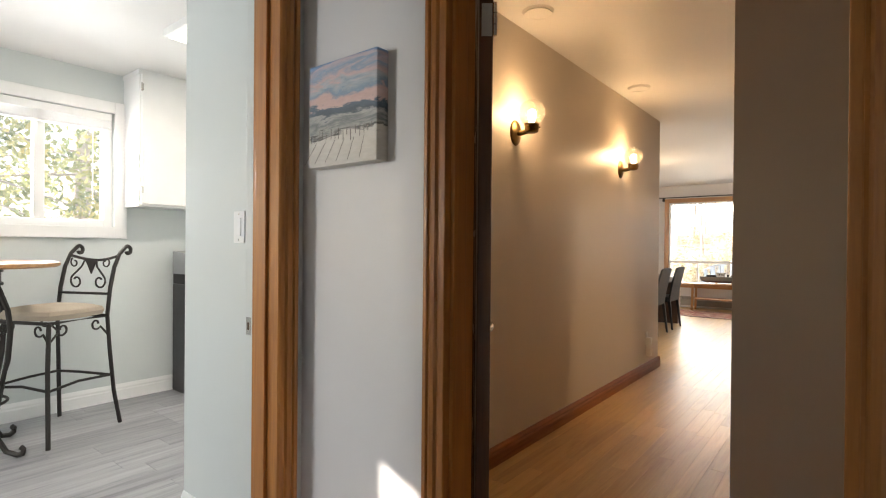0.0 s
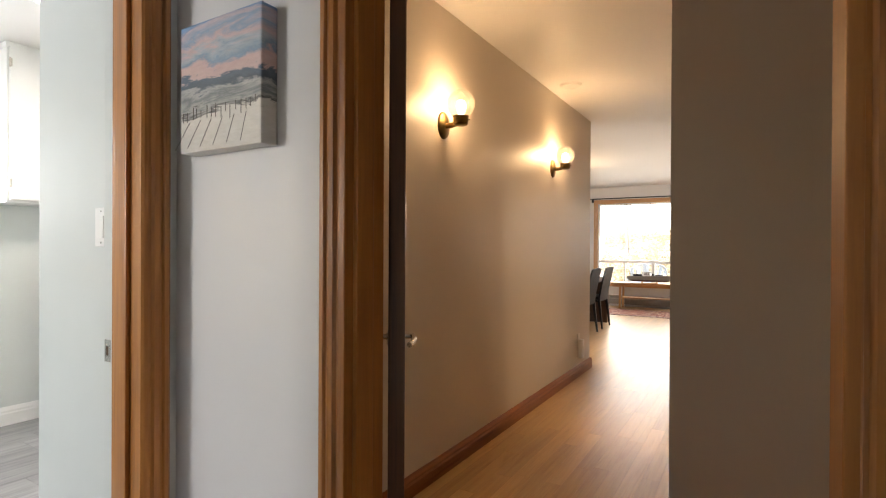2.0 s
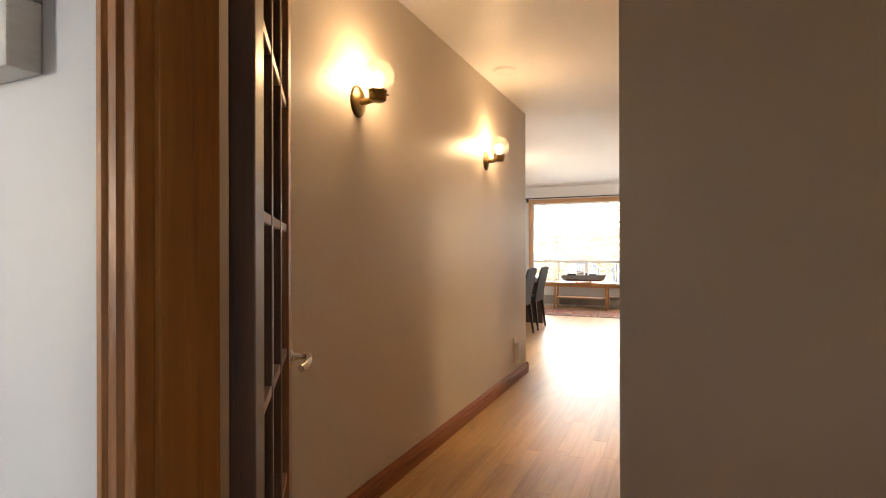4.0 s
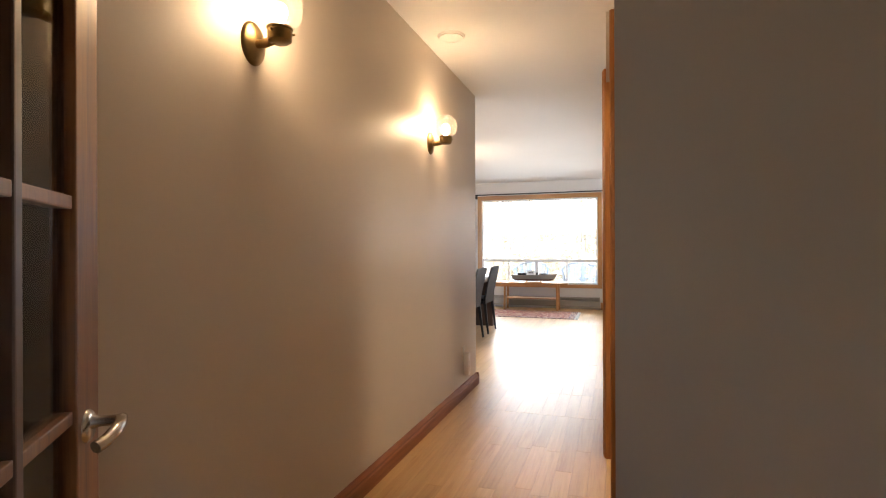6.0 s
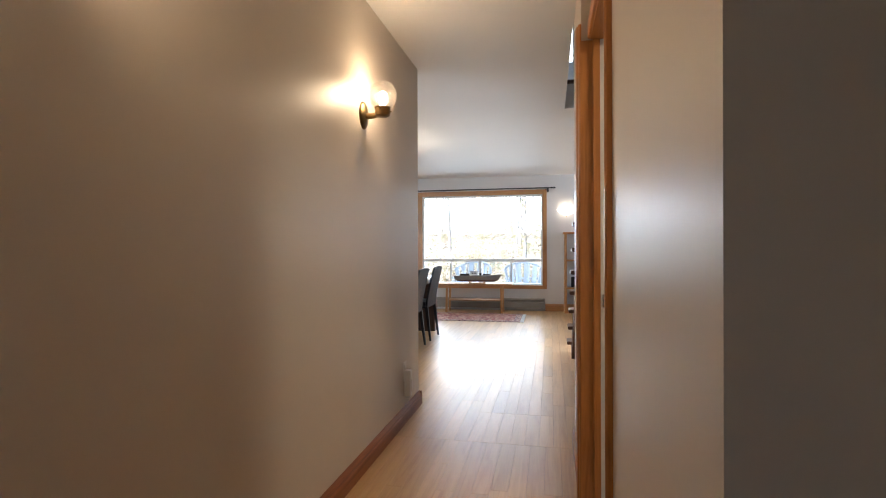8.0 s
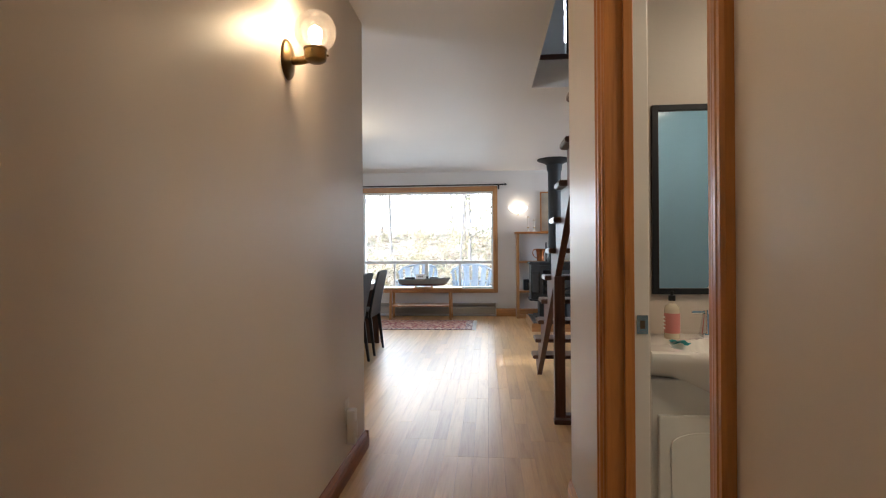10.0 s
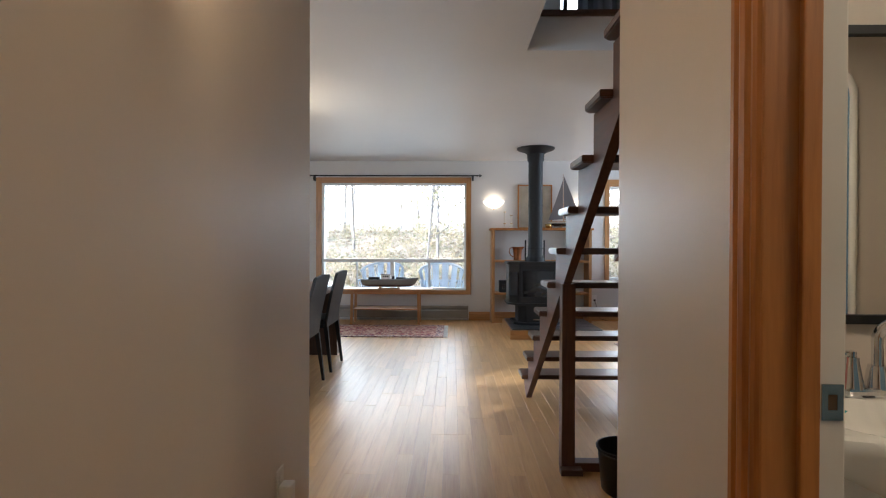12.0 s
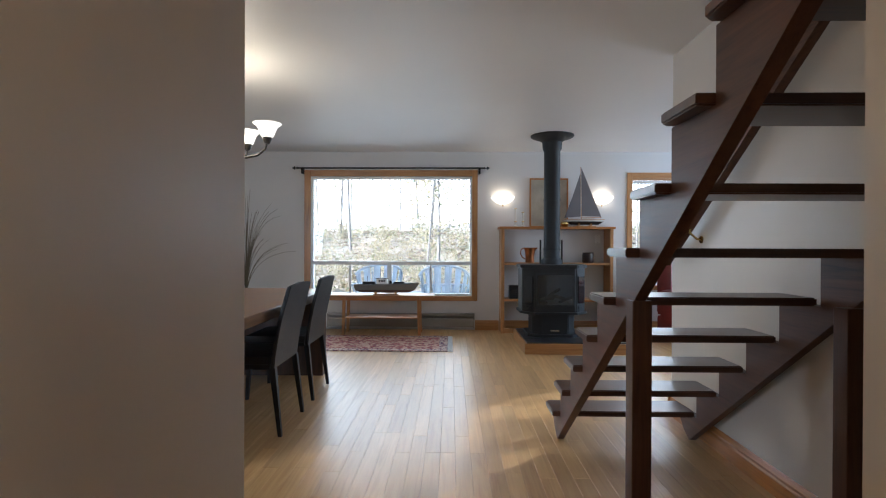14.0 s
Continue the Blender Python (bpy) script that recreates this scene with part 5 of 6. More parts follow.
def shelf_unit():
    s = thing("shelf_unit", (0.394, 10.78, 0.0), "low varnished wooden shelf unit behind the stove", "shelf")
    W, D, T = 1.465, 0.297, 0.042
    bx("side", (0, T, 0, D, 0, 1.375), PINE_Z, s, "varnished upright", 0.003)
    bx("side", (W - T, W, 0, D, 0, 1.375), PINE_Z, s, "varnished upright", 0.003)
    bx("top", (-0.025, W + 0.025, -0.02, D, 1.375, 1.405), OAK_X, s, "brown top board", 0.004)
    for z in (0.42, 0.90):
        bx("shelf_board", (T, W - T, 0.01, D - 0.003, z, z + 0.03), PINE, s, "varnished shelf board", 0.003)
    bx("plinth", (T, W - T, 0.03, 0.05, 0.0, 0.06), PINE, s, "", 0.002)
    return s


shelf_unit()
COPPER = surface("aged_copper", (0.42, 0.17, 0.07), 0.3, metal=1.0, vary=0.3, coarse=15)
jug = thing("copper_pitcher", (0.785, 10.90, 0.93), "aged copper pitcher with a curved handle on the shelf", "pitcher")
bm = bmesh.new()
lathe(bm, [(0, 0), (0.055, 0), (0.06, 0.008), (0.058, 0.06), (0.066, 0.15), (0.082, 0.195), (0.085, 0.2), (0.08, 0.2), (0.06, 0.14), (0, 0.01)], 28)
for v in bm.verts:
    if v.co.z > 0.17 and v.co.x > 0.05:
        v.co.x += 0.025
part("body", bm, COPPER, jug, "copper body", True)
bm = bmesh.new()
tube(bm, [(-0.06, 0, 0.045), (-0.10, 0, 0.07), (-0.125, 0, 0.12), (-0.115, 0, 0.175), (-0.08, 0, 0.19)], 0.008, 8)
part("handle", bm, COPPER, jug, "curved copper handle", True)
crock = thing("stoneware_crock", (1.558, 10.90, 0.93), "small dark brown stoneware crock on the shelf", "pot")
bm = bmesh.new()
lathe(bm, [(0, 0), (0.068, 0), (0.074, 0.01), (0.075, 0.11), (0.07, 0.125), (0.075, 0.135), (0.068, 0.137), (0.064, 0.12), (0.064, 0.02), (0, 0.015)], 28)
part("body", bm, surface("brown_stoneware", (0.045, 0.024, 0.02), 0.35), crock, "", True)
radio = thing("small_radio", (0.582, 10.88, 0.45), "small black box radio with a grid of buttons", "radio")
bx("case", (-0.075, 0.075, -0.04, 0.06, 0, 0.18), BLACKMETAL, radio, "black case", 0.008)
for i in range(3):
    for j in range(3):
        bx("button", (-0.028 + i * 0.026, -0.012 + i * 0.026, -0.045, -0.039, 0.05 + j * 0.03, 0.066 + j * 0.03), NICKEL, radio, "pale button", 0.002)


def half_sconce(x):
    s = thing("wall_sconce", (x, LY1, 1.66), "frosted half-bowl wall sconce, lit", "lamp", "living room sconces")
    bm = bmesh.new()
    rings = []
    for k in range(9):
        t = k / 8
        z = 0.055 + 0.115 * t
        r = 0.02 + 0.142 * math.sin(radians(90 * t)) ** 0.7
        rings.append([bm.verts.new((r * math.cos(radians(a)), 0.62 * r * math.sin(radians(a)) - 0.004, z)) for a in range(180, 361, 12)])
    for p, q in zip(rings, rings[1:]):
        for i in range(len(p) - 1):
            bm.faces.new((p[i], p[i + 1], q[i + 1], q[i]))
    bm.faces.new(rings[0])
    bmesh.ops.solidify(bm, geom=bm.faces[:], thickness=0.004)
    part("bowl", bm, glowing("frosted_bowl", (1.0, 0.84, 0.64), 0.45), s, "glowing frosted glass bowl", True).visible_shadow = False
    for dx in (-0.15, 0.15):
        bm = bmesh.new()
        lathe(bm, [(0, 0.03), (0.008, 0.028), (0.01, 0.015), (0.006, 0.0)], 10, (dx, -0.005, 0.165), Matrix.Rotation(radians(90), 4, "X"))
        part("clip", bm, BRASS_BRIGHT, s, "small brass clip", True)
    bm = bmesh.new()
    lathe(bm, [(0, -0.03), (0.006, -0.026), (0.009, -0.012), (0.005, 0.0), (0.012, 0.008)], 12, (0, -0.02, 0.055))
    part("finial", bm, BRASS_BRIGHT, s, "brass finial", True)
    bx("backplate", (-0.05, 0.05, -0.008, 0, 0.07, 0.15), BRASS_BRIGHT, s, "", 0.003)
    point_lamp("half_sconce_lamp", (x, LY1 - 0.075, 1.66 + 0.15), 0.75, (1.0, 0.74, 0.45), 0.03)
    return s


half_sconce(0.44)
half_sconce(1.785)
pic = thing("picture_frame", (1.065, 11.05, 1.405), "thin gilt framed pale print leaning on the wall", "picture")
for n, d in (("frame_side", (-0.262, -0.242, 0, 0.02, 0, 0.67)), ("frame_side", (0.242, 0.262, 0, 0.02, 0, 0.67)), ("frame_top", (-0.242, 0.242, 0, 0.02, 0.65, 0.67)), ("frame_foot", (-0.242, 0.242, 0, 0.02, 0, 0.02))):
    bx(n, d, OAK, pic, "thin brown gilt frame", 0.003)
bx("print", (-0.242, 0.242, 0.008, 0.015, 0.02, 0.65), surface("faded_print", (0.42, 0.37, 0.29), 0.4, vary=0.18, coarse=5), pic, "faded beige print")


def sailboat():
    s = thing("model_sailboat", (1.515, 10.93, 1.405), "model sailing yacht with dark sails on a stand", "model boat")
    hullm = surface("black_hull_paint", (0.02, 0.018, 0.018), 0.25, coat=0.4)
    white = surface("cream_hull_paint", (0.62, 0.58, 0.50), 0.3, coat=0.3)

    def hull(z0, z1, k0, k1):
        bm = bmesh.new()
        n = 20
        rows = []
        for z, k in ((z0, k0), (z1, k1)):
            row = []
            for sgn in (1, -1):
                for i in range(n + 1):
                    t = i / n if sgn > 0 else 1 - i / n
                    row.append(bm.verts.new((-0.275 * k + 0.55 * k * t + 0.012 * (1 - k), sgn * 0.055 * k * math.sin(math.pi * min(1, 0.06 + 0.94 * t)) ** 0.8, z)))
            rows.append(row)
        m = len(rows[0])
        for i in range(m):
            bm.faces.new((rows[0][i], rows[0][(i + 1) % m], rows[1][(i + 1) % m], rows[1][i]))
        bm.faces.new(rows[0][::-1])
        bm.faces.new(rows[1])
        bmesh.ops.remove_doubles(bm, verts=bm.verts[:], dist=1e-5)
        return bm
    part("lower_hull", hull(0.03, 0.075, 0.66, 0.94), hullm, s, "black lower hull")
    part("upper_hull", hull(0.075, 0.10, 0.94, 1.0), white, s, "cream topsides")
    part("deck", hull(0.10, 0.106, 1.0, 0.99), PINE, s, "varnished deck")
    bx("cabin", (-0.02, 0.12, -0.02, 0.02, 0.106, 0.122), white, s, "low cream cabin", 0.004)
    bm = bmesh.new()
    tube(bm, [(-0.040, 0, 0.1), (-0.045, 0, 0.45), (-0.052, 0, 0.81)], 0.005, 8, 0.5)
    part("mast", bm, PINE_Z, s, "thin mast", True)
    sail = surface("grey_sailcloth", (0.17, 0.155, 0.16), 0.8, fine=250, bump=0.3)
    bm = bmesh.new()
    prism(bm, [(-0.034, 0.15), (0.225, 0.14), (0.135, 0.36), (0.045, 0.58), (-0.044, 0.80)], "y", -0.003, 0.0)
    part("mainsail", bm, sail, s, "dark grey mainsail")
    bm = bmesh.new()
    prism(bm, [(-0.052, 0.14), (-0.268, 0.125), (-0.17, 0.38), (-0.056, 0.72)], "y", -0.010, -0.007)
    part("jib", bm, sail, s, "dark grey jib")
    bm = bmesh.new()
    tube(bm, [(-0.04, 0, 0.135), (0.23, 0, 0.13)], 0.004, 6)
    part("boom", bm, PINE, s)
    for x in (-0.08, 0.08):
        bx("stand", (x - 0.008, x + 0.008, -0.05, 0.05, 0.012, 0.045), OAK, s, "wooden cradle", 0.002)
    bx("stand_base", (-0.14, 0.14, -0.05, 0.05, 0.0, 0.012), OAK_X, s, "wooden base board", 0.002)
    return s


sailboat()
bowl = thing("brass_bowl", (1.235, 10.86, 1.405), "small round brass bowl on the shelf top", "bowl")
bm = bmesh.new()
lathe(bm, [(0, 0), (0.03, 0), (0.032, 0.008), (0.05, 0.03), (0.052, 0.05), (0.045, 0.062), (0.042, 0.06), (0.045, 0.035), (0, 0.012)], 24)
part("body", bm, BRASS_BRIGHT, bowl, "", True)
for x, h in ((0.588, 0.25), (0.687, 0.20)):
    c = thing("candlestick", (x, 10.87, 1.405), "turned white and brass candlestick on the shelf top", "candlestick", "candlesticks")
    bm = bmesh.new()
    lathe(bm, [(0, 0), (0.03, 0), (0.03, 0.01), (0.012, 0.02), (0.010, 0.05), (0.016, 0.06), (0.010, 0.07), (0.010, h - 0.03), (0.018, h - 0.015), (0.018, h), (0, h)], 16)
    part("stem", bm, CREAM, c, "white stem", True)
    for z in (0.058, h - 0.016):
        bm = bmesh.new()
        lathe(bm, [(0.010, z), (0.0195, z + 0.003), (0.0195, z + 0.012), (0.010, z + 0.016)], 16)
        part("ring", bm, BRASS_BRIGHT, c, "brass ring", True)

rod = thing("curtain_rod", (-1.092, LY1, 2.205), "black iron curtain rod with arrow finials above the window", "curtain rod")
bm = bmesh.new()
tube(bm, [(-1.265, -0.07, 0), (1.265, -0.07, 0)], 0.010, 10)
part("rod", bm, BLACKMETAL, rod, "thin black rod", True)
for sx in (-1, 1):
    bm = bmesh.new()
    lathe(bm, [(0, 0), (0.016, 0.004), (0.016, 0.016), (0.006, 0.024), (0.006, 0.04), (0.024, 0.045), (0.0, 0.085)], 12, (sx * 1.265, -0.07, 0), Matrix.Rotation(radians(90 * sx), 4, "Y"))
    part("finial", bm, BLACKMETAL, rod, "black arrow finial", True)
    bx("bracket", (sx * 1.21 - 0.012, sx * 1.21 + 0.012, -0.082, -0.002, -0.075, 0.006), BLACKMETAL, rod, "black bracket", 0.003)
heater = thing("baseboard_heater", (-0.95, LY1, 0.0), "long grey metal baseboard heater below the window", "heater")
HEAT = surface("taupe_enamel", (0.27, 0.25, 0.22), 0.4, metal=0.3)
bm = bmesh.new()
prism(bm, [(-0.07, 0.045), (-0.066, 0.15), (-0.05, 0.17), (-0.045, 0.165), (-0.058, 0.148), (-0.06, 0.05)], "x", -0.99, 0.99)
part("front_cover", bm, HEAT, heater, "taupe front cover")
bm = bmesh.new()
prism(bm, [(0.0, 0.04), (0.0, 0.225), (-0.062, 0.225), (-0.066, 0.20), (-0.06, 0.20), (-0.055, 0.215), (-0.008, 0.215), (-0.008, 0.04)], "x", -0.99, 0.99)
part("back_cover", bm, HEAT, heater, "taupe back and top")
for x in (-1.005, 0.99):
    bx("end_cap", (x, x + 0.015, -0.072, 0, 0.035, 0.228), HEAT, heater, "taupe end cap", 0.003)
bx("fins", (-0.95, 0.95, -0.05, -0.012, 0.06, 0.13), BLACKMETAL, heater, "dark heating fins")

# ---- bench, ship and rug ----
bench = thing("low_table", (-1.155, 10.52, 0.0), "low slender wooden table with a lower shelf", "table")
bx("top", (-0.67, 0.67, 0, 0.40, 0.495, 0.517), PINE, bench, "varnished top", 0.004)
for x in (-0.475, 0.475):
    for y in (0.05, 0.35):
        bm = bmesh.new()
        k = 1 if x > 0 else -1
        vs = box(bm, x - 0.018, x + 0.018, y - 0.018, y + 0.018, 0.0, 0.495)
        for v in vs:
            if v.co.z < 0.1:
                v.co.x += 0.012 * k
        part("leg", bm, PINE_Z, bench, "tapered wooden leg")
for y in (0.05, 0.35):
    bx("apron", (-0.457, 0.457, y - 0.01, y + 0.01, 0.45, 0.495), PINE, bench, "", 0.002)
bx("shelf", (-0.457, 0.457, 0.04, 0.36, 0.215, 0.232), PINE, bench, "slim lower shelf", 0.003)


def model_ship():
    s = thing("model_ship", (-1.106, 10.66, 0.517), "grey and white model motor ship on a wooden cradle", "model boat")
    grey = surface("pale_grey_hull", (0.20, 0.20, 0.19), 0.35, coat=0.3)
    red = surface("red_brown_keel", (0.12, 0.05, 0.035), 0.4)

    def hull(levels):
        bm = bmesh.new()
        n, rows = 18, []
        for z, w, x0, x1, lift in levels:
            row = []
            for sgn in (1, -1):
                for i in range(n + 1):
                    t = i / n if sgn > 0 else 1 - i / n
                    half = w * min(1.0, (1 - t) * 3.2) ** 0.65 if t > 0.6 else w * (0.82 + 0.18 * min(1, t * 3))
                    row.append(bm.verts.new((x0 + (x1 - x0) * t, sgn * half, z + lift * t ** 2.2)))
            rows.append(row)
        m = len(rows[0])
        for a, b in zip(rows, rows[1:]):
            for i in range(m):
                bm.faces.new((a[i], a[(i + 1) % m], b[(i + 1) % m], b[i]))
        bm.faces.new(rows[0][::-1])
        bm.faces.new(rows[-1])
        bmesh.ops.remove_doubles(bm, verts=bm.verts[:], dist=1e-5)
        return bm
    part("keel", hull([(0.028, 0.045, -0.30, 0.30, 0.0), (0.060, 0.07, -0.39, 0.37, 0.0)]), red, s, "red-brown bottom")
    part("hull", hull([(0.060, 0.07, -0.39, 0.37, 0.0), (0.128, 0.085, -0.41, 0.435, 0.026)]), grey, s, "pale grey hull")
    part("deck", hull([(0.128, 0.083, -0.408, 0.43, 0.026), (0.133, 0.075, -0.40, 0.415, 0.026)]), BLACKMETAL, s, "dark deck")
    bx("wheelhouse", (-0.12, 0.02, -0.04, 0.04, 0.131, 0.205), WHITE, s, "white wheelhouse", 0.004)
    for k in range(3):
        bx("window", (-0.09 + k * 0.03, -0.068 + k * 0.03, -0.0415, -0.0395, 0.165, 0.188), BLACKMETAL, s)
    bx("roof", (-0.13, 0.03, -0.047, 0.047, 0.205, 0.213), BLACKMETAL, s, "dark roof", 0.002)
    bx("cargo_hatch", (0.10, 0.24, -0.035, 0.035, 0.132, 0.165), BLACKMETAL, s, "dark cargo hatch", 0.003)
    bx("aft_cabin", (-0.30, -0.14, -0.04, 0.04, 0.131, 0.168), BLACKMETAL, s, "dark aft cabin", 0.003)
    bx("winch", (0.04, 0.075, -0.02, 0.02, 0.132, 0.18), BLACKMETAL, s, "", 0.004)
    for x, h in ((-0.07, 0.34), (0.075, 0.27), (-0.24, 0.24)):
        bm = bmesh.new()
        tube(bm, [(x, 0, 0.12), (x, 0, h)], 0.003, 6)
        part("mast", bm, IRON, s, "thin mast", True)
    bm = bmesh.new()
    tube(bm, arc((-0.37, -0.0, 0.03), 0.022, 0, 360, 14, "xz"), 0.003, 6)
    part("propeller", bm, BRASS, s, "small brass propeller ring", True)
    for x in (-0.13, 0.13):
        bx("cradle", (x - 0.012, x + 0.012, -0.06, 0.06, 0.0, 0.04), OAK, s, "wooden cradle", 0.002)
    bx("cradle_base", (-0.16, 0.16, -0.06, 0.06, 0.0, 0.010), OAK_X, s, "wooden cradle board", 0.002)
    return s


model_ship()


def rug_material(name, base, dark, pale, scale):
    m, nt, b = _mat(name)
    vec = _coords(nt)
    vo = nt.nodes.new("ShaderNodeTexVoronoi")
    vo.inputs["Scale"].default_value = scale
    vo.distance = "MANHATTAN"
    nt.links.new(vec, vo.inputs["Vector"])
    n = _noise(nt, vec, 30, 4)
    col = _ramp(nt, vo.outputs["Distance"], [(0.1, pale), (0.22, base), (0.42, base), (0.5, dark), (0.62, base), (0.8, pale)])
    mx = nt.nodes.new("ShaderNodeMix")
    mx.data_type = "RGBA"
    mx.blend_type = "OVERLAY"
    mx.inputs["Factor"].default_value = 0.5
    nt.links.new(col, mx.inputs["A"])
    nt.links.new(n, mx.inputs["B"])
    nt.links.new(mx.outputs["Result"], b.inputs["Base Color"])
    b.inputs["Roughness"].default_value = 0.95
    _bump(nt, b, _noise(nt, vec, 400, 2), 0.5, 0.003)
    return m


rug = thing("patterned_rug", (-1.09, 10.045, 0.0), "red and navy oriental runner with pale fringes", "rug")
RW, RD = 0.81, 0.475
RED = rug_material("red_rug_wool", (0.36, 0.08, 0.075), (0.05, 0.045, 0.11), (0.55, 0.36, 0.28), 19)
NAVY = rug_material("navy_rug_border", (0.075, 0.06, 0.14), (0.42, 0.12, 0.09), (0.60, 0.47, 0.40), 26)
bx("field", (-RW + 0.12, RW - 0.12, -RD + 0.11, RD - 0.11, 0.001, 0.010), RED, rug, "red patterned field")
for d in ((-RW + 0.02, RW - 0.02, -RD, -RD + 0.11), (-RW + 0.02, RW - 0.02, RD - 0.11, RD), (-RW + 0.02, -RW + 0.12, -RD + 0.11, RD - 0.11), (RW - 0.12, RW - 0.02, -RD + 0.11, RD - 0.11)):
    bx("border", (d[0], d[1], d[2], d[3], 0.001, 0.0095), NAVY, rug, "navy patterned border")
for x0, x1, y0, y1 in ((-RW + 0.02, RW - 0.02, -RD, -RD + 0.018), (-RW + 0.02, RW - 0.02, RD - 0.018, RD)):
    bx("guard_stripe", (x0, x1, y0, y1, 0.009, 0.0112), RED, rug, "red edge stripe")
for sx in (-1, 1):
    bm = bmesh.new()
    for k in range(70):
        y = -RD + 0.006 + k * (2 * RD - 0.012) / 69
        x = sx * (RW - 0.02)
        tube(bm, [(x, y, 0.005), (x + sx * 0.03, y + random.uniform(-0.004, 0.004), 0.004), (x + sx * 0.055, y + random.uniform(-0.008, 0.008), 0.002)], 0.0022, 4)
    tagged(part("fringe", bm, WHITE, rug, "pale cotton fringe"), kind="stuff")

# ---- dining corner ----
# top's wood is lightened for the sun and reflections on it
TABLE_SUNLIT = wood("sunlit_dining_table_wood", (0.13, 0.062, 0.028), (0.30, 0.16, 0.075), "y", rough=0.3, coat=0.4)
TABLE_Z = wood("dark_dining_leg_wood", (0.03, 0.012, 0.007), (0.10, 0.042, 0.02), "z", rough=0.35, coat=0.3)
table = thing("dining_table", (-1.85, 7.62, 0.0), "heavy dark wooden dining table on slab legs", "table")
bx("tabletop", (-0.48, 0.48, -1.07, 1.07, 0.69, 0.755), TABLE_SUNLIT, table, "brown varnished top, lightened as sunlit", 0.006)
bx("apron", (-0.40, 0.40, -0.88, 0.88, 0.655, 0.69), TABLE_Z, table, "dark apron", 0.003)
for y in (-0.92, 0.925):
    bx("leg_panel", (-0.45, 0.46, y - 0.03, y + 0.09, 0.0, 0.69), TABLE_Z, table, "dark slab leg", 0.006)


def dining_chair():
    c = thing("dining_chair", (-1.335, 7.30, 0.0), "black leather covered high-back dining chair at the table", "chair", "dining chairs", rz=90)
    # built facing local +y with the back at -y
    lea = surface("black_leather", (0.011, 0.010, 0.011), 0.5, vary=0.25, coarse=8, fine=220, bump=0.3)
    bm = bmesh.new()
    pts = [(-0.235, 0.40), (0.235, 0.40), (0.232, 0.70), (0.222, 0.90), (0.0, 0.912), (-0.222, 0.90), (-0.232, 0.70)]
    prism(bm, pts, "y", -0.012, 0.012)
    bmesh.ops.bevel(bm, geom=bm.edges[:], offset=0.007, segments=2, affect="EDGES")
    bmesh.ops.subdivide_edges(bm, edges=[e for e in bm.edges if abs(e.verts[0].co.z - e.verts[1].co.z) > 0.1], cuts=3)
    for v in bm.verts:
        v.co.y -= 0.10 * max(0.0, (v.co.z - 0.40) / 0.5) ** 1.4
    part("backrest", bm, lea, c, "tall tapered leather back", True)
    bm = bmesh.new()
    box(bm, -0.23, 0.23, 0.015, 0.46, 0.425, 0.475, 0.014)
    part("seat", bm, lea, c, "black leather seat", True)
    bx("seat_frame", (-0.215, 0.215, 0.02, 0.44, 0.395, 0.425), lea, c, "", 0.004)
    for sx in (-1, 1):
        for y0, y1 in ((0.0, -0.05), (0.42, 0.44)):
            bm = bmesh.new()
            x = sx * 0.215
            vs = box(bm, x - 0.02, x + 0.02, y0 - 0.018, y0 + 0.018, 0.0, 0.41)
            for v in vs:
                if v.co.z < 0.1:
                    v.co.x = x + (v.co.x - x) * 0.6 + sx * 0.015
                    v.co.y = y1 + (v.co.y - y0) * 0.6
            part("leg", bm, lea, c, "slim black leg")
    return c


chair = dining_chair()
copy_thing(chair, pose(-1.335, 8.03, 0, 0, 0, 90))
copy_thing(chair, pose(-2.58, 7.36, 0, 0, 0, -90))
copy_thing(chair, pose(-2.58, 8.10, 0, 0, 0, -90))


def chandelier():
    c = thing("chandelier", (-1.87, 7.62, 0.0), "bronze chandelier with upturned frosted glass shades, lit", "lamp")
    bm = bmesh.new()
    lathe(bm, [(0, 1.68), (0.012, 1.69), (0.02, 1.72), (0.012, 1.75), (0.03, 1.78), (0.04, 1.82), (0.02, 1.86), (0.012, 1.9), (0.012, 2.38), (0.05, 2.40), (0.065, 2.44), (0, 2.44)], 24)
    part("stem", bm, IRON, c, "turned bronze stem and canopy", True)
    shade = glowing("chandelier_glass", (1.0, 0.84, 0.62), 0.6)
    for k in range(5):
        a = radians(8 + 72 * k)
        ca, sa = math.cos(a), math.sin(a)
        bm = bmesh.new()
        tube(bm, [(r * ca, r * sa, z) for r, z in ((0.02, 1.82), (0.08, 1.78), (0.15, 1.765), (0.23, 1.785), (0.28, 1.83), (0.295, 1.88))], 0.008, 8)
        arm = part("arm", bm, IRON, c, "curved bronze arm", True)
        bm = bmesh.new()
        lathe(bm, [(0.0, 1.865), (0.016, 1.868), (0.026, 1.885), (0.034, 1.915), (0.0, 1.915)], 20, (0.295 * ca, 0.295 * sa, 0))
        part("socket", bm, IRON, arm, "bronze socket", True)
        bm = bmesh.new()
        lathe(bm, [(0.034, 1.912), (0.045, 1.925), (0.055, 1.955), (0.068, 1.985), (0.10, 2.012), (0.096, 2.013), (0.064, 1.988), (0.05, 1.957), (0.03, 1.915)], 28, (0.295 * ca, 0.295 * sa, 0))
        part("shade", bm, shade, arm, "glowing frosted bell shade", True).visible_shadow = False
    point_lamp("chandelier_lamp", (-1.87, 7.62, 2.03), 11.5, (1.0, 0.76, 0.48), 0.15)
    return c


chandelier()


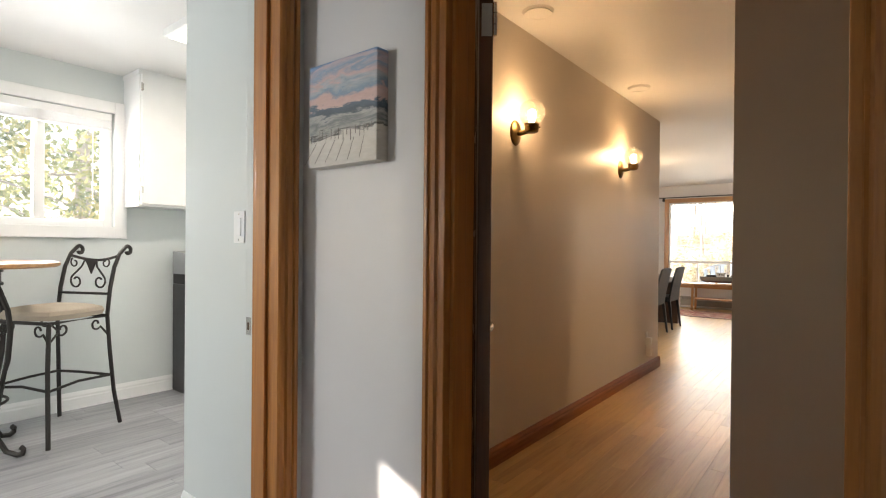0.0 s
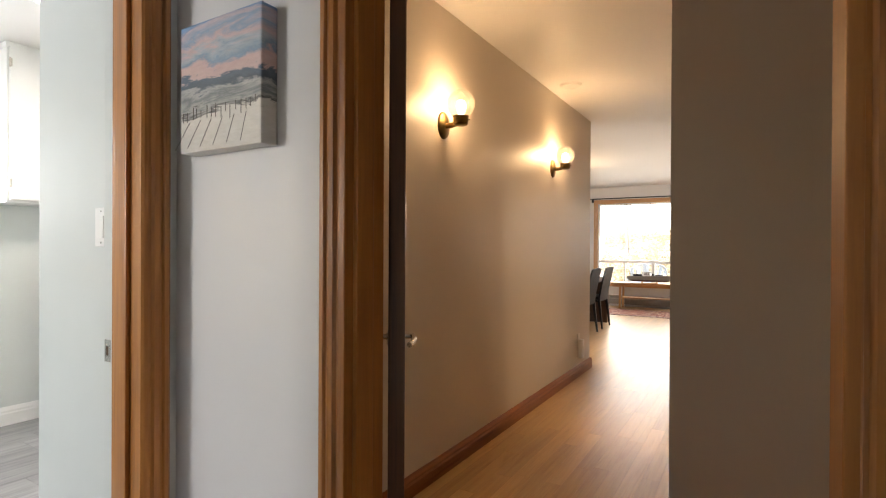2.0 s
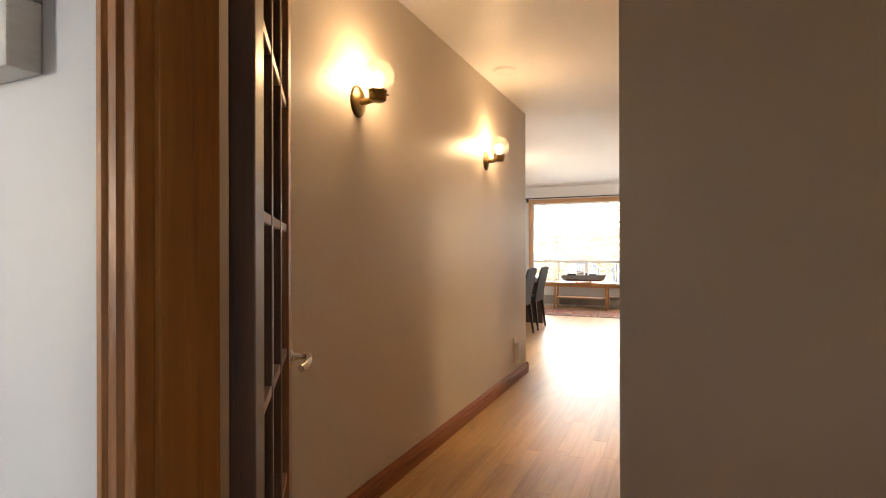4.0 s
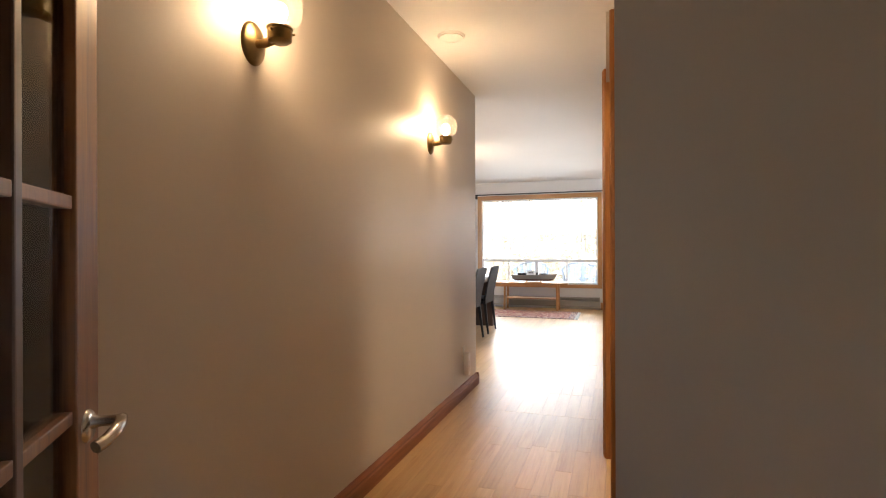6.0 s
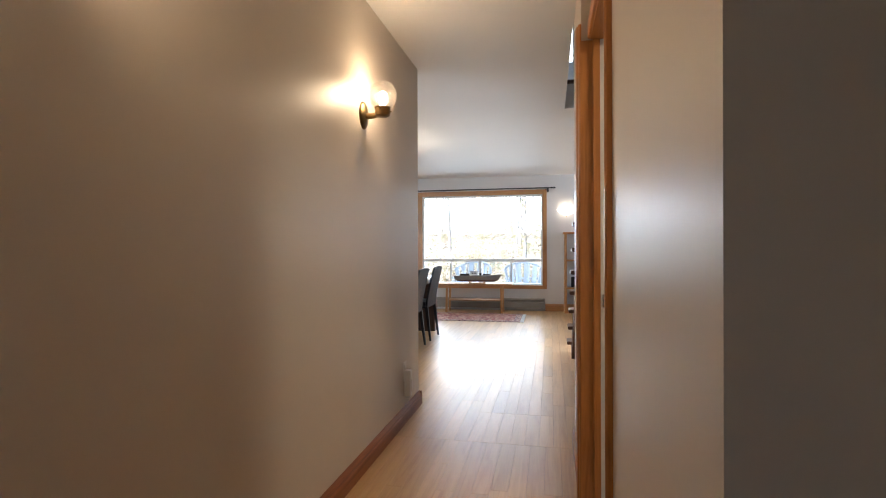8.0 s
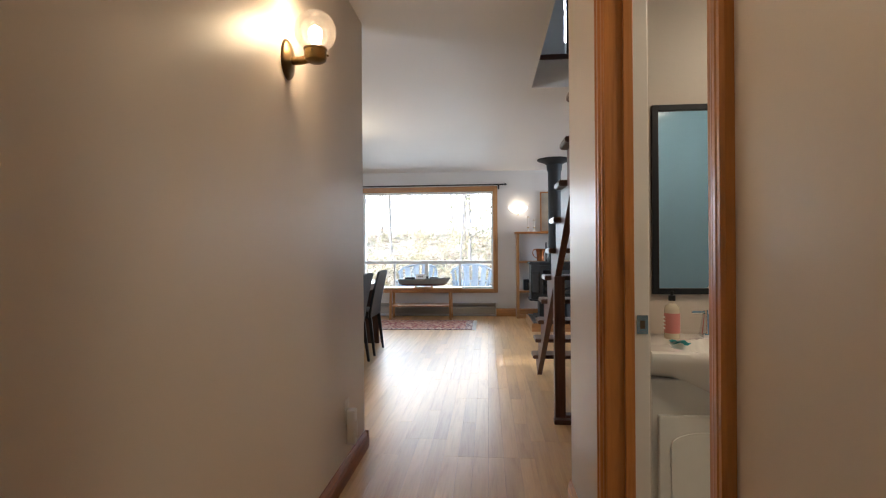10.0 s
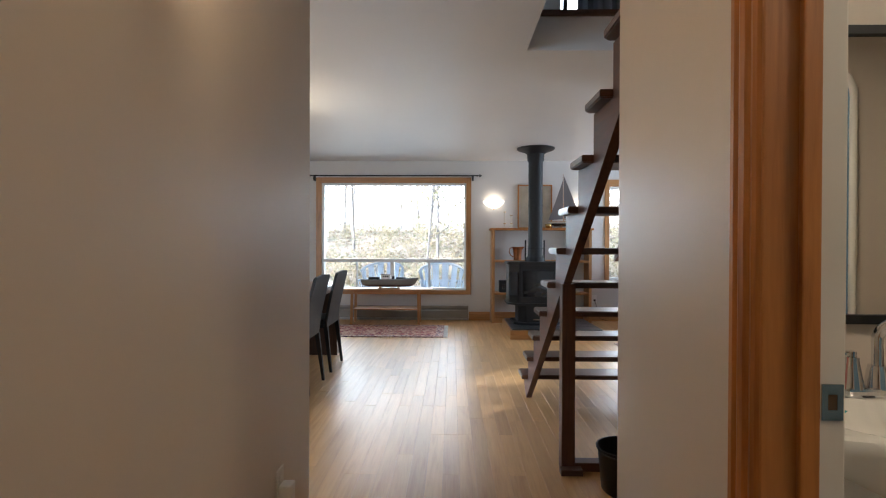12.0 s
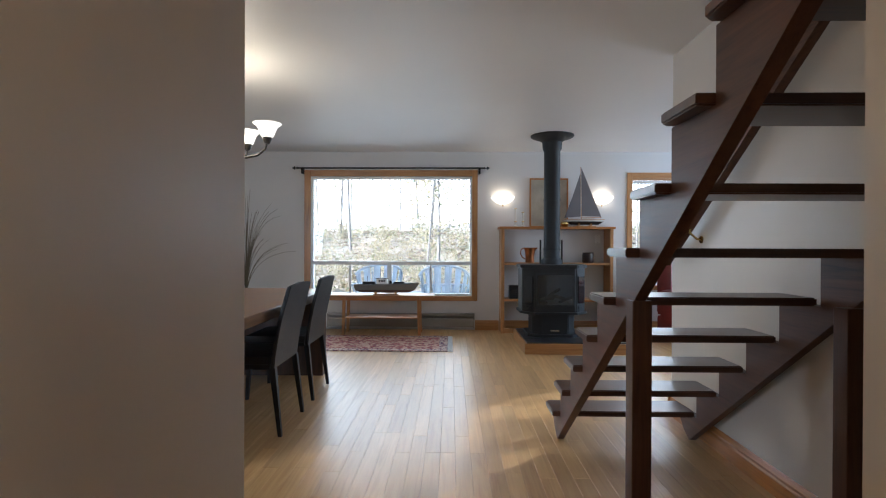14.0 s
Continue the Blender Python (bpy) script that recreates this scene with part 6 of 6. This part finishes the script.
def grass_plant():
    p = thing("grass_arrangement", (-2.80, 10.35, 0.0), "tall dried grasses arching out of a floor vase", "plant")
    bm = bmesh.new()
    lathe(bm, [(0, 0), (0.10, 0), (0.13, 0.05), (0.15, 0.2), (0.12, 0.42), (0.07, 0.52), (0.085, 0.56), (0.075, 0.56), (0.06, 0.52), (0, 0.5)], 28)
    part("vase", bm, surface("dark_glazed_vase", (0.06, 0.04, 0.03), 0.25), p, "dark glazed vase", True)
    mat = surface("dry_grass", (0.11, 0.09, 0.055), 0.8)
    r2 = random.Random(9)
    for k in range(54):
        a = r2.uniform(0, 2 * math.pi)
        reach, top = r2.uniform(0.15, 0.62), r2.uniform(1.15, 1.78)
        bm = bmesh.new()
        pts = []
        for i in range(9):
            t = i / 8
            rr = reach * t ** 1.8
            pts.append((rr * math.cos(a), rr * math.sin(a) * 0.8, 0.5 + (top - 0.5) * (1.55 * t - 0.62 * t * t * (0.6 + reach))))
        tube(bm, pts, 0.0045, 4, 0.35)
        part("blade", bm, mat, p)
    return p


grass_plant()

# ---- far sitting area ----
LEATHER = surface("oxblood_leather", (0.16, 0.018, 0.016), 0.38, vary=0.25, coarse=5, fine=150, bump=0.3, coat=0.2)
arm = thing("armchair", (2.85, 10.35, 0.0), "oxblood red leather armchair with rounded arms", "armchair", rz=35)
for n, d, b in (("base", (-0.40, 0.40, -0.40, 0.40, 0.06, 0.30), 0.03), ("seat_cushion", (-0.27, 0.27, -0.42, 0.26, 0.30, 0.46), 0.05), ("backrest", (-0.34, 0.34, 0.24, 0.46, 0.28, 0.96), 0.07)):
    bm = bmesh.new()
    box(bm, *d, bevel=b)
    part(n, bm, LEATHER, arm, "red leather " + n.replace("_", " "), True)
for sx in (-1, 1):
    bm = bmesh.new()
    box(bm, min(sx * 0.28, sx * 0.45), max(sx * 0.28, sx * 0.45), -0.42, 0.34, 0.08, 0.62, 0.06)
    part("armrest", bm, LEATHER, arm, "rounded red leather armrest", True)
    for y in (-0.34, 0.34):
        bx("foot", (sx * 0.34 - 0.025, sx * 0.34 + 0.025, y - 0.025, y + 0.025, 0, 0.06), WALNUT_Z, arm, "", 0.003)
mat2 = thing("small_rug", (2.05, 9.05, 0.0), "small brown patterned floor mat", "rug")
bx("field", (-0.3, 0.3, -0.2, 0.2, 0.001, 0.009), rug_material("brown_mat_wool", (0.20, 0.11, 0.06), (0.05, 0.04, 0.04), (0.45, 0.38, 0.28), 14), mat2, "brown patterned wool")
for sx in (-1, 1):
    bx("border", (min(sx * 0.3, sx * 0.34), max(sx * 0.3, sx * 0.34), -0.2, 0.2, 0.001, 0.008), NAVY, mat2, "dark border")
out2 = thing("wall_outlet", (1.98, LY1, 0.34), "white wall outlet with a plugged black cable", "outlet")
bx("plate", (-0.036, 0.036, -0.006, 0, -0.06, 0.06), WHITE, out2, "white plate", 0.003)
bx("plug", (-0.014, 0.014, -0.035, -0.006, -0.035, -0.008), BLACKMETAL, out2, "black plug", 0.004)
bm = bmesh.new()
tube(bm, [(0, -0.03, -0.03), (0.01, -0.06, -0.08), (0.03, -0.05, -0.2), (0.08, -0.03, -0.30), (0.2, -0.02, -0.335)], 0.004, 6)
part("cable", bm, BLACKMETAL, out2, "black cable", True)

# ---- outdoors ----


def hill(x, y):
    d = max(0.0, y - 14.2)
    z = -0.35 + 2.3 * (1 - math.exp(-(d / 6.5) ** 1.6)) + max(0, d - 14) * 0.05
    if y > 14:
        z += 0.22 * noise.noise(Vector((x * 0.35, y * 0.35, 0))) + 0.08 * noise.noise(Vector((x * 1.4, y * 1.4, 3)))
    return z


def leaf_litter():
    m, nt, b = _mat("leaf_litter")
    vec = _coords(nt)
    n1 = _noise(nt, vec, 1.1, 5)
    n2 = _noise(nt, vec, 18, 5, 0.7)
    c1 = _ramp(nt, n1, [(0.35, (0.38, 0.38, 0.29)), (0.5, (0.56, 0.50, 0.42)), (0.65, (0.66, 0.58, 0.50))])
    mx = nt.nodes.new("ShaderNodeMix")
    mx.data_type = "RGBA"
    mx.blend_type = "OVERLAY"
    mx.inputs["Factor"].default_value = 0.8
    nt.links.new(c1, mx.inputs["A"])
    nt.links.new(n2, mx.inputs["B"])
    nt.links.new(mx.outputs["Result"], b.inputs["Base Color"])
    b.inputs["Roughness"].default_value = 0.95
    _bump(nt, b, n2, 0.8, 0.05)
    return m


LEAVES = leaf_litter()
bm = bmesh.new()
nx, ny = 70, 60
xs = [-30 + 60 * i / nx for i in range(nx + 1)]
ys = [11.28 + 45 * (j / ny) ** 1.5 for j in range(ny + 1)]
grid = [[bm.verts.new((x, y, hill(x, y))) for y in ys] for x in xs]
for i in range(nx):
    for j in range(ny):
        bm.faces.new((grid[i][j], grid[i + 1][j], grid[i + 1][j + 1], grid[i][j + 1]))
structure("ground_bank", bm, LEAVES, "sunny bank of fallen leaves behind the house", True)
flat("ground", -400, 400, -400, 400, -0.62, -0.50, LEAVES, "leaf covered ground round the house")
flat("ground_deck", -5.0, 4.6, 11.30, 14.0, -0.24, -0.20, surface("weathered_deck", (0.34, 0.31, 0.28), 0.8), "weathered grey deck behind the window")
bm = bmesh.new()
r3 = random.Random(21)
for k in range(15000):
    x, y = r3.uniform(-14, 10), 14.0 + 12 * r3.random() ** 1.3
    z = hill(x, y) + 0.01
    a, s = r3.uniform(0, 6.28), r3.uniform(0.04, 0.11)
    tilt = r3.uniform(-0.6, 0.6)
    c, sn = math.cos(a) * s, math.sin(a) * s
    bm.faces.new([bm.verts.new(p) for p in ((x - c, y - sn, z), (x + sn * 0.6, y - c * 0.6, z + s * 0.5 * (1 + tilt)), (x + c, y + sn, z + s * tilt + 0.02), (x - sn * 0.6, y + c * 0.6, z + s * 0.3))])


def leafy(name, stops):
    m, nt, b = _mat(name)
    g = nt.nodes.new("ShaderNodeNewGeometry")
    col = _ramp(nt, g.outputs["Random Per Island"], stops)
    nt.links.new(col, b.inputs["Base Color"])
    b.inputs["Roughness"].default_value = 0.8
    tl = nt.nodes.new("ShaderNodeBsdfTranslucent")
    nt.links.new(col, tl.inputs["Color"])
    mx = nt.nodes.new("ShaderNodeMixShader")
    mx.inputs["Fac"].default_value = 0.6
    nt.links.new(b.outputs["BSDF"], mx.inputs[1])
    nt.links.new(tl.outputs["BSDF"], mx.inputs[2])
    nt.links.new(mx.outputs["Shader"], nt.nodes["Material Output"].inputs["Surface"])
    return m


tagged(part("fallen_leaves", bm, leafy("fallen_leaf_colours", [(0.0, (0.26, 0.18, 0.13)), (0.4, (0.58, 0.49, 0.39)), (0.75, (0.72, 0.64, 0.54)), (1.0, (0.42, 0.44, 0.30))])), "scattered dry autumn leaves covering the bank", "leaves", "", "stuff")

BARK = surface("grey_bark", (0.33, 0.31, 0.29), 0.9, vary=0.3, coarse=6, fine=40, bump=0.6, dist=0.02)
AUTUMN = leafy("autumn_leaf_colours", [(0.0, (0.30, 0.32, 0.20)), (0.5, (0.54, 0.48, 0.34)), (1.0, (0.62, 0.53, 0.38))])
CONIFER = leafy("conifer_needle_colours", [(0.0, (0.14, 0.19, 0.11)), (0.6, (0.30, 0.33, 0.17)), (1.0, (0.52, 0.48, 0.22))])


def leaf_cards(bm, r, centre, spread, count, size):
    for _ in range(count):
        p = Vector(centre) + Vector((r.gauss(0, spread), r.gauss(0, spread), r.gauss(0, spread * 0.7)))
        u = Vector((r.gauss(0, 1), r.gauss(0, 1), r.gauss(0, 1))).normalized() * size * r.uniform(0.6, 1.3)
        v = u.cross(Vector((r.gauss(0, 1), r.gauss(0, 1), r.gauss(0, 1)))).normalized() * size * 0.5
        bm.faces.new([bm.verts.new(p + q) for q in (-u, v, u, -v)])


def tree(at, height, girth, leaves, seed, label, name="tree"):
    r = random.Random(seed)
    t = thing(name, at, label, "tree")
    lean = (r.uniform(-0.06, 0.06), r.uniform(-0.06, 0.06))
    pts = [(lean[0] * height * f + 0.05 * math.sin(5 * f + seed), lean[1] * height * f, height * f - 0.2) for f in (0, 0.15, 0.3, 0.5, 0.7, 0.85, 1.0)]
    bm = bmesh.new()
    tube(bm, pts, girth, 8, 0.2)
    part("trunk", bm, BARK, t, "grey tapered trunk", True)
    crown = bmesh.new()
    for k in range(11):
        f = r.uniform(0.22, 0.95)
        i = min(5, int(f * 6))
        b = Vector(pts[i]).lerp(Vector(pts[i + 1]), f * 6 - i)
        a, ln = r.uniform(0, 6.28), height * r.uniform(0.10, 0.22)
        tip = b + Vector((math.cos(a) * ln, math.sin(a) * ln, ln * r.uniform(0.3, 0.8)))
        mid = b.lerp(tip, 0.5) + Vector((0, 0, 0.06 * ln))
        bm = bmesh.new()
        tube(bm, [b, mid, tip], girth * 0.3, 5, 0.2)
        part("limb", bm, BARK, t, "", True)
        leaf_cards(crown, r, tip, ln * 0.35, leaves, 0.07)
        leaf_cards(crown, r, mid, ln * 0.30, leaves // 2, 0.06)
    part("crown", crown, AUTUMN, t, "thin yellowing leaves")
    return t


bm = bmesh.new()
r6 = random.Random(55)
for k in range(420):
    x, y = r6.uniform(-11, 8), 14.6 + 9 * r6.random()
    z = hill(x, y)
    for q in range(5):
        a, ln = r6.uniform(0, 6.28), r6.uniform(0.15, 0.7)
        tip = Vector((x + math.cos(a) * ln * 0.6, y + math.sin(a) * ln * 0.6, z + ln))
        tube(bm, [(x, y, z - 0.03), ((x + tip.x) / 2, (y + tip.y) / 2, z + ln * 0.6), tip], 0.007, 3, 0.3)
        leaf_cards(bm, r6, tip, 0.10, 9, 0.045)
tagged(part("undergrowth", bm, AUTUMN), "low brush and saplings with yellow leaves on the bank", "brush", "", "stuff")
r4 = random.Random(31)
for k in range(46):
    x, y = -10.0 + 0.37 * k + r4.uniform(-0.4, 0.4), 16.5 + 17.0 * r4.random()
    tree((x, y, hill(x, y)), r4.uniform(5, 11), r4.uniform(0.02, 0.06), 40, 100 + k, "slender woodland tree with few autumn leaves")


def conifer(at, height, seed):
    """A drooping evergreen, for the kitchen window's view and for added shade out of view."""
    r = random.Random(seed)
    t = thing("evergreen_tree", at, "drooping evergreen tree with yellowing sprays", "tree")
    bm = bmesh.new()
    tube(bm, [(0, 0, -0.1), (0.05, 0, height * 0.5), (0, 0.05, height)], 0.14, 8, 0.15)
    part("trunk", bm, BARK, t, "brown trunk", True)
    crown = bmesh.new()
    for k in range(60):
        z = height * (0.08 + 0.9 * k / 60)
        a, ln = r.uniform(0, 6.28), (height - z) * 0.32 + 0.35
        tip = Vector((math.cos(a) * ln, math.sin(a) * ln, z - 0.25 * ln))
        base = Vector((0, 0, z))
        bm = bmesh.new()
        tube(bm, [base, base.lerp(tip, 0.5) + Vector((0, 0, 0.05 * ln)), tip], 0.02, 4, 0.3)
        part("branch", bm, BARK, t)
        for q in range(7):
            f = 0.2 + 0.8 * q / 6
            leaf_cards(crown, r, base.lerp(tip, f) - Vector((0, 0, 0.06)), 0.13, 26, 0.055)
    part("crown", crown, CONIFER, t, "drooping green and yellow sprays")
    return t


conifer((-6.6, 0.55, -0.5), 6.5, 3)
conifer((-7.6, 2.4, -0.5), 7.5, 5)
conifer((-8.4, -0.6, -0.5), 7.0, 8)
# these two are unseen, added to block low sun on the dining side
conifer((-7.3, 4.9, -0.5), 7.0, 11)
conifer((-8.3, 6.7, -0.5), 7.5, 13)

WICK = surface("blue_grey_wicker", (0.56, 0.62, 0.69), 0.7, vary=0.2, fine=200, bump=0.4)


def wicker_chair():
    c = thing("wicker_chair", (-0.38, 12.55, -0.20), "blue-grey wicker tub chair on the deck", "chair", "deck chairs")
    bm = bmesh.new()
    rows = []
    for k in range(7):
        t = k / 6
        z = 0.38 + 0.66 * t
        row = []
        for a in range(200, 521, 8):
            # the back is highest in the middle
            ca = math.cos(radians(a)) * (0.33 + 0.10 * t)
            sa = math.sin(radians(a)) * (0.30 + 0.10 * t)
            h = 0.38 + (z - 0.38) * (0.45 + 0.55 * max(0.0, -math.sin(radians(a))) ** 0.6)
            row.append(bm.verts.new((ca, sa, h)))
        rows.append(row)
    for p, q in zip(rows, rows[1:]):
        for i in range(len(p) - 1):
            if i % 3 == 2:
                continue
            bm.faces.new((p[i], p[i + 1], q[i + 1], q[i]))
    bmesh.ops.solidify(bm, geom=bm.faces[:], thickness=0.012)
    part("back", bm, WICK, c, "woven wicker back and arms")
    for k in range(9):
        a = radians(205 + 310 * k / 8)
        h = 0.38 + 0.66 * (0.45 + 0.55 * max(0.0, -math.sin(a)) ** 0.6)
        bm = bmesh.new()
        tube(bm, [(0.34 * math.cos(a), 0.31 * math.sin(a) - 0.015, 0.02), (0.345 * math.cos(a + 0.12), 0.315 * math.sin(a + 0.12) - 0.015, 0.4), (0.44 * math.cos(a), 0.41 * math.sin(a) - 0.01, h)], 0.010, 6)
        part("stake", bm, WICK, c, "", True)
    bm = bmesh.new()
    lathe(bm, [(0, 0.42), (0.30, 0.42), (0.33, 0.40), (0.33, 0.36), (0, 0.36)], 28)
    part("seat", bm, WICK, c, "woven seat", True)
    bm = bmesh.new()
    pts = []
    for a in range(200, 521, 10):
        t = radians(a)
        h = 0.38 + 0.66 * (0.45 + 0.55 * max(0.0, -math.sin(t)) ** 0.6)
        pts.append((0.43 * math.cos(t), 0.40 * math.sin(t), h))
    tube(bm, pts, 0.022, 8)
    part("rolled_rim", bm, WICK, c, "thick rolled rim", True)
    return c


wc = wicker_chair()
copy_thing(wc, pose(-1.55, 12.9, -0.20, 0, 0, 24))
garden = thing("garden_table", (-1.02, 13.2, -0.20), "low blue-grey wicker side table on the deck", "table")
bm = bmesh.new()
lathe(bm, [(0, 0.52), (0.27, 0.52), (0.28, 0.50), (0.28, 0.47), (0, 0.47)], 28)
part("top", bm, WICK, garden, "", True)
for k in range(4):
    a = radians(45 + 90 * k)
    bm = bmesh.new()
    tube(bm, [(0.2 * math.cos(a), 0.2 * math.sin(a), 0.48), (0.23 * math.cos(a), 0.23 * math.sin(a), 0.0)], 0.014, 6)
    part("leg", bm, WICK, garden)
# bright hazy sky far behind the woods
bm = bmesh.new()
prism(bm, [(-90, -1), (90, -1), (90, 60), (-90, 60)], "y", 75, 75.3)
structure("backdrop", bm, glowing("hazy_sky", (0.93, 0.97, 1.0), SKY_GLOW), "bright hazy sky behind the woods")
# ---- floors, board by board ----
PW = 0.083


def plank_mesh(length, w=PW):
    me = bpy.data.meshes.new("board")
    h, e, g = 0.012, 0.0008, 0.00025
    x0, x1, y0, y1 = g, w - g, g, length - g
    v = [(x0, y0, -h), (x1, y0, -h), (x1, y1, -h), (x0, y1, -h), (x0, y0, -e), (x1, y0, -e), (x1, y1, -e), (x0, y1, -e), (x0 + e, y0 + e, 0), (x1 - e, y0 + e, 0), (x1 - e, y1 - e, 0), (x0 + e, y1 - e, 0)]
    f = [(8, 9, 10, 11), (4, 5, 9, 8), (5, 6, 10, 9), (6, 7, 11, 10), (7, 4, 8, 11), (0, 1, 5, 4), (1, 2, 6, 5), (2, 3, 7, 6), (3, 0, 4, 7)]
    me.from_pydata(v, [], f)
    return me


def rows_of(y0, y1, r, lengths):
    y, out = y0, []
    first = True
    while y < y1 - 0.05:
        ln = r.choice(lengths) if not first else r.choice(lengths[:2])
        ln = min(ln, y1 - y)
        if y1 - y - ln < 0.25:
            ln = y1 - y
        out.append((y, ln))
        y += ln
        first = False
    return out


wood_floor = tagged(new("floor"), "honey maple strip floor with a worn satin sheen", "", "", "structure")
meshes = {}
r5 = random.Random(77)
near, far = [], []
for x0, x1, y0, y1, close in ((-0.784, 0.345, 1.015, 4.65, 9.0), (0.345, 1.60, 1.015, 2.26, 0.0), (-0.904, 1.24, 4.65, LY1, 8.3), (-2.232, -0.904, 5.29, LY1, 0.0), (LX0, -2.232, 2.64, LY1, 0.0), (-2.232, -0.904, 2.64, 5.29, 0.0), (1.24, LX1, 5.72, LY1, 0.0)):
    x = x0
    while x < x1 - 0.004:
        w = min(PW, x1 - x)
        for y, ln in rows_of(y0, y1, r5, (0.55, 0.8, 1.1, 1.4)):
            (near if y < close and w > 0.08 and len(near) < 298 else far).append((x, y, w, ln))
        x += PW
for x, y, w, ln in near:
    key = round(ln, 3)
    if key not in meshes:
        meshes[key] = plank_mesh(ln)
        meshes[key].materials.append(PLANK)
    o = new("board", meshes[key])
    o.parent = wood_floor
    o.location = (x, y, 0)


def joined(name, boards, material, parent):
    vs, fs = [], []
    h, e, g = 0.012, 0.0008, 0.00025
    for x, y, w, ln in boards:
        b = len(vs)
        x0, x1, y0, y1 = x + g, x + w - g, y + g, y + ln - g
        vs += [(x0, y0, -h), (x1, y0, -h), (x1, y1, -h), (x0, y1, -h), (x0, y0, -e), (x1, y0, -e), (x1, y1, -e), (x0, y1, -e), (x0 + e, y0 + e, 0), (x1 - e, y0 + e, 0), (x1 - e, y1 - e, 0), (x0 + e, y1 - e, 0)]
        fs += [tuple(b + i for i in f) for f in ((8, 9, 10, 11), (4, 5, 9, 8), (5, 6, 10, 9), (6, 7, 11, 10), (7, 4, 8, 11), (0, 1, 5, 4), (1, 2, 6, 5), (2, 3, 7, 6), (3, 0, 4, 7))]
    me = bpy.data.meshes.new(name)
    me.from_pydata(vs, [], fs)
    me.materials.append(material)
    o = new(name, me)
    o.parent = parent
    return tagged(o, "honey maple boards further off", "", "", "stuff")


joined("boards", far, PLANK_FAR, wood_floor)
kitchen_floor = tagged(new("floor_kitchen"), "grey wood-look vinyl plank floor", "", "", "structure")
km = {}
x = -3.60
while x < -0.79:
    for y, ln in rows_of(-2.40, 2.40 if x < -1.53 else 0.955, r5, (0.7, 0.9, 1.2)):
        key = round(ln, 3)
        if key not in km:
            km[key] = plank_mesh(ln, 0.15)
            km[key].materials.append(GREYPLANK)
        o = new("plank", km[key])
        o.parent = kitchen_floor
        o.location = (x, y, 0)
    x += 0.15
